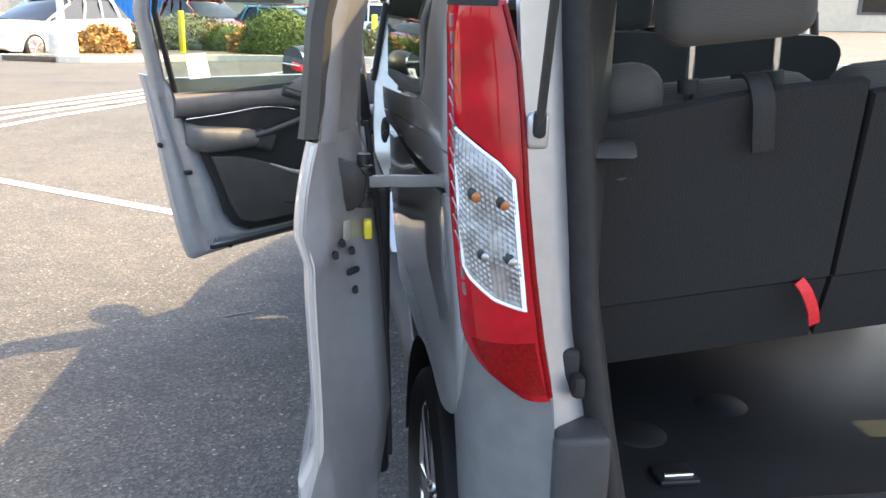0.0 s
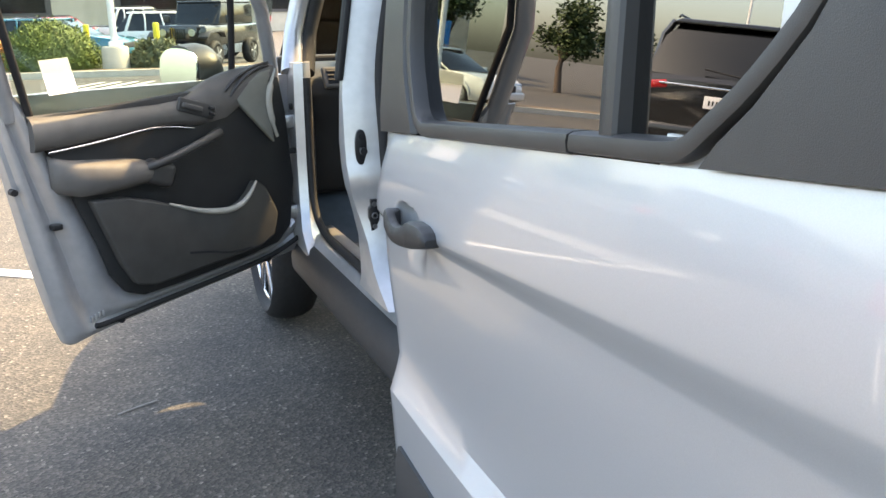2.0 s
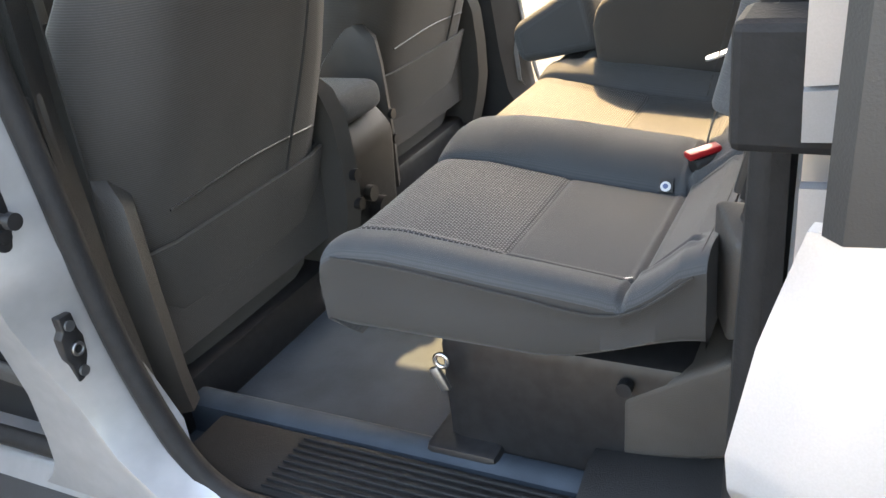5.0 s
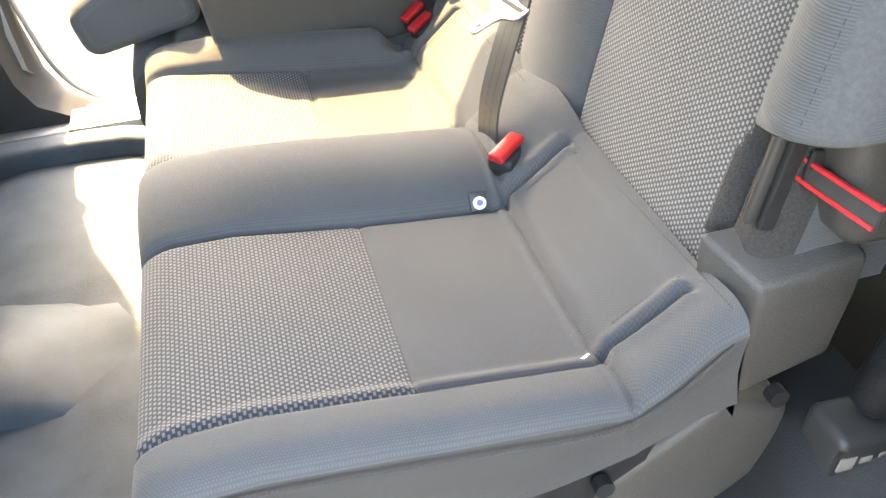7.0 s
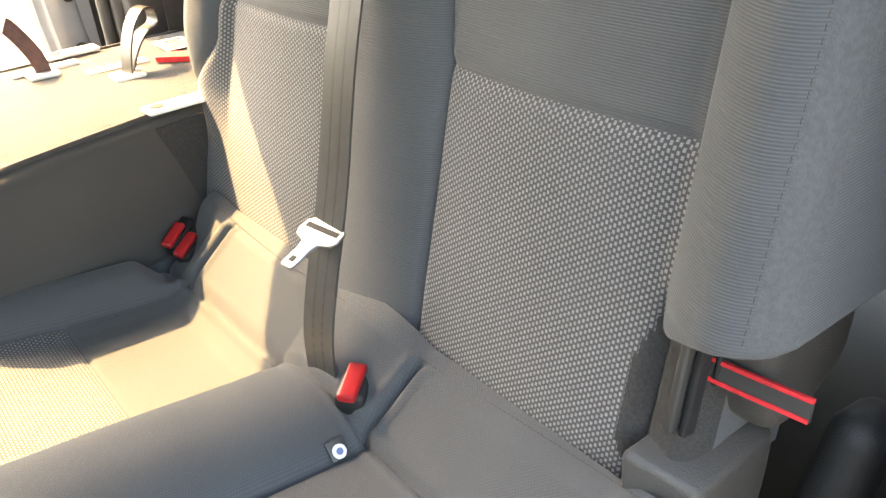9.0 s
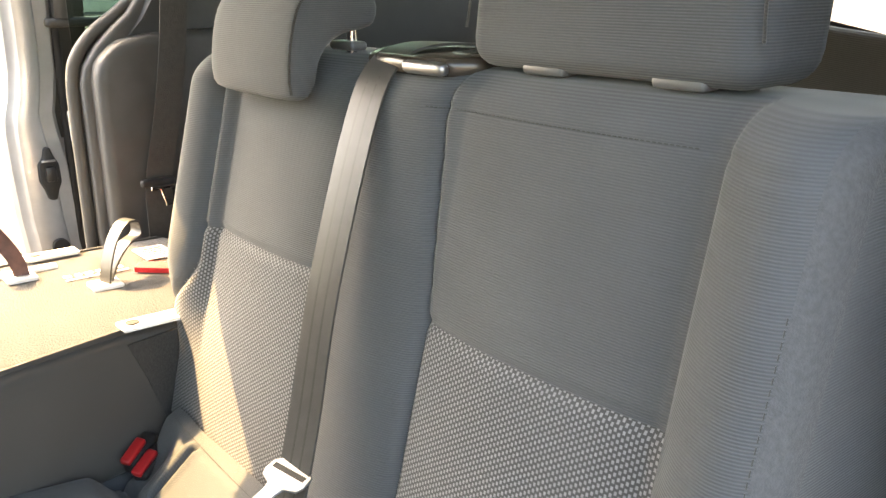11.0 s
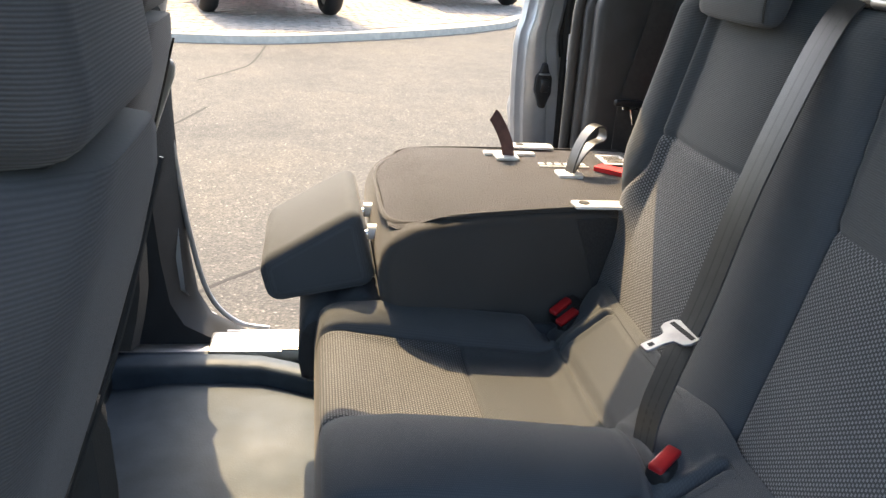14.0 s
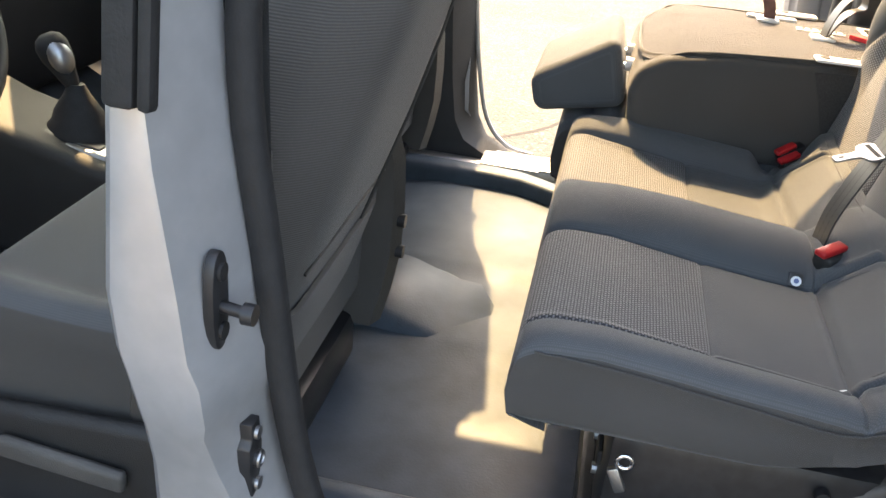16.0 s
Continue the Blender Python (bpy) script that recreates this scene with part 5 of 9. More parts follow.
    for u in (-0.905, -0.89, -0.80, -0.70, -0.60, -0.52, -0.45, -0.38, -0.33, -0.28, -0.20, -0.12, -0.09):
        zt = lerp_table(u, [(-0.905, 1.006), (-0.47, 1.014), (-0.40, 1.036), (-0.30, 1.080), (-0.20, 1.098), (-0.09, 1.108)])
        zb = lerp_table(u, [(-0.90, 0.905), (-0.867, 0.906), (-0.68, 0.925), (-0.54, 0.940), (-0.455, 0.936), (-0.38, 0.925), (-0.28, 0.94), (-0.20, 0.99), (-0.09, 1.06)])
        h = zt - zb
        roll.append([(0.022, u, zb), (0.040, u, zb + 0.004), (0.050, u, zb + h * 0.2), (0.052, u, zb + h * 0.5), (0.046, u, zb + h * 0.8), (0.030, u, zt - 0.006), (0.010, u, zt), (-0.012, u, zt - 0.008), (-0.012, u, zb)])
    part("upper_roll", put(loft(roll)), GREY_ROLL, tp, "grey upper door roll", 50)
    part("bright_strip", put(tube(curve_pts([(0.042, -0.868, 0.902), (0.043, -0.78, 0.910), (0.043, -0.68, 0.921), (0.043, -0.585, 0.934), (0.042, -0.52, 0.937), (0.040, -0.455, 0.931), (0.036, -0.40, 0.920)], 4), 0.0036, 8)), CHROME, tp, "thin bright strip", 60)
    arm = []
    for u, z0, z1, o in ((-0.868, 0.800, 0.884, 0.036), (-0.85, 0.778, 0.882, 0.058), (-0.80, 0.766, 0.868, 0.078), (-0.72, 0.766, 0.860, 0.088), (-0.65, 0.772, 0.853, 0.090), (-0.60, 0.778, 0.845, 0.086), (-0.572, 0.784, 0.836, 0.076), (-0.555, 0.795, 0.824, 0.060)):
        h = z1 - z0
        arm.append([(0.024, u, z0), (o * 0.80, u, z0 + h * 0.02), (o * 0.97, u, z0 + h * 0.22), (o, u, z0 + h * 0.5), (o * 0.95, u, z0 + h * 0.80), (o * 0.78, u, z1 - h * 0.03), (0.024, u, z1 + 0.006)])
    part("armrest", put(loft(arm)), GREY_ROLL, tp, "grey padded armrest", 50)
    part("pull_cup", put(rbox((0.048, -0.545, 0.800), (0.060, 0.095, 0.080), 0.022, 4, rot=(-20, 0, 0))), BLACK_TRIM, tp, "black pull cup", 50)
    part("pull_grip", put(tube(curve_pts([(0.070, -0.590, 0.826), (0.082, -0.545, 0.838), (0.080, -0.46, 0.862), (0.072, -0.38, 0.886), (0.050, -0.318, 0.902)], 4), [0.013] * 13 + [0.015, 0.016, 0.016, 0.014], 10)), BLACK_TRIM, tp, "black pull grip", 60)
    part("grip_insert", put(tube(curve_pts([(0.082, -0.50, 0.860), (0.083, -0.44, 0.878), (0.072, -0.36, 0.902)], 4), 0.004, 8)), GREY_PLASTIC, tp, smooth=60)
    lip = [(-0.530, 0.702), (-0.45, 0.671), (-0.40, 0.656), (-0.344, 0.647), (-0.30, 0.648), (-0.262, 0.662), (-0.23, 0.690), (-0.205, 0.726)]
    pk = [(-0.775, 0.752), (-0.665, 0.745), (-0.58, 0.722)] + lip + [(-0.165, 0.70), (-0.12, 0.60), (-0.14, 0.525), (-0.20, 0.495), (-0.45, 0.468), (-0.60, 0.452), (-0.66, 0.468), (-0.70, 0.54), (-0.742, 0.66)]
    part("map_pocket", put(prism(pk, "x", 0.028, 0.070, 0.010, 3)), material("charcoal_door_pocket", (0.045, 0.044, 0.041), rough=0.6, vary=0.2, scale=18, bump=0.3, bump_scale=600), tp, "charcoal moulded map pocket", 40)
    part("pocket_edge", put(tube(curve_pts([(0.070, u, z) for u, z in lip], 4), [0.004 + 0.007 * math.sin(math.pi * i / 28) for i in range(29)], 8)), LIGHT_TRIM, tp, "pale pocket edge", 60)
    part("pocket_slot", put(strap(curve_pts([(0.071, -0.475, 0.532), (0.071, -0.40, 0.520), (0.071, -0.335, 0.504), (0.071, -0.24, 0.500)], 4), 0.007, 0.003, (0, 0, 1))), RUBBER, tp, smooth=60)
    part("release_bezel", put(rbox((0.048, -0.395, 0.984), (0.016, 0.135, 0.046), 0.012, 4, rot=(-18, 0, 0))), BLACK_TRIM, tp, "black release bezel", 40)
    part("inner_release", put(rbox((0.060, -0.415, 0.990), (0.012, 0.075, 0.018), 0.006, 3, rot=(-18, 0, 0))), GREY_PLASTIC, tp, "grey inner release lever", 40)
    for dz in (0.010, -0.008):
        part("lock_button", put(rbox((0.058, -0.345, 0.970 + dz), (0.010, 0.022, 0.011), 0.003, rot=(-18, 0, 0))), BLACK_METAL, tp)
    part("corner_trim", put(prism([(-0.250, 0.998), (-0.205, 1.050), (-0.150, 1.080), (-0.100, 1.090), (-0.118, 1.03), (-0.122, 0.97), (-0.112, 0.90), (-0.102, 0.838)], "x", 0.026, 0.052, 0.008, 3)), material("olive_speaker_trim", (0.17, 0.17, 0.145), rough=0.6, vary=0.12, scale=20, bump=0.3, bump_scale=600), tp, "olive grey speaker trim", 40)
    part("corner_edge", put(tube(curve_pts([(0.050, -0.085, 1.088), (0.052, -0.112, 1.03), (0.052, -0.122, 0.98), (0.050, -0.112, 0.92), (0.046, -0.090, 0.86)], 4), [0.006] * 4 + [0.012] * 9 + [0.006] * 4, 8)), LIGHT_TRIM, tp, "pale trim edge", 60)
    for k in (0.0, 0.018):
        part("speaker_rim", put(tube(curve_pts([(0.050, -0.270 - k, 1.010 + k), (0.052, -0.225 - k * 0.7, 1.058 + k * 0.8), (0.050, -0.165, 1.090 + k * 0.6), (0.044, -0.11, 1.100 + k * 0.5)], 4), 0.005, 6)), BLACK_TRIM, tp, smooth=60)
    # window frame and glass

    def wx(z):
        return -0.02 + max(0.0, z - 1.03) * 0.30
    for pts, r in (([(rear(1.0) * -0.955, 1.0), (rear(1.32) * -0.965, 1.32), (-1.0, 1.64)], 0.032), ([(-0.05, 1.03), (-0.075, 1.12), (-0.13, 1.28), (-0.33, 1.60)], 0.024), ([(-0.33, 1.60), (-0.65, 1.68), (-1.0, 1.65)], 0.026)):
        part("window_frame", put(tube([(wx(z), u, z) for u, z in pts], r, 10)), SILVER_IN, d, smooth=60)
    part("window_seal", put(tube([(wx(z) + 0.02, u, z) for u, z in ((-0.89, 1.0), (-0.975, 1.32), (-0.96, 1.62))], 0.012, 8)), RUBBER, d, smooth=60)
    part("window_divider", put(tube([(wx(z), u, z) for u, z in ((-0.215, 1.04), (-0.235, 1.2), (-0.28, 1.52))], 0.011, 8)), RUBBER, d, smooth=60)
    part("window_glass", put(sheet([[(wx(z) - 0.012, u * k, z) for u in (-0.08, -0.4, -0.7, -0.94)] for z, k in ((1.0, 0.97), (1.2, 1.0), (1.4, 1.02), (1.62, 1.02))], 0.004)), GLASS, d, "clear front door glass", 60).visible_shadow = False
    if swing:
        part("window_note", put(rbox((wx(1.11) - 0.004, -0.795, 1.108), (0.002, 0.085, 0.10), 0.0, rot=(4, -16, 0))), PAPER, d, "white paper note on the glass")
    # mirror
    mr = []
    for k in range(7):
        t = k / 6
        s = (0.35, 0.75, 0.95, 1.0, 1.0, 0.97, 0.93)[k]
        mr.append([(-0.190 - 0.135 * s * math.cos(a), -0.175 - 0.125 * (t), 1.088 + 0.085 * s * math.sin(a)) for a in [2 * math.pi * i / 20 for i in range(20)]])
    mh = part("wing_mirror", put(loft(mr)), BLACK_TRIM, d, "wing mirror with a black shell", 60)
    gl = [(-0.190 - 0.118 * math.copysign(abs(math.cos(a)) ** 0.7, math.cos(a)), 1.088 + 0.070 * math.copysign(abs(math.sin(a)) ** 0.7, math.sin(a))) for a in [2 * math.pi * i / 24 for i in range(24)]]
    mg = prism(gl, "y", -0.297, -0.306)
    for v in mg.verts:
        v.co.y += 0.10 * (v.co.z - 1.088) - 0.004
    part("mirror_glass", put(mg), MIRROR, mh)
    part("mirror_arm", put(rbox((-0.06, -0.23, 1.03), (0.12, 0.06, 0.05), 0.015, 3)), BLACK_TRIM, mh, smooth=40)
    return d


front_door(-1, -66)
front_door(1, 0).location.y += 0.17

# ==== seats ====
def back_y(z):
    """Front face of the second row's backrest."""
    return 1.845 - 0.25 * (z - 0.85)


def height_pad(x0, x1, y0, y1, top, bottom, nx, ny, mats, mat_of, edge=0.03):
    """A cushion: a moulded top over a grid, rounded edges, skirts down to its underside."""
    bm = bm_new()
    V = []
    for j in range(ny + 1):
        row = []
        for i in range(nx + 1):
            x, y = x0 + (x1 - x0) * i / nx, y0 + (y1 - y0) * j / ny
            dx, dy = min(x - x0, x1 - x), y1 - y
            z = top(x, y)
            for d, e in ((dx, edge), (dy, edge * 1.4)):
                if d < e:
                    z -= e * 0.6 * (1 - math.sqrt(max(0.0, 1 - (1 - d / e) ** 2)))
            row.append(bm.verts.new((x, y, z)))
        V.append(row)
    for j in range(ny):
        for i in range(nx):
            f = bm.faces.new((V[j][i], V[j][i + 1], V[j + 1][i + 1], V[j + 1][i]))
            c = f.calc_center_median()
            f.material_index = mat_of(c.x, c.y)
    loop = V[0] + [V[j][nx] for j in range(1, ny + 1)] + V[ny][-2::-1] + [V[j][0] for j in range(ny - 1, 0, -1)]
    prev = loop
    cx, cy = (x0 + x1) / 2, (y0 + y1) / 2
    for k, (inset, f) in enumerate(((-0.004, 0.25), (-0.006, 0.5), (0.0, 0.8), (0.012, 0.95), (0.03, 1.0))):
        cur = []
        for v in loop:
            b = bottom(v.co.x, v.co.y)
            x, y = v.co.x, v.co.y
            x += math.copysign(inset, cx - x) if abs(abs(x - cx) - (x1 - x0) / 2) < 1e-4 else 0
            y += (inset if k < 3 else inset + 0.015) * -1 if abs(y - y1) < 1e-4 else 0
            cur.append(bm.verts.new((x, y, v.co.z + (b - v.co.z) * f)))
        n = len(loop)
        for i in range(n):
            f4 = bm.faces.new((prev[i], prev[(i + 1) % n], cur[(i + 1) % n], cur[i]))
            # skirts take slot 2, the seat cloth darkened to stand for shade
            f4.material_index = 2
        prev = cur
    bm.faces.new(prev)
    for f in bm.faces:
        f.smooth = True
    return bm


def cushion_top(x, y):
    z = lerp_table(y, [(1.80, 0.862), (1.86, 0.852), (1.885, 0.842), (1.93, 0.798), (1.955, 0.782), (2.10, 0.797), (2.22, 0.815), (2.31, 0.815)])
    pan = smooth_step(1.90, 1.97, y)
    # outer bolster, ridge between the places, far bolster
    for c, w, h in ((-0.60, 0.075, 0.022), (-0.205, 0.085, 0.040), (0.20, 0.07, 0.018)):
        d = abs(x - c)
        if d < w:
            z += h * (1 - (d / w) ** 2.2) * (0.35 + 0.65 * pan) * (1.0 - 0.45 * smooth_step(2.1, 2.3, y))
    z -= 0.022 * smooth_step(-0.150, -0.085, x) * smooth_step(0.170, 0.105, x) * smooth_step(1.93, 1.98, y) * smooth_step(2.33, 2.20, y)
    # seams: across the pan's rear edge, and two short pleats on the rear roll
    z -= 0.010 * math.exp(-((y - 1.943) / 0.0045) ** 2)
    for c in (-0.282, -0.535, 0.12):
        if y < 1.945:
            off = x - c + (1.94 - y) * 0.2
            z -= smooth_step(1.872, 1.882, y) * (0.016 * math.exp(-(off / 0.0042) ** 2) - 0.004 * math.exp(-((off - 0.011) / 0.006) ** 2) - 0.003 * math.exp(-((off + 0.011) / 0.006) ** 2))
    for c in (-0.545, -0.29, -0.12, 0.135):
        if y > 1.94:
            z -= 0.008 * math.exp(-((x - c) / 0.005) ** 2)
    z -= 0.003 * math.exp(-((y - 2.098) / 0.004) ** 2) if (-0.545 < x < -0.29 or -0.12 < x < 0.135) else 0
    z -= 0.030 * smooth_step(0.135, 0.17, x) * smooth_step(1.99, 1.95, y) * smooth_step(1.87, 1.90, y)
    z += 0.0015 * noise.noise((x * 9, y * 9, 3.1))
    return z


def cushion_mat(x, y):
    return 1 if y > 2.098 and (-0.545 < x < -0.29 or -0.12 < x < 0.135) else 0


bench = thing("bench_seat", "dark grey cloth double rear seat with stitched panels", "car seat")
part("cushion", height_pad(-0.605, 0.215, 1.858, 2.31, cushion_top, lambda x, y: 0.705 + 0.05 * smooth_step(2.05, 1.85, y), 273, 170, (CLOTH_FLAT, STITCH, CLOTH_SIDE_SHADED), cushion_mat), (CLOTH_FLAT, STITCH, CLOTH_SIDE_SHADED), bench, "dark grey cloth seat cushion", 70)


def backrest_bm(x0, x1, z0, z1, shape, mats_of, thick, nx, nz, face):
    bm = bm_new()
    F, B = [], []
    for j in range(nz + 1):
        z = z0 + (z1 - z0) * j / nz
        rf, rb = [], []
        for i in range(nx + 1):
            x = x0 + (x1 - x0) * i / nx
            d = min(x - x0, x1 - x)
            o = shape(x, z)
            if x < -0.53:
                x = -0.53 + (x + 0.53) * (0.36 + 0.64 * smooth_step(0.985, 1.005, z))
            e = 0.045
            if d < e:
                o -= 0.035 * (1 - math.sqrt(max(0.0, 1 - (1 - d / e) ** 2)))
            t = z1 - z
            zz = z - 0.05 * (1 - math.sqrt(max(0.0, 1 - min(1.0, max(0.0, (x - x1 + 0.065) / 0.065)) ** 2))) * smooth_step(1.13, 1.325, z)
            if t < 0.04:
                o -= 0.05 * (1 - math.sqrt(max(0.0, 1 - (1 - t / 0.04) ** 2)))
            rf.append(bm.verts.new((x, face(z) + o, zz)))
            if j in (0, nz) or i in (0, nx):
                rb.append(bm.verts.new((x, face(z) - thick, zz - (0.004 if j == nz else 0))))
            else:
                rb.append(None)
        F.append(rf)
        B.append(rb)
    for j in range(nz):
        for i in range(nx):
            f = bm.faces.new((F[j][i], F[j][i + 1], F[j + 1][i + 1], F[j + 1][i]))
            c = f.calc_center_median()
            f.material_index = mats_of(c.x, c.z)
    for j in range(nz):
        for i in (0, nx):
            bm.faces.new((F[j][i], F[j + 1][i], B[j + 1][i], B[j][i]))
    for i in range(nx):
        for j in (0, nz):
            bm.faces.new((F[j][i], F[j][i + 1], B[j][i + 1], B[j][i]))
    ring = [B[0][i] for i in range(nx + 1)] + [B[j][nx] for j in range(1, nz + 1)] + [B[nz][i] for i in range(nx - 1, -1, -1)] + [B[j][0] for j in range(nz - 1, 0, -1)]
    bm.faces.new(ring)
    for f in bm.faces:
        f.smooth = True
    return bm


def bench_shape(x, z):
    o = 0.0
    for c, w, h in ((-0.60, 0.085, 0.055 * smooth_step(0.955, 1.01, z)), (-0.155, 0.10, 0.024), (0.250, 0.075, 0.044 * smooth_step(0.90, 1.08, z))):
        d = abs(x - c)
        if d < w:
            o += h * (1 - (d / w) ** 2)
    for xa, xb in ((-0.525, -0.247 + 0.10 * max(0.0, z - 1.1)), (-0.065, 0.20 + 0.065 * smooth_step(1.06, 0.96, z))):
        for c in (xa, xb):
            o -= 0.008 * math.exp(-((x - c) / 0.006) ** 2)
        if xa < x < xb:
            o += 0.012 * math.sin(math.pi * (x - xa) / (xb - xa)) ** 0.5
            o -= 0.004 * math.exp(-((z - 1.10) / 0.005) ** 2)
    o += 0.002 * noise.noise((x * 8, z * 8, 7.7))
    o -= 0.0025 * math.exp(-((z - 1.292) / 0.003) ** 2) if x < -0.2 else 0
    return o


def bench_back_mat(x, z):
    if x < -0.614 and z > 0.99:
        return 2
    if z < 0.985 and x < -0.508 - 0.016 * smooth_step(0.94, 0.99, z) - 0.016 * smooth_step(0.875, 0.845, z):
        return 3
    return 1 if z < 1.10 and (-0.525 < x < -0.247 or -0.065 < x < 0.20 + 0.065 * smooth_step(1.06, 0.96, z)) else 0


part("backrest", backrest_bm(-0.628, 0.282, 0.835, 1.325, bench_shape, bench_back_mat, 0.13, 232, 122, back_y), (CLOTH, STITCH_BACK, SMOOTH_CLOTH, FELT), bench, "dark grey cloth backrest with two stitched panels", 70)


def pad(c, s, r, mat, name, parent, label="", rot=(0, 0, 0), lean=0.0):
    bm = rbox((0, 0, 0), s, r, 5)
    for v in bm.verts:
        v.co.y += lean * v.co.z
    bmesh.ops.transform(bm, matrix=pose(*c, *rot), verts=bm.verts)
    return part(name, bm, mat, parent, label, 50)


hr = pad((-0.374, 1.655, 1.430), (0.300, 0.105, 0.205), 0.026, CLOTH, "headrest", bench, "dark grey cloth headrest", lean=-0.12)
for x in (-0.223, -0.525):
    part("headrest_seam", tube(curve_pts([(x, 1.712, 1.362), (x + (0.003 if x < -0.3 else -0.003), 1.708, 1.40), (x, 1.699, 1.46), (x, 1.690, 1.53)], 4), 0.0014, 5), CLOTH_SIDE_SHADED, hr, smooth=60)
for x in (-0.316, -0.455):
    part("headrest_collar", rbox((x, 1.698, 1.330), (0.048, 0.022, 0.010), 0.004, 3), COLLAR, bench, "grey headrest collar", 40)
    part("headrest_post", tube([(x, 1.68, 1.27), (x, 1.668, 1.38)], 0.006, 10), CHROME, bench, smooth=60)
# low middle headrest hooked over the backrest
prof = curve_pts([(1.783, 1.287, 0), (1.784, 1.318, 0), (1.776, 1.360, 0), (1.765, 1.384, 0), (1.750, 1.400, 0), (1.727, 1.408, 0), (1.695, 1.407, 0), (1.675, 1.396, 0), (1.667, 1.375, 0), (1.672, 1.357, 0), (1.686, 1.351, 0), (1.714, 1.346, 0), (1.734, 1.334, 0), (1.745, 1.316, 0), (1.750, 1.296, 0), (1.761, 1.281, 0), (1.775, 1.279, 0)], 2, True)
mh = []
for x, k in ((-0.022, 0.91), (-0.020, 0.95), (-0.014, 0.985), (-0.006, 1.0), (0.05, 1.01), (0.12, 1.01), (0.155, 1.0), (0.174, 0.975), (0.186, 0.935), (0.194, 0.87), (0.198, 0.78)):
    ring = []
    for i, p in enumerate(prof):
        q, n_ = prof[(i + 1) % len(prof)], prof[i - 1]
        t_ = (q - n_).normalized()
        ring.append((x, p.x - t_.y * (1 - k) * 0.10, p.y + t_.x * (1 - k) * 0.10))
    mh.append(ring)
mhp = part("middle_headrest", loft(mh), CLOTH, bench, "low hooked middle headrest", 45)
part("headrest_seam", tube([(-0.019, p.x + 0.0006, p.y) for p in prof[:15]], 0.0015, 5), CLOTH_SIDE_SHADED, mhp, smooth=60)
part("headrest_collar", rbox((0.012, 1.690, 1.333), (0.048, 0.022, 0.010), 0.004, 3), COLLAR, bench, smooth=40)
part("headrest_post", tube([(0.012, 1.685, 1.30), (0.012, 1.685, 1.365)], 0.006, 10), CHROME, bench, smooth=60)
bg = part("belt_guide", prism([(-0.225, 1.62), (-0.10, 1.585), (0.0, 1.59), (-0.025, 1.66), (-0.060, 1.705), (-0.085, 1.728), (-0.115, 1.738), (-0.170, 1.740), (-0.215, 1.728), (-0.232, 1.70)], "z", 1.316, 1.334, 0.007, 3), GUIDE, bench, "glossy dark brown belt guide", 40)
part("guide_lip", rbox((-0.193, 1.738, 1.325), (0.062, 0.012, 0.012), 0.005, 3, rot=(-20, 0, 0)), STEEL, bg, "bright lip", 40)
part("guide_slot", rbox((-0.165, 1.665, 1.3335), (0.05, 0.010, 0.003), 0.001, rot=(0, 0, -20)), RUBBER, bg)

# side bracket, recliner cover, release strap
def turned(bm, at, ry_):
    bmesh.ops.transform(bm, matrix=pose(*at, 0, ry_, 0), verts=bm.verts)
    return bm


part("recliner_cover", prism([(1.80, 1.0), (1.74, 1.01), (1.68, 0.985), (1.69, 0.925), (1.74, 0.892), (1.785, 0.893), (1.795, 0.93)], "x", -0.600, -0.545, 0.016, 4), WARM_PLASTIC, bench, "warm grey recliner cover", 40)
hc = loft([[(-0.582, y, z) for y, z in ((1.838, 0.862), (1.842, 0.753), (1.764, 0.777), (1.752, 0.836), (1.748, 0.872))], [(-0.530, y, z) for y, z in ((1.866, 0.888), (1.866, 0.765), (1.764, 0.777), (1.750, 0.840), (1.748, 0.890))]])
bmesh.ops.recalc_face_normals(hc, faces=hc.faces)
bevel(hc, 0.006, 3)
part("hinge_cover", hc, WARM_PLASTIC, bench, "warm grey plastic hinge cover", 40)
part("recliner_guard", rbox((-0.553, 1.828, 0.943), (0.008, 0.016, 0.080), 0.0035, 3, rot=(13, 0, 0)), BLACK_TRIM, bench, smooth=40)
part("guard_slot", rbox((-0.561, 1.822, 0.940), (0.006, 0.014, 0.078), 0.002, rot=(13, 0, 0)), RUBBER, bench)
part("hinge_plate", rbox((-0.556, 1.800, 0.893), (0.004, 0.030, 0.030), 0.001, rot=(10, 0, 0)), STEEL, bench, "bare hinge plate", 40)
way = [(-0.548, 1.808, 0.950), (-0.567, 1.806, 0.9485), (-0.600, 1.803, 0.9490), (-0.634, 1.800, 0.9500)]
part("strap_slot", rbox((-0.566, 1.803, 0.951), (0.005, 0.012, 0.030), 0.002, rot=(10, 0, 0)), RUBBER, bench)
st = part("release_strap", strap(curve_pts(way, 4), 0.017, 0.003, (0, -0.25, 1)), BELT, bench, "black strap with red edges", 60)
for dz in (-0.0072, 0.0072):
    part("red_edge", strap(curve_pts([(x, y - dz * 0.25 + 0.001, z + dz) for x, y, z in way], 4), 0.0030, 0.004, (0, -0.25, 1)), RED_CLOTH, st, smooth=60)
part("anchor_patch", rbox((-0.2860, 1.971, 0.7915), (0.003, 0.019, 0.019), 0.001, rot=(0, 40, 0)), BLACK_TRIM, bench, smooth=40)
an = part("anchor_button", turned(disc((0, 0, 0), 0.0068, 0.004, "x", 20), (-0.2885, 1.971, 0.7905), 40), WHITE_PLASTIC, bench, "round white anchor button", 40)
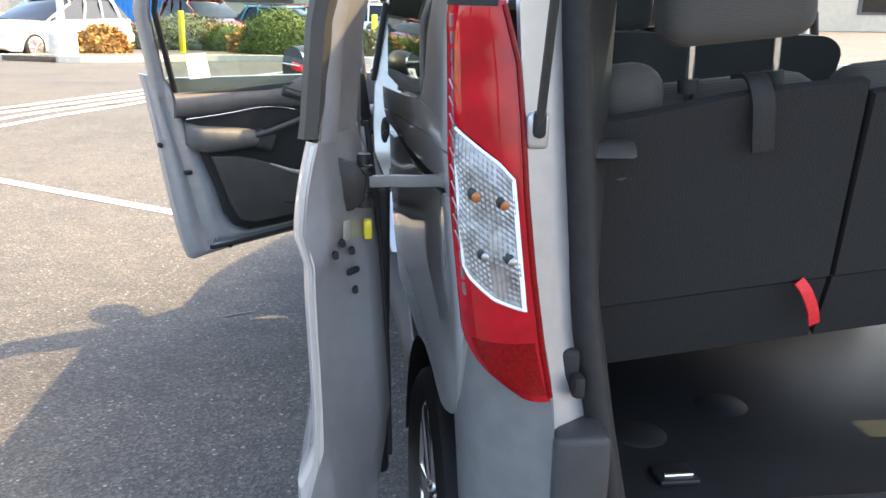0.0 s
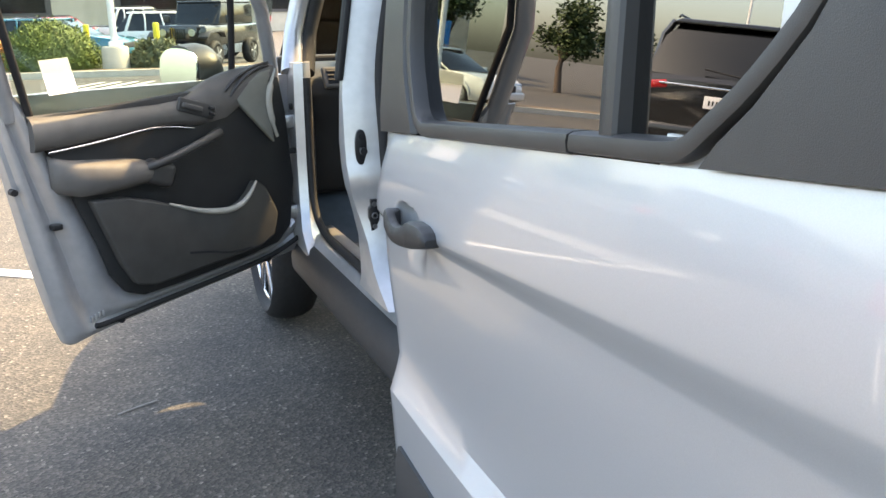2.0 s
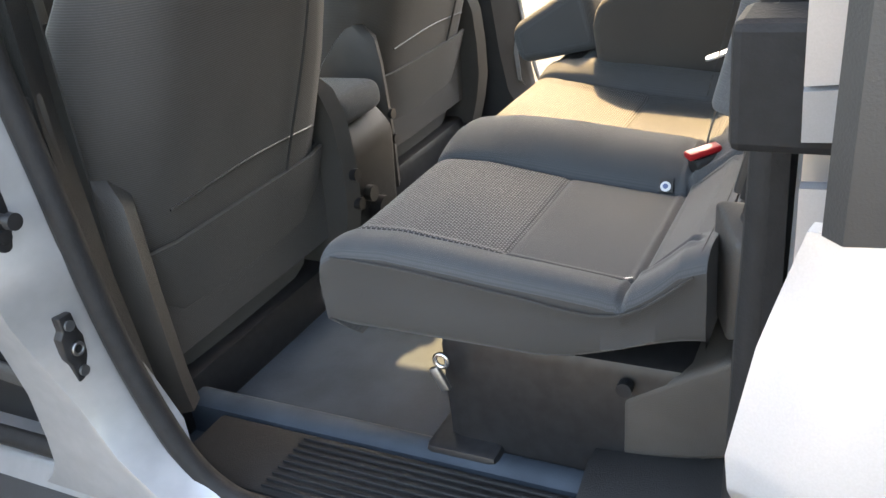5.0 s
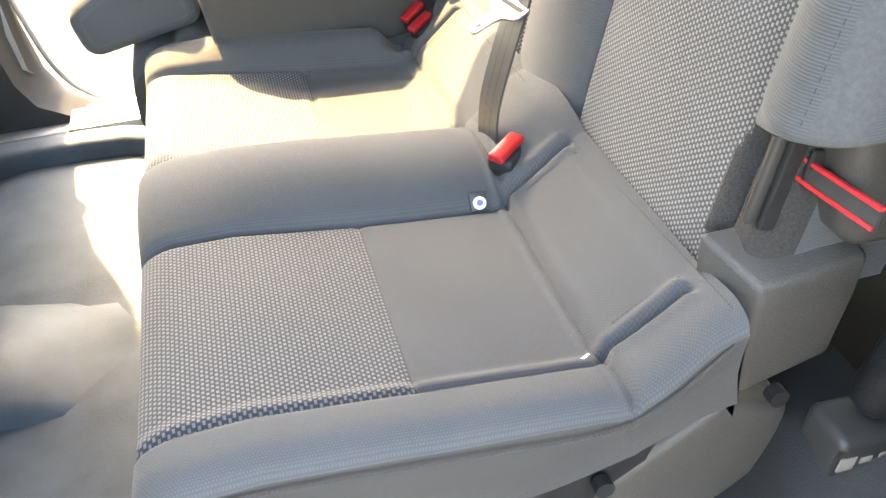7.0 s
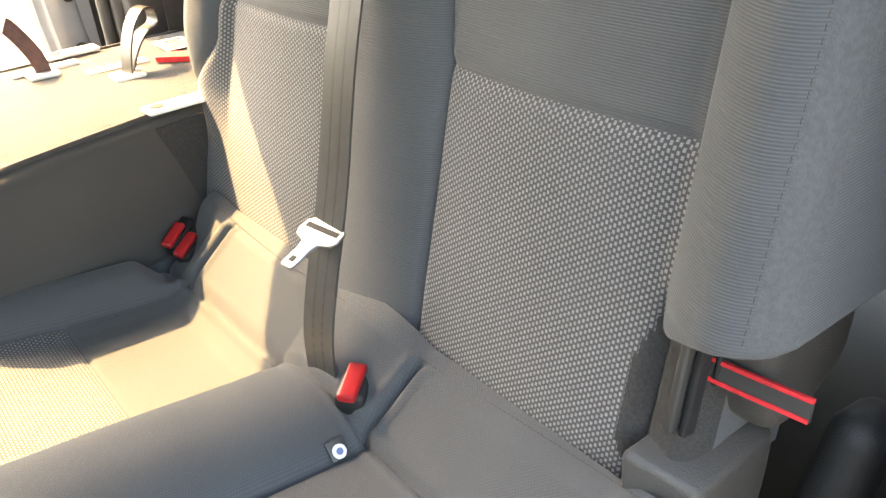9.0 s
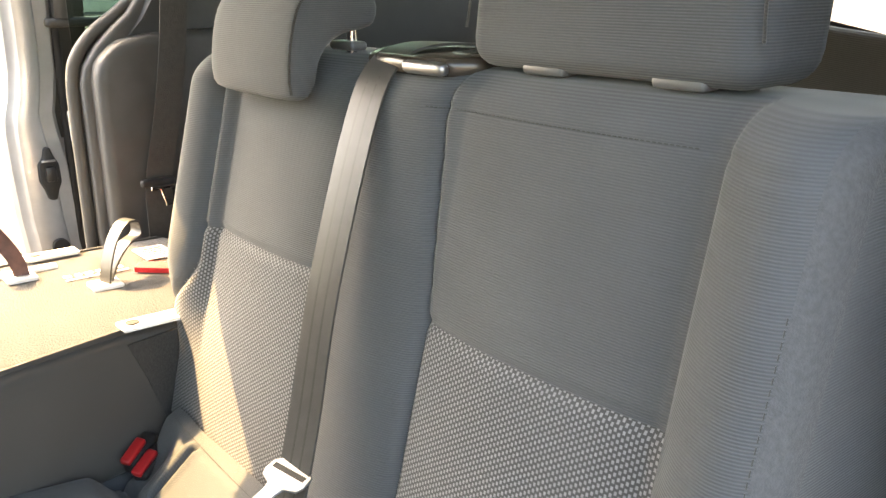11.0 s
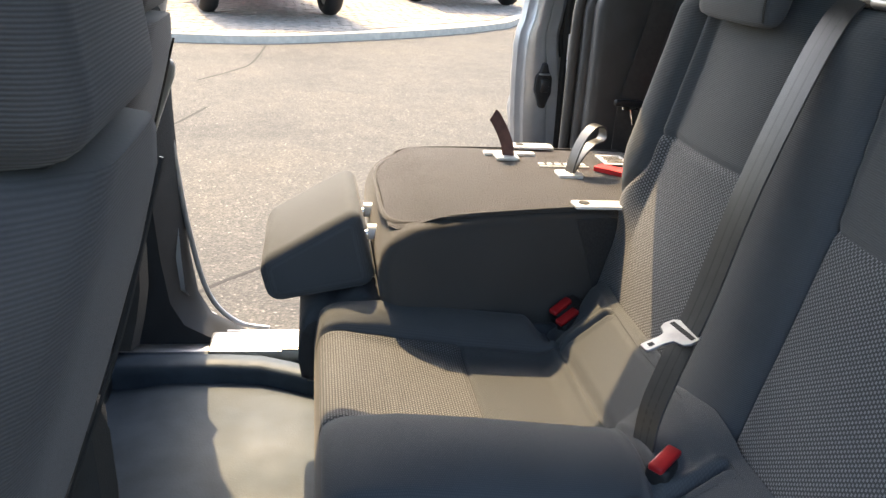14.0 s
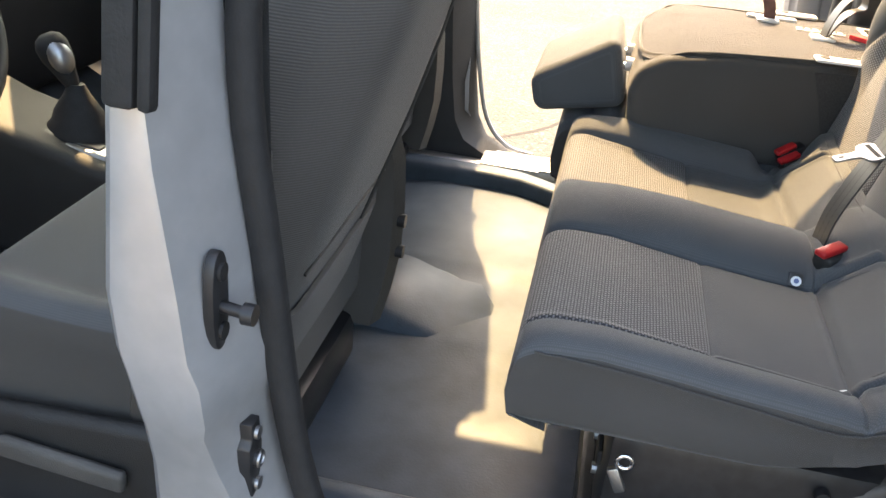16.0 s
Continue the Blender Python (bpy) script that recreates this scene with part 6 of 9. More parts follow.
part("button_mark", turned(disc((-0.0024, 0, 0), 0.0034, 0.002, "x", 12), (-0.2885, 1.971, 0.7905), 40), material("blue_print", (0.12, 0.16, 0.3), rough=0.5, vary=0.1), an)
part("seat_tag", rbox((-0.536, 1.960, 0.785), (0.006, 0.024, 0.003), 0.001, rot=(0, 0, 28)), WHITE_PLASTIC, bench, "small white seat tag")
for x0, x1 in ((-0.56, -0.30), (-0.16, 0.16)):
    part("seat_leg", rbox(((x0 + x1) / 2, 2.02, 0.595), (x1 - x0, 0.34, 0.20), 0.02), BLACK_METAL, bench, "black metal seat base", 40)
    part("seat_rail", rbox(((x0 + x1) / 2, 2.16, 0.515), (x1 - x0 + 0.06, 0.10, 0.05), 0.01), BLACK_METAL, bench, smooth=40)
for i in range(6):
    part("base_slot", rbox((-0.50 + i * 0.07, 2.192, 0.62), (0.045, 0.008, 0.02), 0.003), RUBBER, bench)
    part("base_bolt", disc((-0.48 + i * 0.07, 2.19, 0.57), 0.008, 0.012, "y", 10), STEEL, bench)
clip = part("floor_clip", merge(torus((-0.585, 2.17, 0.672), 0.009, 0.003, "x", 20, 8)), CHROME, bench, "bright floor latch loop", 60)
part("clip_tab", rbox((-0.585, 2.175, 0.645), (0.008, 0.014, 0.035), 0.003, rot=(-25, 0, 0)), STEEL, clip, smooth=40)


# seams raised as fine cord along the cushion and backrest
def seam(pts, parent, r=0.0016, mat=None):
    return part("seam", tube(curve_pts(pts, 6), r, 5), mat or CLOTH_SIDE_SHADED, parent, smooth=60)


seam([(-0.607, 1.87, 0.838), (-0.608, 1.95, 0.782), (-0.610, 2.07, 0.792), (-0.610, 2.2, 0.806), (-0.606, 2.29, 0.808)], bench)


def stitches(pts, parent, step=0.005, r_=0.0005):
    """A run of short dark thread stitches along a line."""
    P = curve_pts(pts, 8)
    bms, run = [], 0.0
    for a, b in zip(P[:-1], P[1:]):
        ln = (b - a).length
        while run < ln:
            p = a.lerp(b, run / ln)
            bms.append(tube([p, p + (b - a).normalized() * step * 0.62], r_, 4))
            run += step
        run -= ln
    return part("stitch_line", merge(*bms), INK, parent)


def top_line(pts):
    return [(x, y, cushion_top(x, y) + 0.0006) for x, y in pts]


stitches(top_line([(-0.59, 1.8655), (-0.434, 1.8665), (-0.30, 1.873), (-0.161, 1.878), (0.0, 1.876), (0.18, 1.872)]), bench)
stitches(top_line([(-0.297 - 0.019, 1.877), (-0.290 - 0.019, 1.90), (-0.284 - 0.019, 1.925)]), bench)
stitches(top_line([(-0.550 + 0.019, 1.877), (-0.543 + 0.019, 1.90), (-0.537 + 0.019, 1.925)]), bench)
stitches([(-0.616, back_y(z) + 0.0565, z) for z in (1.02, 1.07, 1.12, 1.17, 1.22)], bench, 0.007)
stitches([(x, back_y(1.292) + bench_shape(x, 1.292) + 0.0006, 1.292) for x in (-0.50, -0.42, -0.34, -0.25, -0.21)], bench)

# belts, tongues and buckles
RIB = material("dark_webbing_rib", (0.036, 0.035, 0.034), rough=0.34, vary=0.2, scale=200)
mb = thing("seat_belt", "grey webbing seat belt with a metal tongue hanging over the backrest", "seat belt")
bp = curve_pts([(-0.110, 1.62, 1.337), (-0.120, 1.69, 1.340), (-0.128, 1.738, 1.325), (-0.136, 1.775, 1.27), (-0.150, 1.832, 1.12), (-0.163, 1.868, 1.0), (-0.172, 1.888, 0.947), (-0.184, 1.910, 0.90), (-0.198, 1.930, 0.85), (-0.210, 1.938, 0.795)], 6)
part("webbing", strap(bp, 0.045, 0.0025, (1, 0.12, 0.0)), BELT, mb, "grey ribbed webbing", 60)
for o in (-0.007, 0.007):
    part("webbing_rib", strap([p + Vector((o, o * 0.12 + 0.0006, 0.0002)) for p in bp], 0.0048, 0.0014, (1, 0.12, 0)), RIB, mb, smooth=60)
ax_ = Vector((-0.97, -0.19, -0.03)).normalized()
bl_ = Vector((-0.18, 0.95, -0.32))
bl_ = (bl_ - ax_ * bl_.dot(ax_)).normalized()
no_ = ax_.cross(bl_).normalized()
plate_m = Matrix((ax_, no_, -bl_)).transposed().to_4x4()
plate_m.translation = (-0.176, 1.912, 0.941)


def on_plate(bm):
    bmesh.ops.transform(bm, matrix=plate_m, verts=bm.verts)
    return bm


tg = part("tongue", on_plate(prism([(-0.028, 0.012), (-0.024, 0.004), (-0.011, 0.0), (-0.0085, -0.008), (-0.0085, -0.031), (-0.006, -0.034), (0.006, -0.034), (0.0085, -0.031), (0.0085, -0.008), (0.011, 0.0), (0.024, 0.004), (0.028, 0.012), (0.027, 0.024), (0.020, 0.030), (-0.020, 0.030), (-0.027, 0.024)], "y", -0.0018, 0.0018, 0.0008, 1)), STEEL, mb, "bright metal belt tongue", 40)
part("tongue_slot", on_plate(rbox((0, 0, 0.019), (0.046, 0.0042, 0.007), 0.001)), RUBBER, tg)
part("blade_hole", on_plate(rbox((0, 0, -0.023), (0.008, 0.0042, 0.008), 0.001)), RUBBER, tg)
for up, lo in (((-0.240, 1.912, 0.833), (-0.272, 1.949, 0.827)), ((0.220, 1.906, 0.819), (0.199, 1.940, 0.803)), ((0.194, 1.901, 0.811), (0.175, 1.935, 0.796))):
    far = up[0] > 0
    bk = thing("belt_buckle", "black belt buckle with a long red release button", "buckle", "rear belt buckles")
    ax = (Vector(lo) - Vector(up)).normalized()
    side = ax.cross(Vector((-0.35, 0.25, 1.0))).normalized()
    m4 = Matrix((ax, side, ax.cross(side))).transposed().to_4x4()
    if m4[2][2] < 0:
        m4 = Matrix((ax, -side, ax.cross(-side))).transposed().to_4x4()
    m4.translation = (Vector(up) + Vector(lo)) / 2
    for nm, cc, ss, rr_, mm in (("housing", (-0.012, 0, -0.018), (0.056, 0.024 if far else 0.030, 0.026), 0.006, CABIN_PLASTIC), ("stalk", (-0.03, 0, -0.04), (0.03, 0.022, 0.05), 0.006, CABIN_PLASTIC), ("release_button", (0.0, 0, 0.0), (0.041, 0.0150, 0.009) if far else (0.047, 0.018, 0.009), 0.003, RED_PLASTIC)):
        bm = rbox(cc, ss, rr_, 3)
        bmesh.ops.transform(bm, matrix=m4, verts=bm.verts)
        part(nm, bm, mm, bk, "red release button" if nm == "release_button" else "", 50)

# right seat folded flat: its cushion, carpeted back, headrest
fs = thing("folded_seat", "single rear seat folded flat with a brown-grey carpeted back", "car seat")


def fold_cushion_top(x, y):
    z = 0.800 - 0.03 * smooth_step(2.30, 2.0, y)
    z -= 0.012 * math.exp(-((y - 2.275) / 0.012) ** 2)
    z += 0.02 * math.exp(-((y - 2.24) / 0.03) ** 2)
    return z


part("cushion", height_pad(0.225, 0.655, 1.80, 2.335, fold_cushion_top, lambda x, y: 0.66, 40, 60, None, lambda x, y: 0), (CLOTH_FLAT, STITCH, CLOTH_SIDE_SHADED), fs, "dark grey cloth cushion", 70)
fp = [(1.68, 0.952), (1.80, 0.960), (2.05, 0.962), (2.165, 0.952), (2.208, 0.925), (2.222, 0.885), (2.21, 0.80), (2.19, 0.765), (1.84, 0.765), (1.70, 0.82)]
def slant(bm, bend=True):
    """Near flank runs outwards to the rear, front corners rounded in plan."""
    for v in bm.verts:
        k = max(0.0, 1 - (v.co.x - 0.205) / 0.46)
        v.co.x += k * 0.227 * (2.03 - v.co.y)
        if bend and v.co.y > 2.13:
            e = 0.5 * ((v.co.y - 2.13) / 0.09) ** 2 * 0.06
            v.co.x += e * (1 if v.co.x < 0.30 else (-1 if v.co.x > 0.58 else 0))
    return bm


fp = [(1.78, 0.957)] + fp[1:-1] + [(1.80, 0.80)]
# the flank's shade is in its darker cloth colour
part("folded_back", slant(prism(fp, "x", 0.205, 0.665, 0.028, 5)), CLOTH_SIDE_SHADED, fs, "dark grey cloth side of the folded back, shade in its colour", 50)
carp = []
nx, ny = 30, 40
for j in range(ny + 1):
    y = 1.69 + (2.205 - 1.69) * j / ny
    row = []
    for i in range(nx + 1):
        u = i / nx
        k = max(0.0, (y - 2.12) / 0.085)
        inset = 0.055 * (1 - math.sqrt(max(0.0, 1 - min(1.0, k) ** 2)))
        x = 0.222 + inset + (0.43 - 2 * inset) * u
        z = 0.9665 + 0.004 * math.sin(math.pi * u) - 0.030 * smooth_step(2.12, 2.215, y) - 0.004 * abs(2 * u - 1) ** 6 + 0.0015 * noise.noise((x * 14, y * 14, 0))
        row.append((x, y, z))
    carp.append(row)
part("carpet_back", slant(sheet(carp, 0.012), False), CARPET, fs, "brown-grey carpet on the seat's back", 60)
part("carpet_welt", slant(tube(curve_pts([(0.224, 1.70, 0.962), (0.222, 1.9, 0.964), (0.224, 2.10, 0.961), (0.250, 2.17, 0.944), (0.31, 2.205, 0.936), (0.43, 2.210, 0.936), (0.55, 2.205, 0.936), (0.62, 2.17, 0.944), (0.650, 2.10, 0.96), (0.652, 1.70, 0.962)], 5), 0.0045, 6), False), CLOTH_SIDE_SHADED, fs, smooth=60)
fh = rbox((0, 0, 0), (0.28, 0.175, 0.105), 0.024, 5)
for v in fh.verts:
    v.co.z += (-0.30 if v.co.z > 0 else 0.05) * v.co.y
bmesh.ops.transform(fh, matrix=pose(0.385, 2.315, 0.862, -14, 0, 0), verts=fh.verts)
part("headrest", fh, CLOTH_FLAT, fs, "dark grey folded headrest", 50)
for x in (0.33, 0.45):
    part("headrest_post", tube([(x, 2.20, 0.895), (x, 2.26, 0.885)], 0.006, 10), CHROME, fs, smooth=60)
    part("post_collar", disc((x, 2.222, 0.893), 0.013, 0.016, "y", 16), WHITE_PLASTIC, fs, smooth=40)
part("side_cover", loft([[(x + 0.227 * (2.03 - y), y, z) for y, z in ((1.906, 0.950), (1.80, 0.950), (1.80, 0.80), (1.850, 0.79), (1.884, 0.896))] for x in (0.2035, 0.215)]), FELT, fs, "dark hinge cover on the flank", 30)
for x, y, w in ((0.244, 1.868, 0.036), (0.640, 1.885, 0.036)):
    pl_ = part("latch_plate", rbox((x, y, 0.972), (w, 0.085, 0.006), 0.003), WHITE_PLASTIC, fs, "pale latch plate with a hole", 40)
    part("plate_hole", disc((x, y + 0.025, 0.9745), 0.009, 0.004, "z", 16), RUBBER, pl_)
for c, w in (((0.543, 1.957, 0.973), 0.045), ((0.427, 1.867, 0.973), 0.045)):
    part("strap_bezel", rbox(c, (0.040, w, 0.007), 0.003), WHITE_PLASTIC, fs, "white strap bezel", 40)
part("bezel_plate", rbox((0.575, 1.945, 0.972), (0.02, 0.10, 0.006), 0.002), WHITE_PLASTIC, fs)
part("pull_strap", strap(curve_pts([(0.543, 1.953, 0.965), (0.545, 1.957, 0.995), (0.549, 1.968, 1.022), (0.554, 1.982, 1.046), (0.556, 1.986, 1.050)], 4), 0.023, 0.006, (0.2, 1, -0.5)), material("dark_red_webbing", (0.10, 0.045, 0.04), rough=0.6, vary=0.3, scale=100, bump=0.3, bump_scale=500), fs, "dark red pull strap", 60)
part("loop_strap", strap(curve_pts([(0.425, 1.868, 0.965), (0.428, 1.862, 1.0), (0.440, 1.845, 1.035), (0.455, 1.822, 1.055), (0.470, 1.800, 1.05), (0.468, 1.800, 1.03), (0.452, 1.825, 1.022), (0.440, 1.848, 1.0), (0.432, 1.866, 0.965)], 4), 0.024, 0.003, (1, 0.3, 0)), BELT, fs, "grey pull loop", 60)
part("red_lever", strap([(0.47, 1.80, 0.976), (0.435, 1.765, 0.976), (0.40, 1.73, 0.976)], 0.032, 0.008, (0.7, -0.7, 0)), RED_CLOTH, fs, "red release lever", 40)
lab = part("seat_label", rbox((0.535, 1.75, 0.974), (0.07, 0.05, 0.002), 0.0), PAPER, fs, "white printed label")
for i in range(5):
    part("print_bar", rbox((0.512 + i * 0.011, 1.75, 0.9755), (0.005, 0.038 - 0.006 * (i % 2), 0.0015)), INK, lab)
for i in range(6):
    part("print_mark", rbox((0.50, 1.90 - i * 0.016, 0.9725), (0.012, 0.009 if i % 2 else 0.011, 0.002)), WHITE_PLASTIC, fs)
part("print_line", rbox((0.482, 1.86, 0.9725), (0.005, 0.095, 0.002)), WHITE_PLASTIC, fs)
part("seat_base", rbox((0.44, 2.02, 0.58), (0.34, 0.34, 0.19), 0.02), BLACK_METAL, fs, smooth=40)

# belt of the right seat on its pillar
rb = thing("seat_belt", "dark seat belt hanging on the pillar trim beside the open door", "seat belt")
part("webbing", strap(curve_pts([(0.655, 1.605, 1.58), (0.668, 1.616, 1.445), (0.670, 1.629, 1.31), (0.670, 1.652, 1.18), (0.670, 1.680, 1.06), (0.662, 1.686, 0.98), (0.655, 1.69, 0.80)], 5), 0.046, 0.003, (0.12, 1, 0)), DARK_BELT, rb, "dark brown-grey webbing", 60)
part("tongue", rbox((0.662, 1.685, 1.062), (0.014, 0.062, 0.014), 0.005, 3), BLACK_METAL, rb, "black tongue grip", 40)
part("tongue_blade", rbox((0.652, 1.672, 1.038), (0.003, 0.020, 0.036), 0.002, rot=(-14, 0, 0)), CHROME, rb)
part("tongue_shoulder", rbox((0.652, 1.678, 1.053), (0.003, 0.048, 0.008), 0.002), CHROME, rb)

# wheel-arch cover and sill trim beside the bench
part("arch_cover", prism([(1.960, 0.560), (1.9575, 0.6465), (1.8995, 0.684), (1.8405, 0.722), (1.769, 0.7005), (1.776, 0.645), (1.795, 0.615), (1.824, 0.591), (1.88, 0.575)], "x", -0.562, -0.43, 0.010, 4), WARM_PLASTIC, van, "warm grey moulded arch panel", 40)
part("arch_cover_base", loft([[(x, y, z) for y, z in ((2.00, 0.49), (1.99, 0.575 - k), (1.86, 0.588 - k), (1.80, 0.625 - k), (1.775, 0.69 - k), (1.70, 0.72 - k), (1.68, 0.49))] for x, k in ((-0.700, 0.05), (-0.640, 0.022), (-0.590, 0.004), (-0.555, 0.010), (-0.44, 0.010))]), CABIN_PLASTIC, van, "black arch cover", 50)
for y, z in ((1.950, 0.668), (1.795, 0.728)):
    part("push_pin", disc((-0.570, y, z), 0.009, 0.012, "x", 16), RUBBER, van, smooth=40)
lt = part("anchor_box", rbox((-0.598, 1.728, 0.655), (0.052, 0.092, 0.125), 0.010, 3, rot=(4, -6, 0)), BLACK_TRIM, van, "black belt anchor cover with a printed label", 40)
part("anchor_label", rbox((-0.6255, 1.730, 0.690), (0.003, 0.082, 0.032), 0.0, rot=(4, -6, 0)), INK, lt)
for i in range(4):
    part("print_bar", rbox((-0.6275, 1.760 - i * 0.018, 0.692), (0.003, 0.011 if i else 0.015, 0.007 if i else 0.016), 0.0, rot=(4, -6, 0)), LIGHT_TRIM, lt)
part("label_foot", merge(*[rbox((-0.6265, 1.760 - i * 0.0085, 0.645), (0.004, 0.004, 0.030), 0.001, rot=(4, -6, 0)) for i in range(8)]), RUBBER, lt, smooth=40)
part("anchor_shroud", rbox((-0.612, 1.700, 0.800), (0.045, 0.070, 0.170), 0.022, 5, rot=(10, -8, 0)), CABIN_PLASTIC, van, "black belt shroud", 50)



# front seats
def front_seat(name, x0, dy, label):
    fs_ = thing(name, label, "car seat", "front seats")

    def ry(z):
        return lerp_table(z, [(0.50, 2.660), (0.62, 2.625), (0.80, 2.565), (1.0, 2.498), (1.15, 2.455), (1.24, 2.445)]) + dy
    rings = []
    for z, w, t in ((0.50, 0.20, 0.10), (0.56, 0.225, 0.14), (0.66, 0.245, 0.16), (0.80, 0.252, 0.17), (0.95, 0.250, 0.165), (1.08, 0.235, 0.15), (1.16, 0.205, 0.13), (1.20, 0.165, 0.11), (1.215, 0.12, 0.08)):
        ring = []
        for k in range(28):
            a = 2 * math.pi * k / 28
            c, s = math.cos(a), math.sin(a)
            px = math.copysign(abs(c) ** 0.55, c) * w
            py = math.copysign(abs(s) ** (0.7 if s > 0 else 0.45), s)
            bol = 0.035 * smooth_step(0.6, 1.0, abs(px) / w) if py > 0 else -0.030 * smooth_step(0.70, 1.0, abs(px) / w)
            ring.append((x0 + px, ry(z) + t / 2 + py * t / 2 + (bol if py > 0 else -bol), z))
        rings.append(ring)
    part("backrest", loft(rings), CLOTH_DARK, fs_, "dark grey cloth backrest", 60)
    seam([(x0 + 0.12, ry(1.17) - 0.001, 1.17), (x0 + 0.115, ry(1.0) - 0.003, 1.0), (x0 + 0.10, ry(0.8) - 0.003, 0.80), (x0 + 0.085, ry(0.6) - 0.003, 0.60)], fs_, 0.0022, BLACK_TRIM)
    seam([(x0 - 0.17, ry(0.83) + 0.002, 0.83), (x0, ry(0.84) - 0.001, 0.84), (x0 + 0.17, ry(0.83) + 0.002, 0.83)], fs_, 0.002, BLACK_TRIM)
    # loose lower flap of the cover, and the recliner shields
    rows = []
    for z, o, w in ((0.50, 0.014, 0.17), (0.56, 0.010, 0.185), (0.64, 0.007, 0.20), (0.72, 0.004, 0.212), (0.78, 0.001, 0.216)):
        rows.append([(x0 + u * w, ry(z) - o * (1 - 0.5 * u * u) + 0.012 * smooth_step(0.75, 1.0, abs(u)), z) for u in (-1, -0.9, -0.75, -0.4, 0, 0.4, 0.75, 0.9, 1)])
    part("cover_flap", sheet(rows, 0.006), CLOTH_DARK, fs_, "loose lower flap of the seat cover", 60)
    for sx in (-1, 1):
        sh = []
        for z, y0, y1, o in ((0.54, 2.560, 2.72, 0.235), (0.60, 2.548, 2.74, 0.252), (0.66, 2.540, 2.75, 0.262), (0.74, 2.540, 2.74, 0.266), (0.82, 2.544, 2.70, 0.264), (0.87, 2.556, 2.66, 0.256), (0.90, 2.585, 2.63, 0.246)):
            sh.append([(x0 + sx * (o - 0.04), y0 + 0.012 + dy, z), (x0 + sx * (o - 0.012), y0 + dy, z), (x0 + sx * o, y0 + 0.015 + dy, z), (x0 + sx * o, y1 - 0.02 + dy, z), (x0 + sx * (o - 0.03), y1 + dy, z)])
        part("recliner_shield", loft(sh), WARM_PLASTIC, fs_, "dark plastic recliner cover", 50)
        for z in (0.715, 0.66) if sx * x0 < 0 else ():
            part("cover_screw", disc((x0 + sx * 0.245, 2.541 + dy, z), 0.011, 0.012, "y", 16), BLACK_METAL, fs_, smooth=40)
    h = rbox((0, 0, 0), (0.275, 0.10, 0.19), 0.036, 5)
    bmesh.ops.transform(h, matrix=pose(x0, ry(1.2) + 0.06, 1.312, -8, 0, 0), verts=h.verts)
    part("headrest", h, CLOTH_DARK, fs_, "dark grey cloth headrest", 50)
    for dx in (-0.07, 0.07):
        part("headrest_post", tube([(x0 + dx, ry(1.2) + 0.055, 1.20), (x0 + dx, ry(1.2) + 0.055, 1.30)], 0.006, 8), BLACK_METAL, fs_, smooth=60)
        part("post_collar", rbox((x0 + dx, ry(1.2) + 0.05, 1.222), (0.05, 0.035, 0.018), 0.006), BLACK_TRIM, fs_, smooth=40)

    def ct(x, y):
        d = abs(x - x0)
        return 0.735 + 0.045 * smooth_step(0.14, 0.24, d) + 0.03 * smooth_step(2.75, 3.2, y - dy)
    part("cushion", height_pad(x0 - 0.255, x0 + 0.255, 2.60 + dy, 3.0 + dy, ct, lambda x, y: 0.60, 40, 40, None, lambda x, y: 0), (CLOTH_FLAT, CLOTH_FLAT, CLOTH_SIDE_SHADED), fs_, "dark grey cloth cushion", 70)
    sdx = math.copysign(0.262, x0)
    part("side_valance", prism([(2.62 + dy, 0.50), (2.62 + dy, 0.63), (2.70 + dy, 0.66), (2.92 + dy, 0.65), (2.97 + dy, 0.60), (2.95 + dy, 0.50)], "x", x0 + sdx, x0 + sdx * 1.10, 0.012, 3), CABIN_PLASTIC, fs_, "black plastic seat valance", 40)
    part("adjust_lever", rbox((x0 + sdx * 1.14, 2.80 + dy, 0.60), (0.016, 0.16, 0.03), 0.008, 3, rot=(6, 0, 0)), GREY_PLASTIC, fs_, smooth=40)
    part("seat_rail", rbox((x0, 2.80 + dy, 0.51), (0.44, 0.40, 0.09), 0.015), BLACK_METAL, fs_, smooth=40)
    part("recline_knob", disc((x0 - sdx * 1.02, 2.66 + dy, 0.66), 0.022, 0.03, "x", 20), BLACK_TRIM, fs_, smooth=40)
    return fs_


front_seat("driver_seat", -0.405, 0.0, "dark grey cloth driver seat seen from behind")
front_seat("passenger_seat", 0.405, 0.105, "dark grey cloth front passenger seat")

handle = thing("fold_handle", "small bright fold handle on the passenger seat's shoulder", "handle")
part("loop", tube(curve_pts([(0.600, 2.626, 1.156), (0.602, 2.611, 1.150), (0.602, 2.606, 1.138), (0.602, 2.611, 1.112), (0.600, 2.628, 1.086)], 4), 0.0045, 8), STEEL, handle, smooth=60)
part("recess", rbox((0.606, 2.628, 1.124), (0.012, 0.036, 0.052), 0.006, 3, rot=(12, 0, 0)), RUBBER, handle, smooth=40)

# console between the front seats, dash, wheel, lever
con = part("centre_console", prism([(2.62, 0.47), (2.60, 0.72), (2.64, 0.77), (2.90, 0.78), (2.96, 0.70), (3.10, 0.68), (3.35, 0.74), (3.50, 0.80), (3.60, 0.47)], "x", -0.10, 0.10, 0.025, 3), CABIN_PLASTIC, van, "black centre console with an armrest", 40)
part("console_armrest", rbox((0, 2.755, 0.79), (0.16, 0.30, 0.06), 0.025, 4), CLOTH_FLAT, con, smooth=50)
part("cup_socket", disc((-0.03, 2.602, 0.62), 0.016, 0.02, "y", 18), BLACK_TRIM, con, smooth=40)
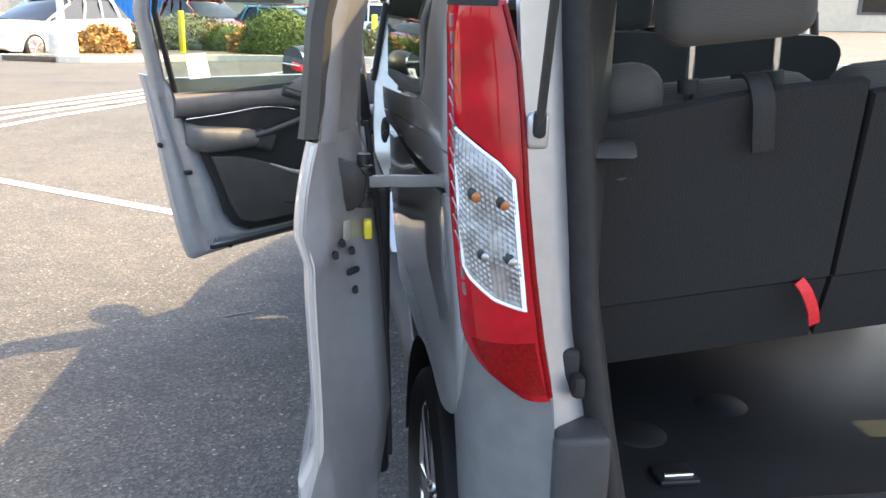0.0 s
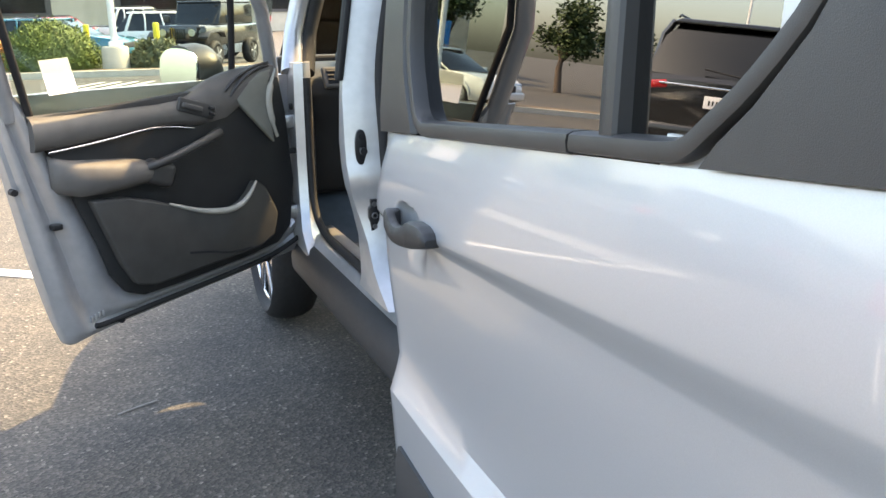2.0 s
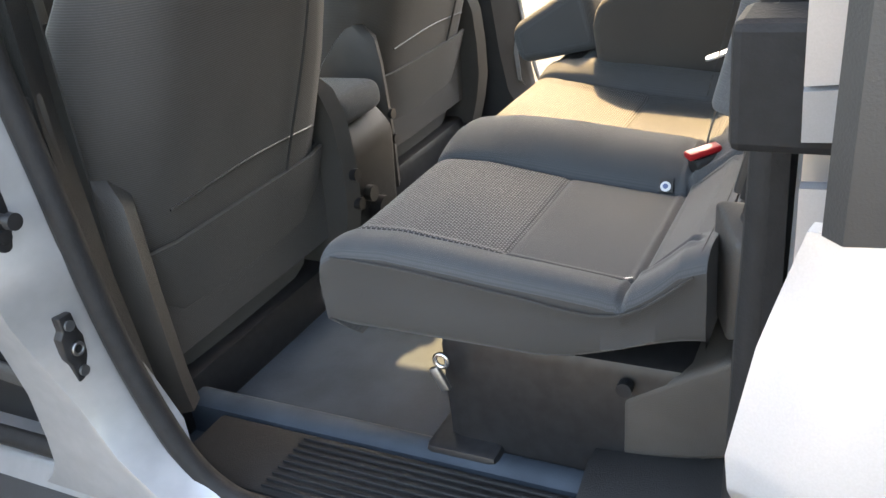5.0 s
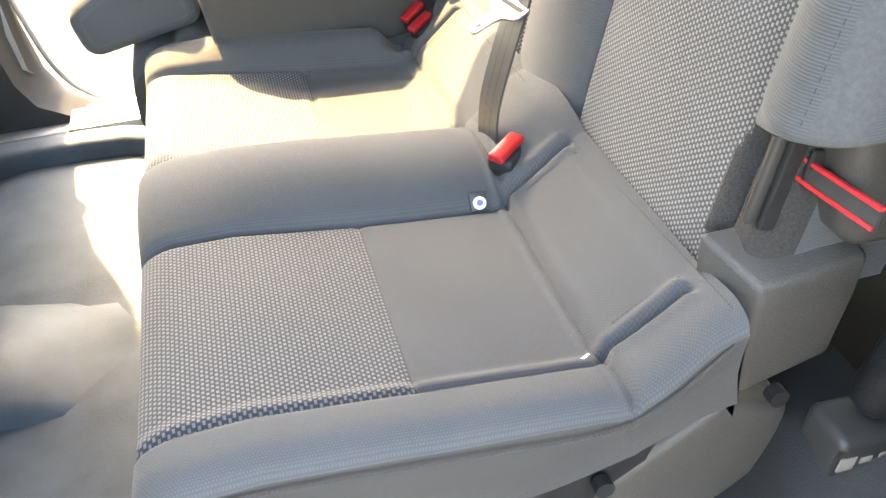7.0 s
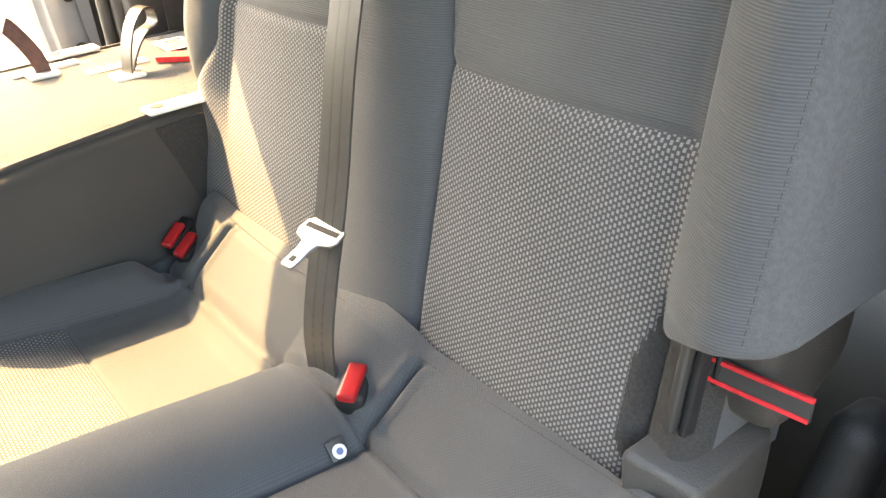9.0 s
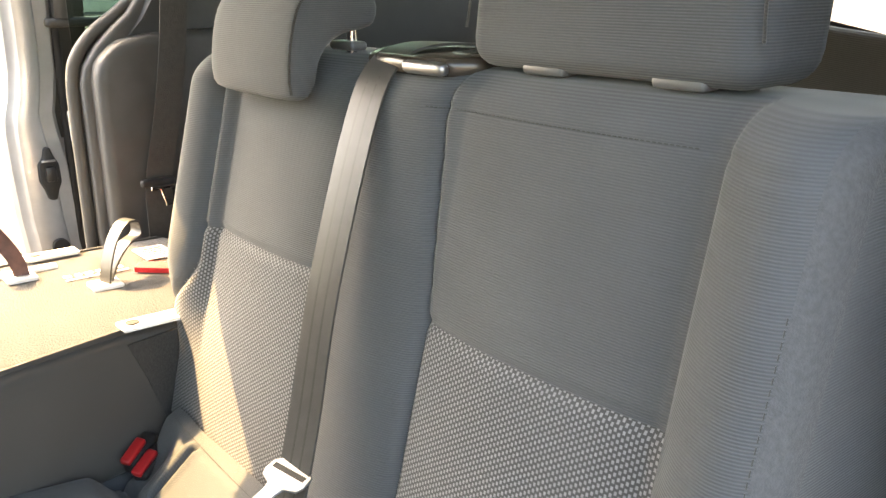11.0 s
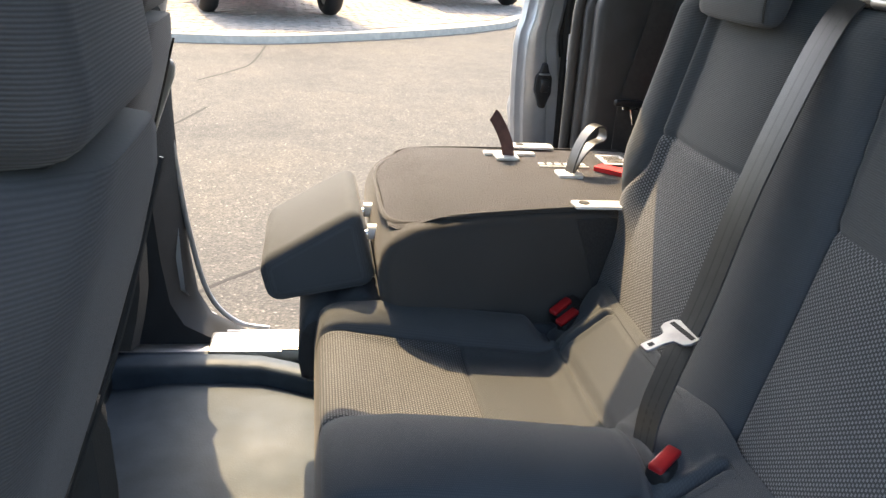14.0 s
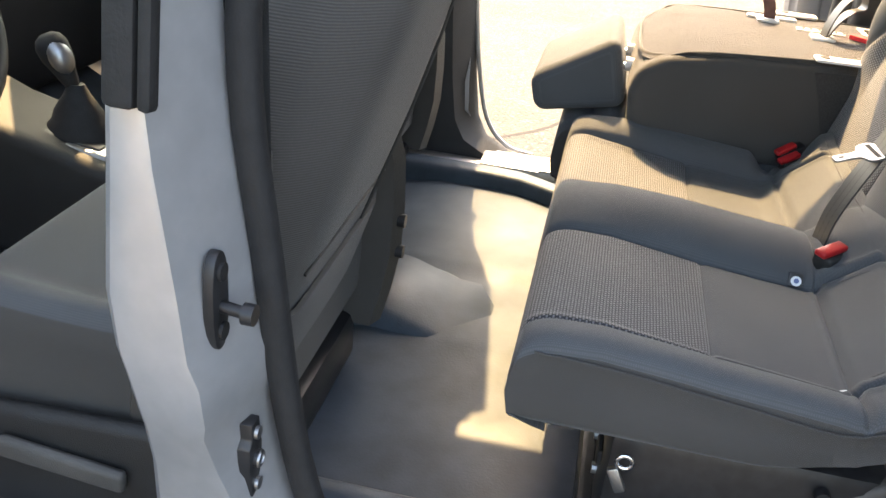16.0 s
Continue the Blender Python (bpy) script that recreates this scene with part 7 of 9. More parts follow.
part("power_socket", disc((0.0, 2.60, 0.575), 0.026, 0.024, "y", 20), BLACK_METAL, con, smooth=40)
lev = part("gear_lever", tube([(0.0, 3.195, 0.70), (0.0, 3.204, 0.795)], 0.009, 10), CHROME, van, "gear lever with a bright-faced knob", 60)
ax0, ax1 = Vector((0, 3.202, 0.785)), Vector((0, 3.250, 0.880))
kd = (ax1 - ax0).normalized()
kn_y = kd.cross(Vector((1, 0, 0))).normalized()
part("lever_knob", loft([[ax0 + (ax1 - ax0) * f + Vector((1, 0, 0)) * rr * 0.95 * math.cos(a) + kn_y * rr * 1.15 * math.sin(a) for a in [2 * math.pi * i / 20 for i in range(20)]] for f, rr in ((0, 0.010), (0.12, 0.013), (0.35, 0.019), (0.6, 0.026), (0.8, 0.027), (0.93, 0.021), (1.0, 0.010))]), RUBBER, lev, "black leather knob", 60)
fp_ = bm_new()
bmesh.ops.create_uvsphere(fp_, u_segments=20, v_segments=10, radius=1.0, matrix=Matrix.Translation(ax0 + (ax1 - ax0) * 0.62 + Vector((-0.006, -0.010, 0.002))) @ Matrix.Rotation(radians(27), 4, "X").inverted() @ Matrix.Diagonal((0.022, 0.022, 0.036, 1)))
part("knob_face", fp_, STEEL, lev, "brushed bright knob face", 60)
part("lever_boot", loft([[(r * math.cos(a) * (1 + 0.05 * math.cos(4 * a)), 3.198 + r * 1.3 * math.sin(a), z) for a in [2 * math.pi * i / 20 for i in range(20)]] for r, z in ((0.052, 0.690), (0.054, 0.708), (0.040, 0.728), (0.036, 0.745), (0.020, 0.775), (0.012, 0.795))]), RUBBER, lev, "black lever boot", 60)
part("lever_plate", rbox((0, 3.22, 0.698), (0.135, 0.22, 0.016), 0.007, 3, rot=(8, 0, 0)), STEEL, lev, "satin lever surround", 40)
part("lever_well", rbox((0, 3.22, 0.705), (0.105, 0.18, 0.012), 0.005, rot=(8, 0, 0)), BLACK_TRIM, lev, smooth=40)
dash = [(3.58, 0.60), (3.54, 0.78), (3.525, 0.92), (3.50, 0.985), (3.52, 1.03), (3.58, 1.065), (3.70, 1.085), (3.97, 1.06), (3.97, 0.60)]
da = part("dashboard", prism(dash, "x", -0.735, 0.735, 0.03, 4), CABIN_PLASTIC, van, "black moulded dashboard", 40)
for x in (-0.60, -0.12, 0.12, 0.60):
    tilt = pose(x * 0.975, 3.508, 1.040, -38, 0, 0)

    def on_dash(bm):
        bmesh.ops.transform(bm, matrix=tilt, verts=bm.verts)
        return bm
    v_ = part("air_vent", on_dash(rbox((0, 0.004, 0), (0.150, 0.020, 0.088), 0.009, 3)), GREY_PLASTIC, da, "grey-rimmed air vent", 40)
    part("vent_well", on_dash(rbox((0, -0.006, 0), (0.122, 0.006, 0.062), 0.002)), BLACK_METAL, v_)
    for i in range(3):
        part("vent_slat", on_dash(rbox((0, -0.011, -0.018 + i * 0.018), (0.116, 0.006, 0.005), 0.001)), DARK_PLASTIC, v_)
    part("vent_tab", on_dash(rbox((0, -0.015, 0), (0.022, 0.008, 0.008), 0.002)), STEEL, v_)
kb = part("light_switch", disc((-0.496, 3.522, 0.900), 0.026, 0.025, "y", 24), BLACK_TRIM, da, "round headlamp switch", 40)
part("switch_ring", torus((0, 0, 0), 0.026, 0.0035, "y", 24, 6, m=pose(-0.496, 3.509, 0.900)), CHROME, kb, smooth=60)
part("cluster_hood", rbox((-0.40, 3.60, 1.10), (0.34, 0.16, 0.05), 0.024, 4), CABIN_PLASTIC, da, smooth=50)
part("display", rbox((0, 3.505, 0.98), (0.20, 0.012, 0.11), 0.006), BLACK_TRIM, da, smooth=40)
sw = part("steering_wheel", torus((0, 0, 0), 0.185, 0.016, "z", 40, 10, m=pose(-0.40, 3.21, 1.02, 62, 0, 0)), BLACK_TRIM, van, "black steering wheel", 60)
hub = rbox((0, 0, 0), (0.17, 0.13, 0.05), 0.025, 4)
bmesh.ops.transform(hub, matrix=pose(-0.40, 3.22, 1.015, 62, 0, 0), verts=hub.verts)
part("wheel_hub", hub, BLACK_TRIM, sw, smooth=50)
for a in (0, 180, 270):
    sp = rbox((0.12 * math.cos(radians(a)), 0.12 * math.sin(radians(a)), 0), (0.13 if a != 270 else 0.035, 0.035 if a != 270 else 0.13, 0.02), 0.006)
    bmesh.ops.transform(sp, matrix=pose(-0.40, 3.215, 1.018, 62, 0, 0), verts=sp.verts)
    part("wheel_spoke", sp, GREY_PLASTIC, sw, smooth=40)
part("steering_column", tube([(-0.40, 3.22, 1.0), (-0.40, 3.56, 0.92)], 0.035, 12), CABIN_PLASTIC, van, smooth=60)
ws = part("windscreen", sheet([[(x * k, y, z) for x in (-0.66, -0.3, 0, 0.3, 0.66)] for y, z, k in ((3.98, 1.09, 1.08), (3.75, 1.32, 1.04), (3.48, 1.58, 0.96), (3.36, 1.72, 0.90))], 0.005), GLASS, van, "clear windscreen", 60)
ws.visible_shadow = False
part("bonnet", sheet([[(x * k, y, z - abs(x) ** 2 * 0.12) for x in (-0.80, -0.5, 0, 0.5, 0.80)] for y, z, k in ((3.92, 1.04, 1.0), (4.2, 0.95, 0.98), (4.5, 0.82, 0.94), (4.70, 0.68, 0.90), (4.78, 0.48, 0.88), (4.76, 0.25, 0.88))], 0.02), SILVER, van, "silver bonnet", 50)
for sd, y_ in ((-1, 2.60), (1, 2.72)):
    part("front_wing", sheet([[(sd * (body_x(z) - 0.01 - 0.13 * smooth_step(4.0, 4.8, y)), y, 0.60 + (lerp_table(y, [(3.5, 1.04), (3.95, 0.95), (4.2, 0.86), (4.5, 0.75), (4.76, 0.64)]) - 0.60) * (z - 0.60) / 0.42) for y in (3.50, 3.7, 3.95, 4.2, 4.5, 4.76)] for z in (0.62, 0.75, 0.9, 1.02)], 0.015), SILVER, van, smooth=50)
    part("belt_reel", rbox((sd * 0.735, 2.56 if sd < 0 else 2.68, 0.99), (0.02, 0.05, 0.10), 0.006), BLACK_TRIM, van, smooth=40)
    part("front_belt", strap([(sd * 0.66, y_ - 0.005, 1.55), (sd * 0.672, y_ - 0.005, 1.2), (sd * 0.670, y_, 0.95), (sd * 0.665, y_ + 0.01, 0.60)], 0.047, 0.003, (0, 1, 0)), BELT, van, smooth=60)

# third row
tr = thing("rear_bench", "black felt-backed third row seat with its headrests raised", "car seat")


def ty(z):
    return lerp_table(z, [(0.79, 0.80), (0.92, 0.745), (1.25, 0.655)])


for x0, x1 in ((-0.635, -0.205), (-0.195, 0.635)):
    rows = []
    for z in (0.926, 1.0, 1.1, 1.2, 1.222, 1.235):
        rows.append([(x, ty(z) + (0.02 if z > 1.24 else 0), z + 0.02 * smooth_step(x0, x0 + 0.3, x) * (z - 0.926) / 0.3) for x in [x0 + (x1 - x0) * i / 10 for i in range(11)]])
    part("back_panel", sheet(rows, 0.02), BACK_CARPET, tr, "black felt back panel", 50)
    rows = [[(x, ty(z), z) for x in [x0 + (x1 - x0) * i / 10 for i in range(11)]] for z in (0.798, 0.805, 0.84, 0.88, 0.922)]
    part("lower_flap", sheet(rows, 0.015), BACK_CARPET, tr, "black lower flap", 50)
    part("seat_pad", rbox(((x0 + x1) / 2, 0.80, 1.08), (x1 - x0 - 0.02, 0.11, 0.36), 0.045, 4, rot=(13, 0, 0)), CLOTH_DARK, tr, "dark grey cloth pad", 50)
    part("cushion", rbox(((x0 + x1) / 2, 1.15, 0.83), (x1 - x0 - 0.02, 0.44, 0.14), 0.045, 4), CLOTH_DARK, tr, "dark grey cloth cushion", 50)
part("shoulder_pad", rbox((-0.545, 0.74, 1.255), (0.115, 0.10, 0.09), 0.04, 5), CLOTH_DARK, tr, smooth=50)
for xc in (-0.385, 0.38):
    h3 = part("headrest", rbox((xc, 0.70, 1.42), (0.235, 0.09, 0.20), 0.035, 5), CLOTH_DARK, tr, "dark grey raised headrest", 50)
    for dx in (-0.073, 0.06):
        part("headrest_post", tube([(xc + dx, 0.70, 1.24), (xc + dx + 0.008, 0.69, 1.42)], 0.0065, 10), CHROME, tr, "bright headrest post", 60)
        part("post_collar", disc((xc + dx, 0.70, 1.262), 0.016, 0.02, "z", 16), RUBBER, tr, smooth=40)
part("tether_strap", strap(curve_pts([(-0.375, 0.70, 1.268), (-0.375, 0.655, 1.272), (-0.373, 0.635, 1.24), (-0.372, 0.637, 1.19), (-0.370, 0.64, 1.165)], 4), 0.034, 0.006, (1, 0, 0)), RUBBER, tr, "black tether strap", 60)
part("back_stud", disc((-0.577, 0.668, 1.152), 0.013, 0.008, "y", 18), BLACK_TRIM, tr, smooth=40)
part("pull_tag", strap(curve_pts([(-0.262, 0.718, 0.922), (-0.252, 0.712, 0.905), (-0.237, 0.716, 0.870), (-0.226, 0.73, 0.838)], 4), 0.019, 0.006, (1, 0, 0.15)), RED_CLOTH, tr, "red fabric pull tag", 60)
tr.matrix_basis = Matrix.Translation((-0.63, 0, 0.72)) @ Matrix.Rotation(radians(-6.2), 4, "Y") @ Matrix.Translation((0.63, 0, -0.72))
part("side_pocket", prism([(0.60, 1.185), (0.62, 1.208), (0.74, 1.208), (0.76, 1.185)], "x", -0.69, -0.620, 0.008, 2), BLACK_TRIM, van, smooth=40)
fr_ = part("floor_ring", rbox((-0.475, 0.70, 0.626), (0.07, 0.06, 0.01), 0.004), BLACK_METAL, van, "tie-down ring in the floor", 40)
part("ring_bar", tube([(-0.50, 0.685, 0.633), (-0.45, 0.685, 0.633)], 0.005, 8), CHROME, fr_, smooth=60)
sl_ = part("sill_latch", rbox((-0.12, 0.47, 0.632), (0.16, 0.09, 0.02), 0.008, 3), CABIN_PLASTIC, van, smooth=40)
part("latch_slot", rbox((-0.115, 0.455, 0.642), (0.05, 0.04, 0.012), 0.004), RUBBER, sl_)
for i in range(14):
    part("sill_stud", disc((-0.60 + i * 0.045, 0.575, 0.6265), 0.003, 0.004, "z", 8), STEEL, van)

# ==== the lot ====
def asphalt_mat():
    """Sun-bleached asphalt: pale stones in a dark binder, wide stains, tar lines."""
    m = bpy.data.materials.new("worn_asphalt")
    m.use_nodes = True
    nt = m.node_tree
    b = nt.nodes["Principled BSDF"]
    b.inputs["Roughness"].default_value = 0.9
    co = nt.nodes.new("ShaderNodeTexCoord")

    def tex(kind, **kw):
        n = nt.nodes.new(kind)
        for k, v in kw.items():
            n.inputs[k].default_value = v
        nt.links.new(co.outputs["Object"], n.inputs["Vector"])
        return n

    def ramp(src, stops):
        r = nt.nodes.new("ShaderNodeValToRGB")
        el = r.color_ramp.elements
        el[0].position, el[0].color = stops[0][0], (*stops[0][1], 1)
        el[1].position, el[1].color = stops[-1][0], (*stops[-1][1], 1)
        for p, c in stops[1:-1]:
            e = el.new(p)
            e.color = (*c, 1)
        nt.links.new(src, r.inputs[0])
        return r.outputs[0]
    vor = tex("ShaderNodeTexVoronoi", Scale=105.0)
    stones = ramp(vor.outputs["Color"], [(0.0, (0.030, 0.030, 0.030)), (0.55, (0.062, 0.060, 0.056)), (0.86, (0.100, 0.095, 0.085)), (1.0, (0.26, 0.248, 0.225))])
    big = tex("ShaderNodeTexNoise", Scale=0.55, Detail=6.0, Roughness=0.65)
    mid = tex("ShaderNodeTexNoise", Scale=5.0, Detail=5.0, Roughness=0.7)
    patch = ramp(big.outputs["Fac"], [(0.30, (0.66, 0.66, 0.68)), (0.5, (1.0, 0.98, 0.94)), (0.72, (1.22, 1.14, 1.02))])
    speck = ramp(mid.outputs["Fac"], [(0.35, (0.82, 0.82, 0.83)), (0.65, (1.12, 1.1, 1.06))])
    mul = nt.nodes.new("ShaderNodeMix")
    mul.data_type, mul.blend_type = "RGBA", "MULTIPLY"
    mul.inputs["Factor"].default_value = 1.0
    nt.links.new(stones, mul.inputs["A"])
    nt.links.new(patch, mul.inputs["B"])
    mul2 = nt.nodes.new("ShaderNodeMix")
    mul2.data_type, mul2.blend_type = "RGBA", "MULTIPLY"
    mul2.inputs["Factor"].default_value = 1.0
    nt.links.new(mul.outputs["Result"], mul2.inputs["A"])
    nt.links.new(speck, mul2.inputs["B"])
    nt.links.new(mul2.outputs["Result"], b.inputs["Base Color"])
    bp = nt.nodes.new("ShaderNodeBump")
    bp.inputs["Strength"].default_value, bp.inputs["Distance"].default_value = 0.8, 0.004
    nt.links.new(vor.outputs["Distance"], bp.inputs["Height"])
    nt.links.new(bp.outputs["Normal"], b.inputs["Normal"])
    return m


ASPHALT = asphalt_mat()


def fall(x, y):
    """The lot drops gently towards the far islands."""
    return -0.025 * min(24.0, max(0.0, y - 10.0))


LINE = material("worn_white_line", (0.72, 0.71, 0.68), rough=0.8, vary=0.35, scale=35, stain=0.4, stain_scale=8, bump=0.4, bump_scale=200)
CONCRETE = material("pale_concrete", (0.62, 0.56, 0.46), rough=0.85, vary=0.2, scale=14, bump=0.3, bump_scale=150, stain=0.2, stain_scale=2)
TAR = material("black_tar_seam", (0.035, 0.034, 0.032), rough=1.0, vary=0.3, scale=40)
bm = bm_new()
xs_ = [-600, -200, -80, -40, -20, -10, -5, 0, 5, 10, 20, 40, 80, 200, 600]
ys_ = [-600, -200, -80, -30, -10, 0, 5, 10, 15, 20, 25, 30, 34, 50, 100, 250, 600]
gv = [[bm.verts.new((x, y, fall(x, y))) for x in xs_] for y in ys_]
for j in range(len(ys_) - 1):
    for i in range(len(xs_) - 1):
        bm.faces.new((gv[j][i], gv[j][i + 1], gv[j + 1][i + 1], gv[j + 1][i]))
tagged(part("ground", bm, ASPHALT), "sun-bleached grey asphalt of a parking lot", "ground", kind="structure")


def flat_strip(name, pts, width, z, mat, label, h=0.004):
    P = [Vector((p[0], p[1], 0)) for p in pts]
    rings = []
    for i, p in enumerate(P):
        d = (P[min(i + 1, len(P) - 1)] - P[max(i - 1, 0)]).normalized()
        s = Vector((-d.y, d.x, 0)) * width / 2
        rings.append([p + s + Vector((0, 0, z)), p - s + Vector((0, 0, z)), p - s + Vector((0, 0, z + h)), p + s + Vector((0, 0, z + h))])
    bm_ = loft(rings)
    for v in bm_.verts:
        v.co.z += fall(v.co.x, v.co.y)
    return tagged(part(name, bm_, mat), label, "road marking" if mat is LINE else "kerb", kind="structure")


flat_strip("parking_line", [(-1.55, 4.88), (-2.3, 5.45), (-3.4, 6.30), (-6.0, 8.4)], 0.10, 0.002, LINE, "worn white parking bay line on asphalt")
for i in range(4):
    hx, hy = -4.80 + 0.33 * i, 10.70 - 0.13 * i
    flat_strip("hatch_line", [(hx + 0.368 * q, hy + 0.93 * q) for q in (-3.0, -0.5, 2.0, 5.0, 8.0, 10.5)], 0.09, 0.003, LINE, "worn white hatched line on asphalt")
flat_strip("parking_line", [(-4.0, 3.0), (-9.0, 7.5)], 0.10, 0.002, LINE, "worn white parking bay line on asphalt")
flat_strip("tar_seam", curve_pts([(-12, 9.5, 0), (-6, 10.2, 0), (-3.2, 11.4, 0), (2, 12.3, 0)], 5), 0.03, 0.002, TAR, "black tar seam in the asphalt")
for pts in ([(1.6, 3.15, 0), (2.22, 2.72, 0), (2.55, 2.46, 0), (3.0, 2.30, 0)], [(7.0, 3.31, 0), (7.6, 3.06, 0), (8.13, 2.92, 0), (9.5, 2.85, 0)], [(4.4, 3.53, 0), (5.1, 3.28, 0), (5.8, 3.11, 0)]):
    flat_strip("ground_crack", curve_pts(pts, 5), 0.022, -0.002, TAR, "thin dark crack in the asphalt", 0.0030)
SCRATCH = material("pale_scratch", (0.20, 0.195, 0.185), rough=1.0, vary=0.3, scale=30)
flat_strip("scratch_mark", [(-1.48, 3.23), (-1.42, 3.262), (-1.35, 3.29)], 0.008, 0.0005, SCRATCH, "pale scratch on the asphalt")

# far island with its kerb
kerb = [(-30, 24.6), (-9, 22.2), (-6.9, 21.3), (-5.2, 21.9), (-3.5, 23.0), (-1.6, 22.9), (0.4, 22.4), (4, 22.6), (14, 21.5), (30, 19.5)]
flat_strip("kerb", curve_pts([(a, b + 0.1, 0) for a, b in kerb], 4), 0.18, 0.0, CONCRETE, "pale concrete kerb of a planted island", 0.15)
SOIL = material("dry_mulch", (0.20, 0.15, 0.10), rough=0.95, vary=0.5, scale=20, bump=0.8, bump_scale=60)
bm = loft([[(x, y0 + 0.15, 0.01 + fall(x, y0)), (x, y0 + 0.15, 0.12 + fall(x, y0)), (x, y0 + 2.4, 0.12 + fall(x, y0 + 2.4)), (x, y0 + 2.4, 0.01 + fall(x, y0 + 2.4))] for x, y0 in [(a, b) for a, b in kerb if a < 5]])
tagged(part("island_bed", bm, SOIL), "mulched planting bed behind a kerb", "bed", kind="structure")


def leaf_mat(name, c1, c2):
    return material(name, c1, rough=0.7, vary=0.5, color2=c2, scale=6, bump=0.4, bump_scale=30)


def bush(name, c, s, mat, n, label, leaf=0.09, seed=1):
    """A clipped shrub: twigs and many small leaves in a lumpy crown with gaps."""
    rnd = random.Random(seed)
    th = thing(name, label, "shrub", at=c)
    verts, faces = [], []
    for _ in range(n):
        u, v = rnd.random() * 2 * math.pi, math.acos(rnd.uniform(-0.25, 1))
        d = Vector((math.sin(v) * math.cos(u), math.sin(v) * math.sin(u), math.cos(v)))
        r = rnd.uniform(0.80, 1.0) * (1 + 0.14 * noise.noise(d * 2.5 + Vector((seed, 0, 0))) + 0.06 * noise.noise(d * 8))
        p = Vector((d.x * s[0] * r, d.y * s[1] * r, s[2] * (0.25 + 0.75 * max(-0.3, d.z) * r)))
        a = Vector((rnd.uniform(-1, 1), rnd.uniform(-1, 1), rnd.uniform(-1, 1))).normalized()
        b_ = a.cross(d + Vector((0.01, 0.02, 0.03))).normalized()
        L = leaf * rnd.uniform(0.6, 1.4)
        i = len(verts)
        verts += [p, p + a * L + b_ * L * 0.35, p + a * L * 1.7, p + a * L - b_ * L * 0.35]
        faces.append((i, i + 1, i + 2, i + 3))
    me = bpy.data.meshes.new("crown")
    me.from_pydata([tuple(p + Vector(c)) for p in verts], [], faces)
    me.materials.append(mat)
    ob = new("crown", me)
    ob.parent = th
    ob.location = -Vector(c)
    tagged(ob, kind="stuff")
    core = bm_new()
    bmesh.ops.create_icosphere(core, subdivisions=4, radius=1.0)
    for v_ in core.verts:
        d = v_.co.normalized()
        r = 0.84 * (1 + 0.12 * noise.noise(d * 2.5 + Vector((seed, 0, 0))) + 0.06 * noise.noise(d * 9))
        v_.co = Vector((d.x * s[0] * r, d.y * s[1] * r, max(0.0, s[2] * (0.25 + 0.75 * d.z) * r))) + Vector(c)
    part("inner_growth", core, mat, th, smooth=60)
    part("stem", tube([(c[0], c[1], c[2]), (c[0] + 0.05, c[1], c[2] + s[2] * 0.5)], [0.06, 0.03], 7), BARK, th, smooth=60)
    return th


BARK = material("bark", (0.12, 0.09, 0.07), rough=0.95, vary=0.4, scale=20, bump=0.8, bump_scale=40)
GREEN = leaf_mat("green_leaves", (0.13, 0.17, 0.03), (0.07, 0.10, 0.02))
OLIVE = leaf_mat("grey_green_leaves", (0.15, 0.16, 0.075), (0.09, 0.10, 0.045))
STRAW = leaf_mat("orange_dry_grass", (0.42, 0.22, 0.05), (0.30, 0.17, 0.05))
TREE = leaf_mat("tree_leaves", (0.055, 0.085, 0.025), (0.025, 0.045, 0.012))
bush("clipped_bush", (-1.95, 25.2, 0.0), (1.15, 1.0, 1.34), GREEN, 12000, "large clipped green bush on the island", 0.05, 3)
bush("low_bush", (-5.4, 31.0, 0.0), (2.1, 1.2, 1.1), OLIVE, 5000, "low grey-green spreading bush", 0.07, 5)
bush("low_bush", (-3.7, 30.0, 0.0), (0.9, 0.7, 0.85), GREEN, 3000, "low trimmed green bush in the island", 0.06, 6)
for i, (x, y) in enumerate(((-6.55, 24.3), (-2.9, 27.6), (-4.4, 30.6), (0.6, 24.6))):
    bush("dry_grass", (x, y, 0.0), (0.66, 0.5, 0.78), STRAW if i != 3 else OLIVE, 3200, "tuft of dry orange grass" if i != 3 else "tuft of grey-green grass", 0.10, 10 + i)
for i, (x, y) in enumerate(((20.5, 6.2), (22.5, 3.2), (19.5, 9.0))):
    bush("dry_shrub", (x, y, 0.1), (1.5, 1.2, 1.5), STRAW, 3500, "dry orange-brown shrub behind the trucks", 0.12, 20 + i)


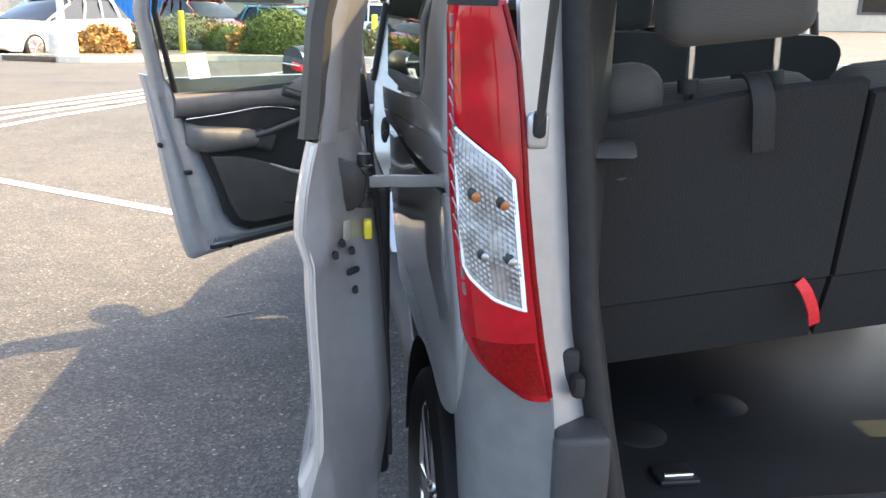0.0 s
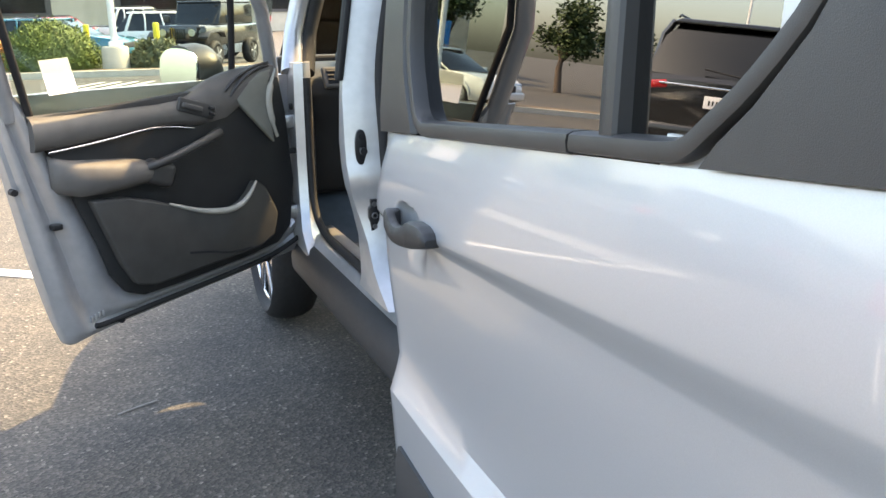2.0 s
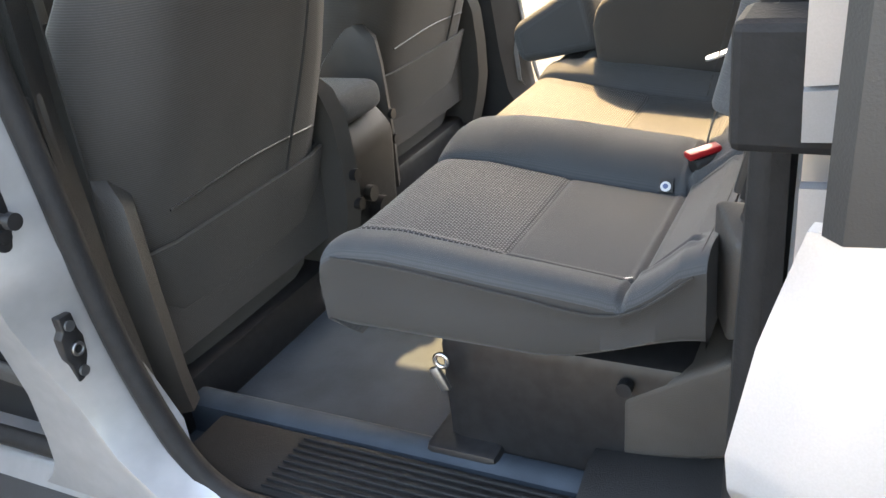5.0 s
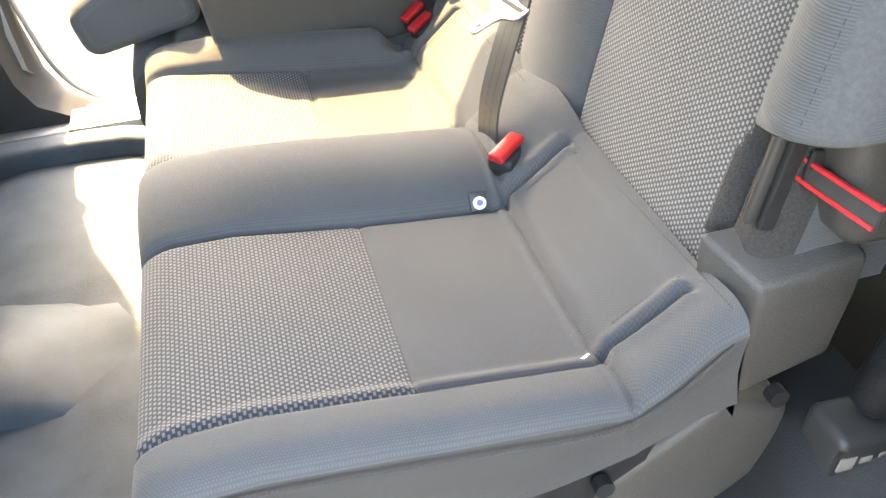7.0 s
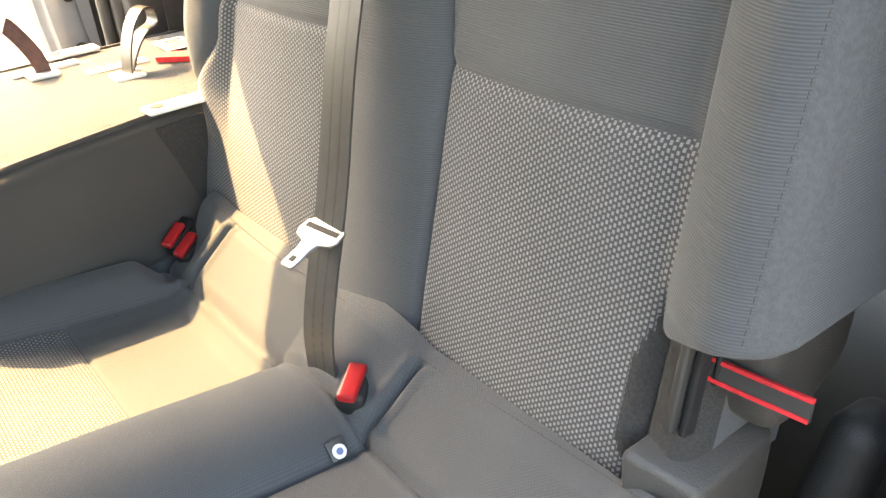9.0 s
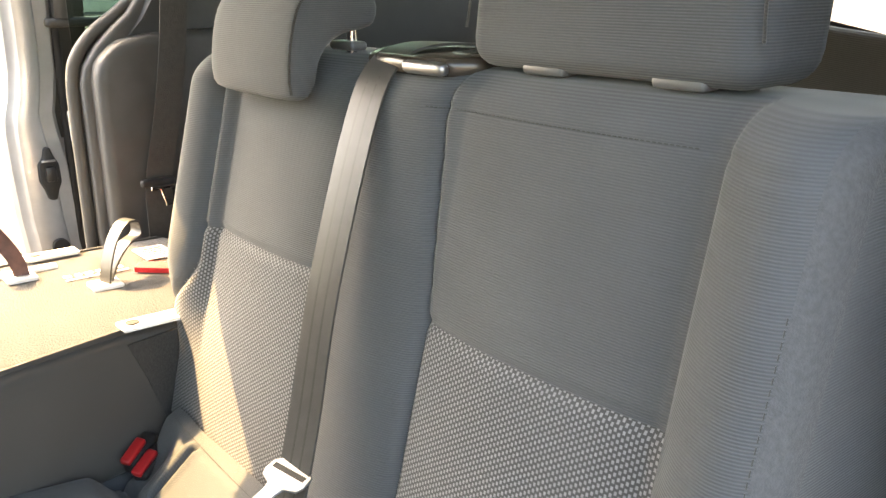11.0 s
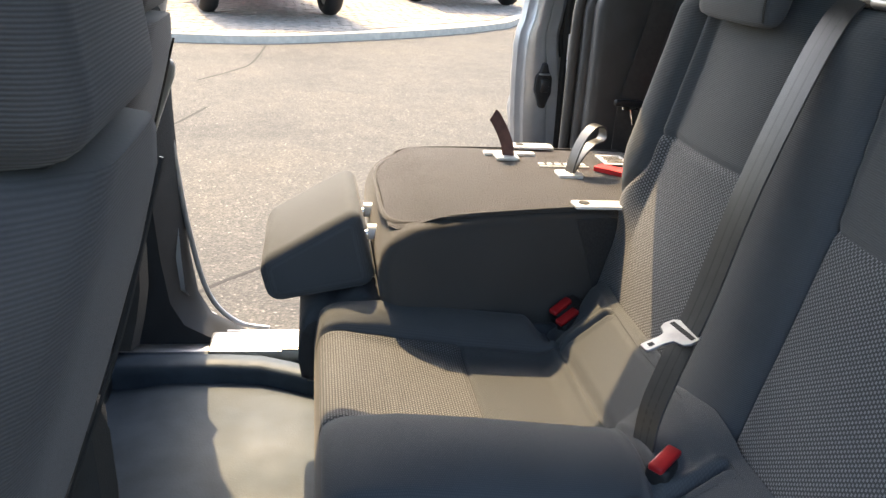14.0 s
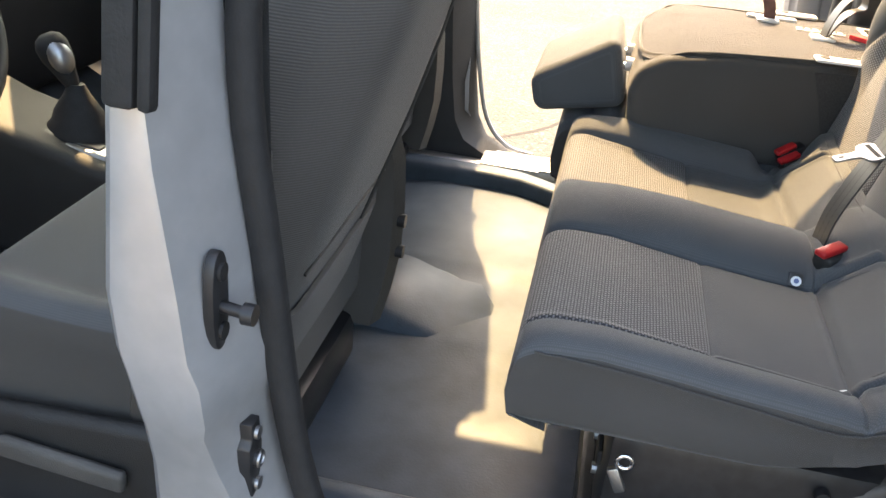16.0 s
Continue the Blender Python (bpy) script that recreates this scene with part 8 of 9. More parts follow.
def lamp_post(x, y, height, heads, seed=0, base=True):
    th = thing("lamp_post", "white parking lot lamp post on a concrete base", "lamp post", "lamp posts", at=(x, y, 0))
    WHITE = WHITE_PLASTIC
    if base:
        b = loft([[(x + r * math.cos(a), y + r * math.sin(a), z) for a in [2 * math.pi * i / 20 for i in range(20)]] for r, z in ((0.33, 0.0), (0.33, 0.60), (0.30, 0.66))])
        part("base", b, CONCRETE, th, "round concrete base", 40)
        part("base_cover", rbox((x, y, 0.72), (0.28, 0.28, 0.12), 0.03), WHITE, th, smooth=40)
    part("pole", tube([(x, y, 0.0), (x, y, height)], [0.085, 0.06], 12), WHITE, th, "white steel pole", 60)
    for k in heads:
        a = radians(k)
        part("arm", tube([(x, y, height - 0.1), (x + 0.9 * math.cos(a), y + 0.9 * math.sin(a), height)], 0.035, 8), WHITE, th, smooth=60)
        hd = rbox((0, 0, 0), (0.75, 0.42, 0.16), 0.05, 3)
        bmesh.ops.transform(hd, matrix=pose(x + 1.15 * math.cos(a), y + 1.15 * math.sin(a), height, 0, 0, k), verts=hd.verts)
        part("lamp_head", hd, WHITE, th, "boxy white lamp head", 40)
    return th


lamp_post(-7.0, 22.2, 8.5, (0, 180))
lamp_post(-0.45, 24.6, 8.5, (0, 180))
for x, y in ((-4.75, 26.0), (0.75, 26.5), (-1.0, 29.0)):
    bo = thing("bollard", "yellow steel bollard on the kerb", "bollard", "yellow bollards", at=(x, y, 0))
    b = disc((x, y, 0.62), 0.085, 1.24, "z", 18)
    bevel(b, 0.03, 3)
    part("post", b, YELLOW_PLASTIC, bo, smooth=40)
    part("foot", disc((x, y, 0.03), 0.16, 0.06, "z", 18), CONCRETE, bo, smooth=40)

# paved verge on the other side of the van, a step up behind its kerb
vk = [(9.2, 8.0), (9.5, 5.0), (9.55, 3.7), (9.75, 2.8), (10.4, 1.8), (11.3, 0.7), (12.4, -0.3), (13.8, -1.05), (20, -3.2), (30, -5.0)]
flat_strip("kerb", curve_pts([(a, b, 0) for a, b in vk], 5), 0.16, 0.0, CONCRETE, "pale concrete kerb along a paved verge", 0.095)
PAVER = material("brick_paver", (0.36, 0.31, 0.25), rough=0.9, vary=0.35, scale=9, bump=0.5, bump_scale=90)
tagged(part("verge", prism([(9.3, 8.0), (9.55, 5.0), (9.6, 3.7), (9.8, 2.8), (10.45, 1.8), (11.35, 0.7), (12.45, -0.3), (13.85, -1.05), (20, -3.2), (30, -5.0), (60, -5), (60, 12), (9.3, 12)], "z", 0.0, 0.085), material("sand_joints", (0.42, 0.37, 0.30), rough=0.95, vary=0.3, scale=20, bump=0.4, bump_scale=100)), "paved verge with sandy joints", "pavement", kind="structure")
vv, ff = [], []
rnd = random.Random(4)
u_, w_ = Vector((0.72, -0.69, 0)), Vector((0.69, 0.72, 0))
for i in range(-40, 110):
    for j in range(0, 60):
        p = Vector((9.6, 3.7, 0)) + u_ * (i * 0.205 + (0.1 if j % 2 else 0)) + w_ * (j * 0.105 - 0.6)
        if p.x < 9.62 or p.x > 20 or p.y > 7:
            continue
        edge = lerp_table(p.x, [(9.5, 3.9), (9.75, 2.95), (10.4, 1.95), (11.3, 0.85), (12.4, -0.15), (13.8, -0.9), (20, -3.05)])
        if p.y < edge:
            continue
        z = 0.095 + rnd.uniform(-0.004, 0.004)
        a, c = u_ * 0.097, w_ * 0.047
        k = len(vv)
        for q_, zz in (((-1, -1), 0), ((1, -1), 0), ((1, 1), 0), ((-1, 1), 0)):
            vv.append(tuple(p + a * q_[0] + c * q_[1] + Vector((0, 0, z))))
        for q_ in ((-1, -1), (1, -1), (1, 1), (-1, 1)):
            vv.append(tuple(p + a * q_[0] * 1.02 + c * q_[1] * 1.03 + Vector((0, 0, 0.082))))
        ff += [(k, k + 1, k + 2, k + 3)] + [(k + q, k + 4 + q, k + 4 + (q + 1) % 4, k + (q + 1) % 4) for q in range(4)]
me = bpy.data.meshes.new("pavers")
me.from_pydata(vv, [], ff)
me.materials.append(PAVER)
tagged(new("pavers", me), "tan brick pavers laid on the verge", "pavers", kind="stuff")

# ==== parked vehicles ====
def paint(name, c, rough=0.25, metal=0.3):
    return material(name, c, rough=rough, metal=metal, coat=1.0, vary=0.08, scale=300)


P_BLACK, P_RED, P_WHITE = paint("black_car_paint", (0.012, 0.013, 0.015)), paint("red_car_paint", (0.38, 0.010, 0.016)), paint("white_car_paint", (0.78, 0.77, 0.73), metal=0.0)
P_CREAM, P_GREY, P_BLUE, P_MAROON = paint("pearl_car_paint", (0.74, 0.66, 0.50), metal=0.0), paint("grey_car_paint", (0.12, 0.13, 0.14)), paint("blue_car_paint", (0.03, 0.16, 0.22)), paint("maroon_car_paint", (0.22, 0.015, 0.02))
P_RED_DARK = paint("bright_red_pickup_paint", (0.42, 0.012, 0.014))
CAR_GLASS = material("dark_car_glass", (0.010, 0.011, 0.012), rough=0.08, coat=0.15, vary=0.1, scale=4)
CAR_LAMP = material("red_car_lamp", (0.50, 0.01, 0.012), rough=0.08, coat=1.0, vary=0.2, scale=20)
HEAD_LAMP = material("clear_car_lamp", (0.75, 0.77, 0.80), rough=0.08, metal=0.6, coat=1.0, vary=0.2, scale=30)


def vehicle(name, label, m, mat, L=4.6, W=1.86, H=1.70, belt=1.02, nose=0.95, kind="suv", clear=0.24, wr=0.36, group="parked vehicles"):
    """A parked vehicle: rear at y = 0, front at y = L, then set at the pose m."""
    th = thing(name, label, "car" if kind != "pickup" else "pickup truck", group)

    def put(bm):
        return bm
    h = W / 2
    bed = kind == "pickup"
    # lower body, in slices along the length
    sec = [(0.0, 0.90, clear + 0.22, belt - 0.06), (0.06, 0.97, clear + 0.10, belt), (0.5, 1.0, clear, belt + 0.01), (L * 0.5, 1.0, clear, belt), (L * 0.72, 1.0, clear, belt - 0.02), (L - 0.9, 0.99, clear, nose + 0.02), (L - 0.25, 0.95, clear + 0.03, nose - 0.06), (L - 0.05, 0.88, clear + 0.10, nose - 0.20), (L, 0.80, clear + 0.18, nose - 0.32)]
    rings = []
    for y, k, z0, z1 in sec:
        w = h * k
        zm = (z0 + z1) / 2
        rings.append([(-w * 0.93, y, z0), (-w * 0.985, y, z0 + 0.10), (-w, y, zm), (-w * 0.985, y, zm + 0.12), (-w * 0.97, y, z1 - 0.06), (-w * 0.93, y, z1), (-w * 0.4, y, z1 + 0.02), (w * 0.4, y, z1 + 0.02), (w * 0.93, y, z1), (w * 0.97, y, z1 - 0.06), (w * 0.985, y, zm + 0.12), (w, y, zm), (w * 0.985, y, z0 + 0.10), (w * 0.93, y, z0)])
    part("body", loft(rings), mat, th, smooth=35)
    # cabin
    y0 = L * 0.34 if bed else 0.10
    y1 = L * 0.70
    rings = []
    for t in [i / 8 for i in range(9)]:
        y = y0 + (y1 - y0) * t
        rise = min(1.0, t / (0.12 if bed else 0.16)) ** 0.8 if t < 0.5 else min(1.0, (1 - t) / 0.34) ** 0.9
        top = belt + (H - belt) * max(0.02, rise)
        w = h * (0.93 - 0.14 * rise)
        rings.append([(-h * 0.93, y, belt - 0.02), (-w * 1.0, y, belt + (top - belt) * 0.85), (-w * 0.88, y, top), (w * 0.88, y, top), (w * 1.0, y, belt + (top - belt) * 0.85), (h * 0.93, y, belt - 0.02)])
    part("greenhouse", loft(rings), CAR_GLASS, th, "dark glazed cabin", 30)
    ya, yb = y0 + (y1 - y0) * 0.14, y0 + (y1 - y0) * 0.68
    part("roof", prism([(-h * 0.79, H - 0.05), (-h * 0.66, H + 0.015), (h * 0.66, H + 0.015), (h * 0.79, H - 0.05)], "y", ya - 0.05, yb, 0.02), mat, th, smooth=40)
    for s in (-1, 1):
        for yy, yt, wd in ((ya + 0.02, ya + 0.10, 0.10), (ya + (yb - ya) * 0.36, ya + (yb - ya) * 0.36, 0.06), (ya + (yb - ya) * 0.78, ya + (yb - ya) * 0.70, 0.06), (y1 - 0.05, yb + 0.05, 0.06)):
            part("pillar", tube([(s * h * 0.925, yy - (0.10 if yy == ya + 0.02 else 0), belt - 0.02), (s * h * 0.86, yt, belt + (H - belt) * 0.72), (s * h * 0.76, yt + (0.05 if yy < ya + 0.1 else -0.05), H - 0.02)], wd * 0.5, 6), mat, th, smooth=60)
        part("mirror", rbox((s * (h + 0.09), y1 - 0.32, belt + 0.08), (0.20, 0.10, 0.14), 0.04, 3), mat, th, smooth=50)
        part("roof_rail", tube([(s * h * 0.70, ya, H + 0.03), (s * h * 0.70, ya + 0.1, H + 0.06), (s * h * 0.70, yb - 0.2, H + 0.06), (s * h * 0.70, yb - 0.1, H + 0.03)], 0.015, 6), BLACK_TRIM, th, smooth=60)
        for k in (0.30, 0.62):
            part("door_handle", rbox((s * (h * 0.985 + 0.01), ya + (yb - ya) * k, belt - 0.12), (0.03, 0.18, 0.03), 0.01), mat, th, smooth=40)
        part("tail_lamp", rbox((s * h * 0.79, 0.050, belt - 0.13), (h * 0.36, 0.12, 0.115), 0.03, 3, rot=(0, s * 8, 0)), CAR_LAMP, th, "red tail lamp", 40)
        part("head_lamp", rbox((s * h * 0.68, L - 0.16, nose - 0.20), (h * 0.40, 0.20, 0.15), 0.04, 3), HEAD_LAMP, th, "clear head lamp", 40)
        for yw in (0.92 if not bed else 1.15, L - 0.92):
            w = part("wheel", torus((0, 0, 0), wr * 0.80, wr * 0.21, "x", 28, 10, m=pose(s * (h - 0.11), yw, wr) @ Matrix.Diagonal((1.5, 1, 1, 1))), RUBBER, th, "black tyre", 60)
            rim = disc((s * (h - 0.10), yw, wr), wr * 0.64, 0.20, "x", 24)
            part("rim", rim, STEEL if mat is not P_BLACK else BLACK_METAL, w, smooth=40)
            for q in range(5):
                a = 2 * math.pi * q / 5
                part("spoke", rbox((s * (h + 0.006), yw + 0.32 * wr * math.cos(a), wr + 0.32 * wr * math.sin(a)), (0.02, wr * 0.5, wr * 0.12), 0.01, rot=(math.degrees(a), 0, 0)), CHROME, w)
            ar = [(s * (h * 0.985), yw + (wr + 0.06) * math.cos(a), wr + (wr + 0.06) * math.sin(a)) for a in [math.pi * i / 12 for i in range(13)]]
            part("wheel_arch", tube(ar, 0.035, 6), BLACK_TRIM if kind != "suv" else mat, th, smooth=60)
    part("rear_bumper", rbox((0, 0.06, clear + 0.24), (W * 0.97, 0.20, 0.26 if not bed else 0.20), 0.05, 3), CHROME if bed and mat is P_RED else BLACK_TRIM if bed else mat, th, smooth=40)
    part("front_bumper", rbox((0, L - 0.08, clear + 0.22), (W * 0.95, 0.24, 0.24), 0.06, 3), BLACK_TRIM if bed else mat, th, smooth=40)
    part("grille", rbox((0, L - 0.03, nose - 0.30), (W * 0.50, 0.10, 0.22), 0.03, 2), BLACK_TRIM, th, smooth=40)
    part("bright_bar", rbox((0, -0.005, belt - 0.10), (W * 0.72, 0.03, 0.03), 0.008), CHROME if not bed else mat, th, smooth=40)
    pt = part("plate", rbox((0, -0.018, belt - 0.28 if not bed else clear + 0.30), (0.31, 0.015, 0.155), 0.01), PAPER, th, "white number plate with dark bars")
    for q in range(5):
        part("plate_bar", rbox((-0.09 + q * 0.045, -0.028, belt - 0.285 if not bed else clear + 0.295), (0.022, 0.006, 0.06)), INK, pt)
    part("wiper", tube([(-0.25, 0.06, belt + 0.06), (0.22, 0.10, belt + 0.12)], 0.012, 6), BLACK_METAL, th, smooth=60)
    if bed:
        part("bed_well", rbox((0, L * 0.17, belt + 0.01), (W * 0.80, L * 0.30, 0.06), 0.01), BLACK_TRIM, th)
        part("axle", tube([(-h * 0.8, 1.15, wr), (h * 0.8, 1.15, wr)], 0.06, 10), BLACK_METAL, th, smooth=60)
        part("chassis", rbox((0, 1.3, clear + 0.02), (W * 0.46, 2.2, 0.16), 0.03), BLACK_METAL, th, smooth=40)
        part("spare_tyre", torus((0, 0, 0), 0.26, 0.09, "z", 24, 8, m=pose(0, 0.72, clear - 0.06)), RUBBER, th, smooth=60)
        for s in (-1, 1):
            part("shock", tube([(s * h * 0.52, 1.02, wr - 0.02), (s * h * 0.42, 0.95, clear + 0.20)], 0.035, 8), BLACK_METAL, th, smooth=60)
            part("leaf_spring", tube([(s * h * 0.58, 0.45, clear + 0.06), (s * h * 0.60, 1.15, wr - 0.04), (s * h * 0.58, 1.85, clear + 0.06)], 0.035, 6), BLACK_METAL, th, smooth=60)
        part("differential", disc((0, 1.15, wr), 0.14, 0.22, "y", 16), BLACK_METAL, th, smooth=50)
        part("exhaust", tube([(h * 0.45, 1.9, clear + 0.02), (h * 0.55, 0.7, clear + 0.04), (h * 0.60, 0.10, clear + 0.02)], 0.035, 10), STEEL, th, smooth=60)
        part("hitch", rbox((0, 0.02, clear + 0.06), (W * 0.6, 0.12, 0.10), 0.02), BLACK_METAL, th, smooth=40)
    th.matrix_basis = m
    return th


A = 43.8
vehicle("parked_suv", "glossy black full-size suv parked tail towards the van", pose(-6.95, 9.75, 0, 0, 0, A - 4), P_BLACK, 5.3, 2.03, 1.92, 1.20, 1.10)
vehicle("parked_suv", "bright red suv parked tail towards the van", pose(-8.3, 6.9, 0, 0, 0, A + 4), P_RED, 4.9, 1.85, 1.72, 1.08, 1.0)
vehicle("parked_suv", "pearl white suv parked beside the red one", pose(-11.8, 2.6, 0, 0, 0, -20), P_CREAM, 4.4, 1.82, 1.66, 1.02, 0.95)
vehicle("parked_pickup", "dark grey pickup facing the lane", pose(-22.0, 21.5, 0, 0, 0, A + 180), P_GREY, 5.6, 2.0, 1.9, 1.15, 1.12, "pickup", 0.35, 0.40)
vehicle("parked_suv", "white suv parked across the lane", pose(-26.0, 13.0, 0, 0, 0, A + 90), P_WHITE, 4.8, 1.9, 1.75)
vehicle("parked_car", "dark car in the far row", pose(-13.5, 25.0, 0, 0, 0, A + 90), P_GREY, 4.7, 1.84, 1.52, 0.98, 0.92)
vehicle("parked_car", "black car in the far row", pose(-17.5, 29.0, 0, 0, 0, A + 90), P_BLACK, 4.7, 1.84, 1.50, 0.98, 0.92)
vehicle("parked_suv", "silver-white suv parked beyond the island", pose(-6.93, 27.0, 0, 0, 0, 149), P_WHITE, 4.5, 1.84, 1.58, 1.0, 0.95, wr=0.36)
vehicle("parked_car", "maroon suv nose-in beyond the hedge", pose(-6.4, 36.2, 0, 0, 0, -142), P_MAROON, 4.7, 1.86, 1.70, 1.05, 1.0)
vehicle("parked_car", "red car in the far row", pose(-3.0, 37.5, 0, 0, 0, -146), P_RED, 4.5, 1.82, 1.5, 0.98, 0.9)
vehicle("parked_car", "blue-green car in the far row", pose(-3.6, 34.0, 0, 0, 0, -120), P_BLUE, 4.6, 1.82, 1.5, 0.98, 0.92)
vehicle("parked_pickup", "white pickup in the far row", pose(-1.5, 38.5, 0, 0, 0, -110), P_WHITE, 5.4, 1.95, 1.8, 1.1, 1.05, "pickup", 0.32, 0.38)
vehicle("parked_suv", "pale blue-grey suv beyond the island", pose(0.2, 34.5, 0, 0, 0, -110), P_WHITE, 4.6, 1.86, 1.66)
vehicle("parked_pickup", "red pickup with a chrome bumper parked on the verge", pose(11.2, 2.67, 0.095, 0, 0, -77), P_RED, 5.6, 1.98, 1.98, 1.24, 1.20, "pickup", 0.58, 0.42)
vehicle("parked_pickup", "red pickup with a dark bumper parked on the verge", pose(14.95, -0.6, 0.095, 0, 0, -84), P_RED_DARK, 5.8, 2.02, 2.10, 1.42, 1.36, "pickup", 0.74, 0.50)
vehicle("parked_suv", "grey suv parked ahead on the verge", pose(11.0, 9.0, 0.0, 0, 0, -60), P_GREY, 4.6, 1.86, 1.66)
vehicle("parked_car", "blue car parked behind the van", pose(7.5, -4.2, 0.0, 0, 0, -110), P_BLUE, 4.6, 1.84, 1.5)


def off_roader(m):
    """Boxy black off-road car seen from its front."""
    th = thing("parked_offroader", "boxy black off-road car with round headlamps behind the island", "car", "parked vehicles")
    part("tub", rbox((0, 2.0, 0.92), (1.62, 3.6, 0.56), 0.06, 3), P_BLACK, th, smooth=40)
    part("bonnet", rbox((0, 3.35, 1.16), (1.32, 1.0, 0.14), 0.05, 3), P_BLACK, th, smooth=40)
    g = part("grille", rbox((0, 3.86, 0.98), (1.16, 0.06, 0.42), 0.03, 2), P_BLACK, th, smooth=40)
    for i in range(7):
        part("grille_slot", rbox((-0.21 + i * 0.07, 3.895, 1.0), (0.035, 0.02, 0.26), 0.008), RUBBER, g)
    for s in (-1, 1):
        hl = disc((s * 0.44, 3.895, 1.03), 0.10, 0.05, "y", 24)
        part("head_lamp", hl, HEAD_LAMP, th, "round clear head lamp", 40)
        part("wing", prism([(2.75, 0.86), (2.85, 1.06), (3.2, 1.10), (3.75, 1.06), (3.95, 0.92), (3.92, 0.86), (3.7, 0.98), (3.2, 1.02), (2.9, 0.98)], "x", s * 0.62, s * 0.93, 0.02), BLACK_TRIM, th, smooth=40)
        part("mirror", rbox((s * 0.98, 2.62, 1.38), (0.20, 0.08, 0.20), 0.03, 3), BLACK_TRIM, th, smooth=40)
        for y in (0.85, 3.35):
            w = part("wheel", torus((0, 0, 0), 0.31, 0.09, "x", 30, 10, m=pose(s * 0.80, y, 0.40) @ Matrix.Diagonal((1.5, 1, 1, 1))), RUBBER, th, "large black tyre", 60)
            part("rim", disc((s * 0.81, y, 0.40), 0.24, 0.24, "x", 24), BLACK_METAL, w, smooth=40)
            for q in range(5):
                a = 2 * math.pi * q / 5
                part("spoke", rbox((s * 0.935, y + 0.13 * math.cos(a), 0.40 + 0.13 * math.sin(a)), (0.02, 0.20, 0.05), 0.01, rot=(math.degrees(a), 0, 0)), STEEL, w)
    part("cabin", prism([(0.25, 1.18), (0.30, 1.82), (2.45, 1.84), (2.75, 1.20)], "x", -0.70, 0.70, 0.06, 3), CAR_GLASS, th, smooth=40)
    part("roof", rbox((0, 1.35, 1.85), (1.40, 2.25, 0.06), 0.03, 3), P_BLACK, th, smooth=40)
    part("bumper", rbox((0, 4.02, 0.62), (1.60, 0.18, 0.20), 0.04, 3), BLACK_TRIM, th, smooth=40)
    pt = part("plate", rbox((0, 4.115, 0.66), (0.31, 0.012, 0.155), 0.01), PAPER, th)
    for q in range(5):
        part("plate_bar", rbox((-0.09 + q * 0.045, 4.123, 0.655), (0.022, 0.006, 0.06)), INK, pt)
    th.matrix_basis = m
    return th


off_roader(pose(3.5, 29.8, 0, 0, 0, 146))

# containers, buildings, trees, flag
BLUE_STEEL = material("blue_container_steel", (0.02, 0.20, 0.52), rough=0.5, vary=0.15, scale=3, stain=0.15)
ct = thing("container", "bright blue ribbed steel container", "container", at=(-11.0, 46.0, 0))
part("shell", rbox((-11.0, 46.0, 1.75), (6.0, 2.4, 2.6), 0.03), BLUE_STEEL, ct)
for i in range(24):
    part("rib", rbox((-13.8 + i * 0.243, 44.78, 1.75), (0.10, 0.05, 2.4), 0.01), BLUE_STEEL, ct)
for x in (-13.5, -8.5):
    part("foot", rbox((x, 46.0, 0.23), (0.3, 2.2, 0.46), 0.02), BLACK_METAL, ct)
STUCCO = material("tan_stucco", (0.52, 0.46, 0.36), rough=0.9, vary=0.12, scale=2, bump=0.3, bump_scale=30, stain=0.15, stain_scale=0.3)
ROOFM = material("dark_roof_edge", (0.10, 0.09, 0.085), rough=0.7, vary=0.2, scale=2)


def building(c, s, rz, label, n=7):
    th = thing("building", label, "building")
    part("wall", rbox((0, 0, s[2] / 2), s, 0.02), STUCCO, th)
    part("roof_edge", rbox((0, 0, s[2] + 0.15), (s[0] + 1.2, s[1] + 1.2, 0.3), 0.05), ROOFM, th)
    for i in range(n):
        x = -s[0] / 2 + s[0] * (i + 0.5) / n
        for sgn in (-1, 1):
            w = part("window", rbox((x, sgn * (s[1] / 2 + 0.02), s[2] * 0.45), (s[0] / n * 0.62, 0.10, s[2] * 0.5), 0.02), ROOFM, th)
            part("pane", rbox((x, sgn * (s[1] / 2 + 0.06), s[2] * 0.45), (s[0] / n * 0.55, 0.06, s[2] * 0.44), 0.01), CAR_GLASS, w)
    th.matrix_basis = pose(*c, 0, 0, rz)
    return th


building((-130, 78, 0), (60, 18, 3.4), 50, "long low tan showroom with a flat dark roof")
building((-100, 34, 0), (24, 12, 2.8), 70, "low tan workshop building")
building((14, 72, 0), (70, 16, 6.5), 4, "long pale stucco building across the lot")
building((52, -6, 0), (40, 14, 6), 80, "tan building behind the verge")


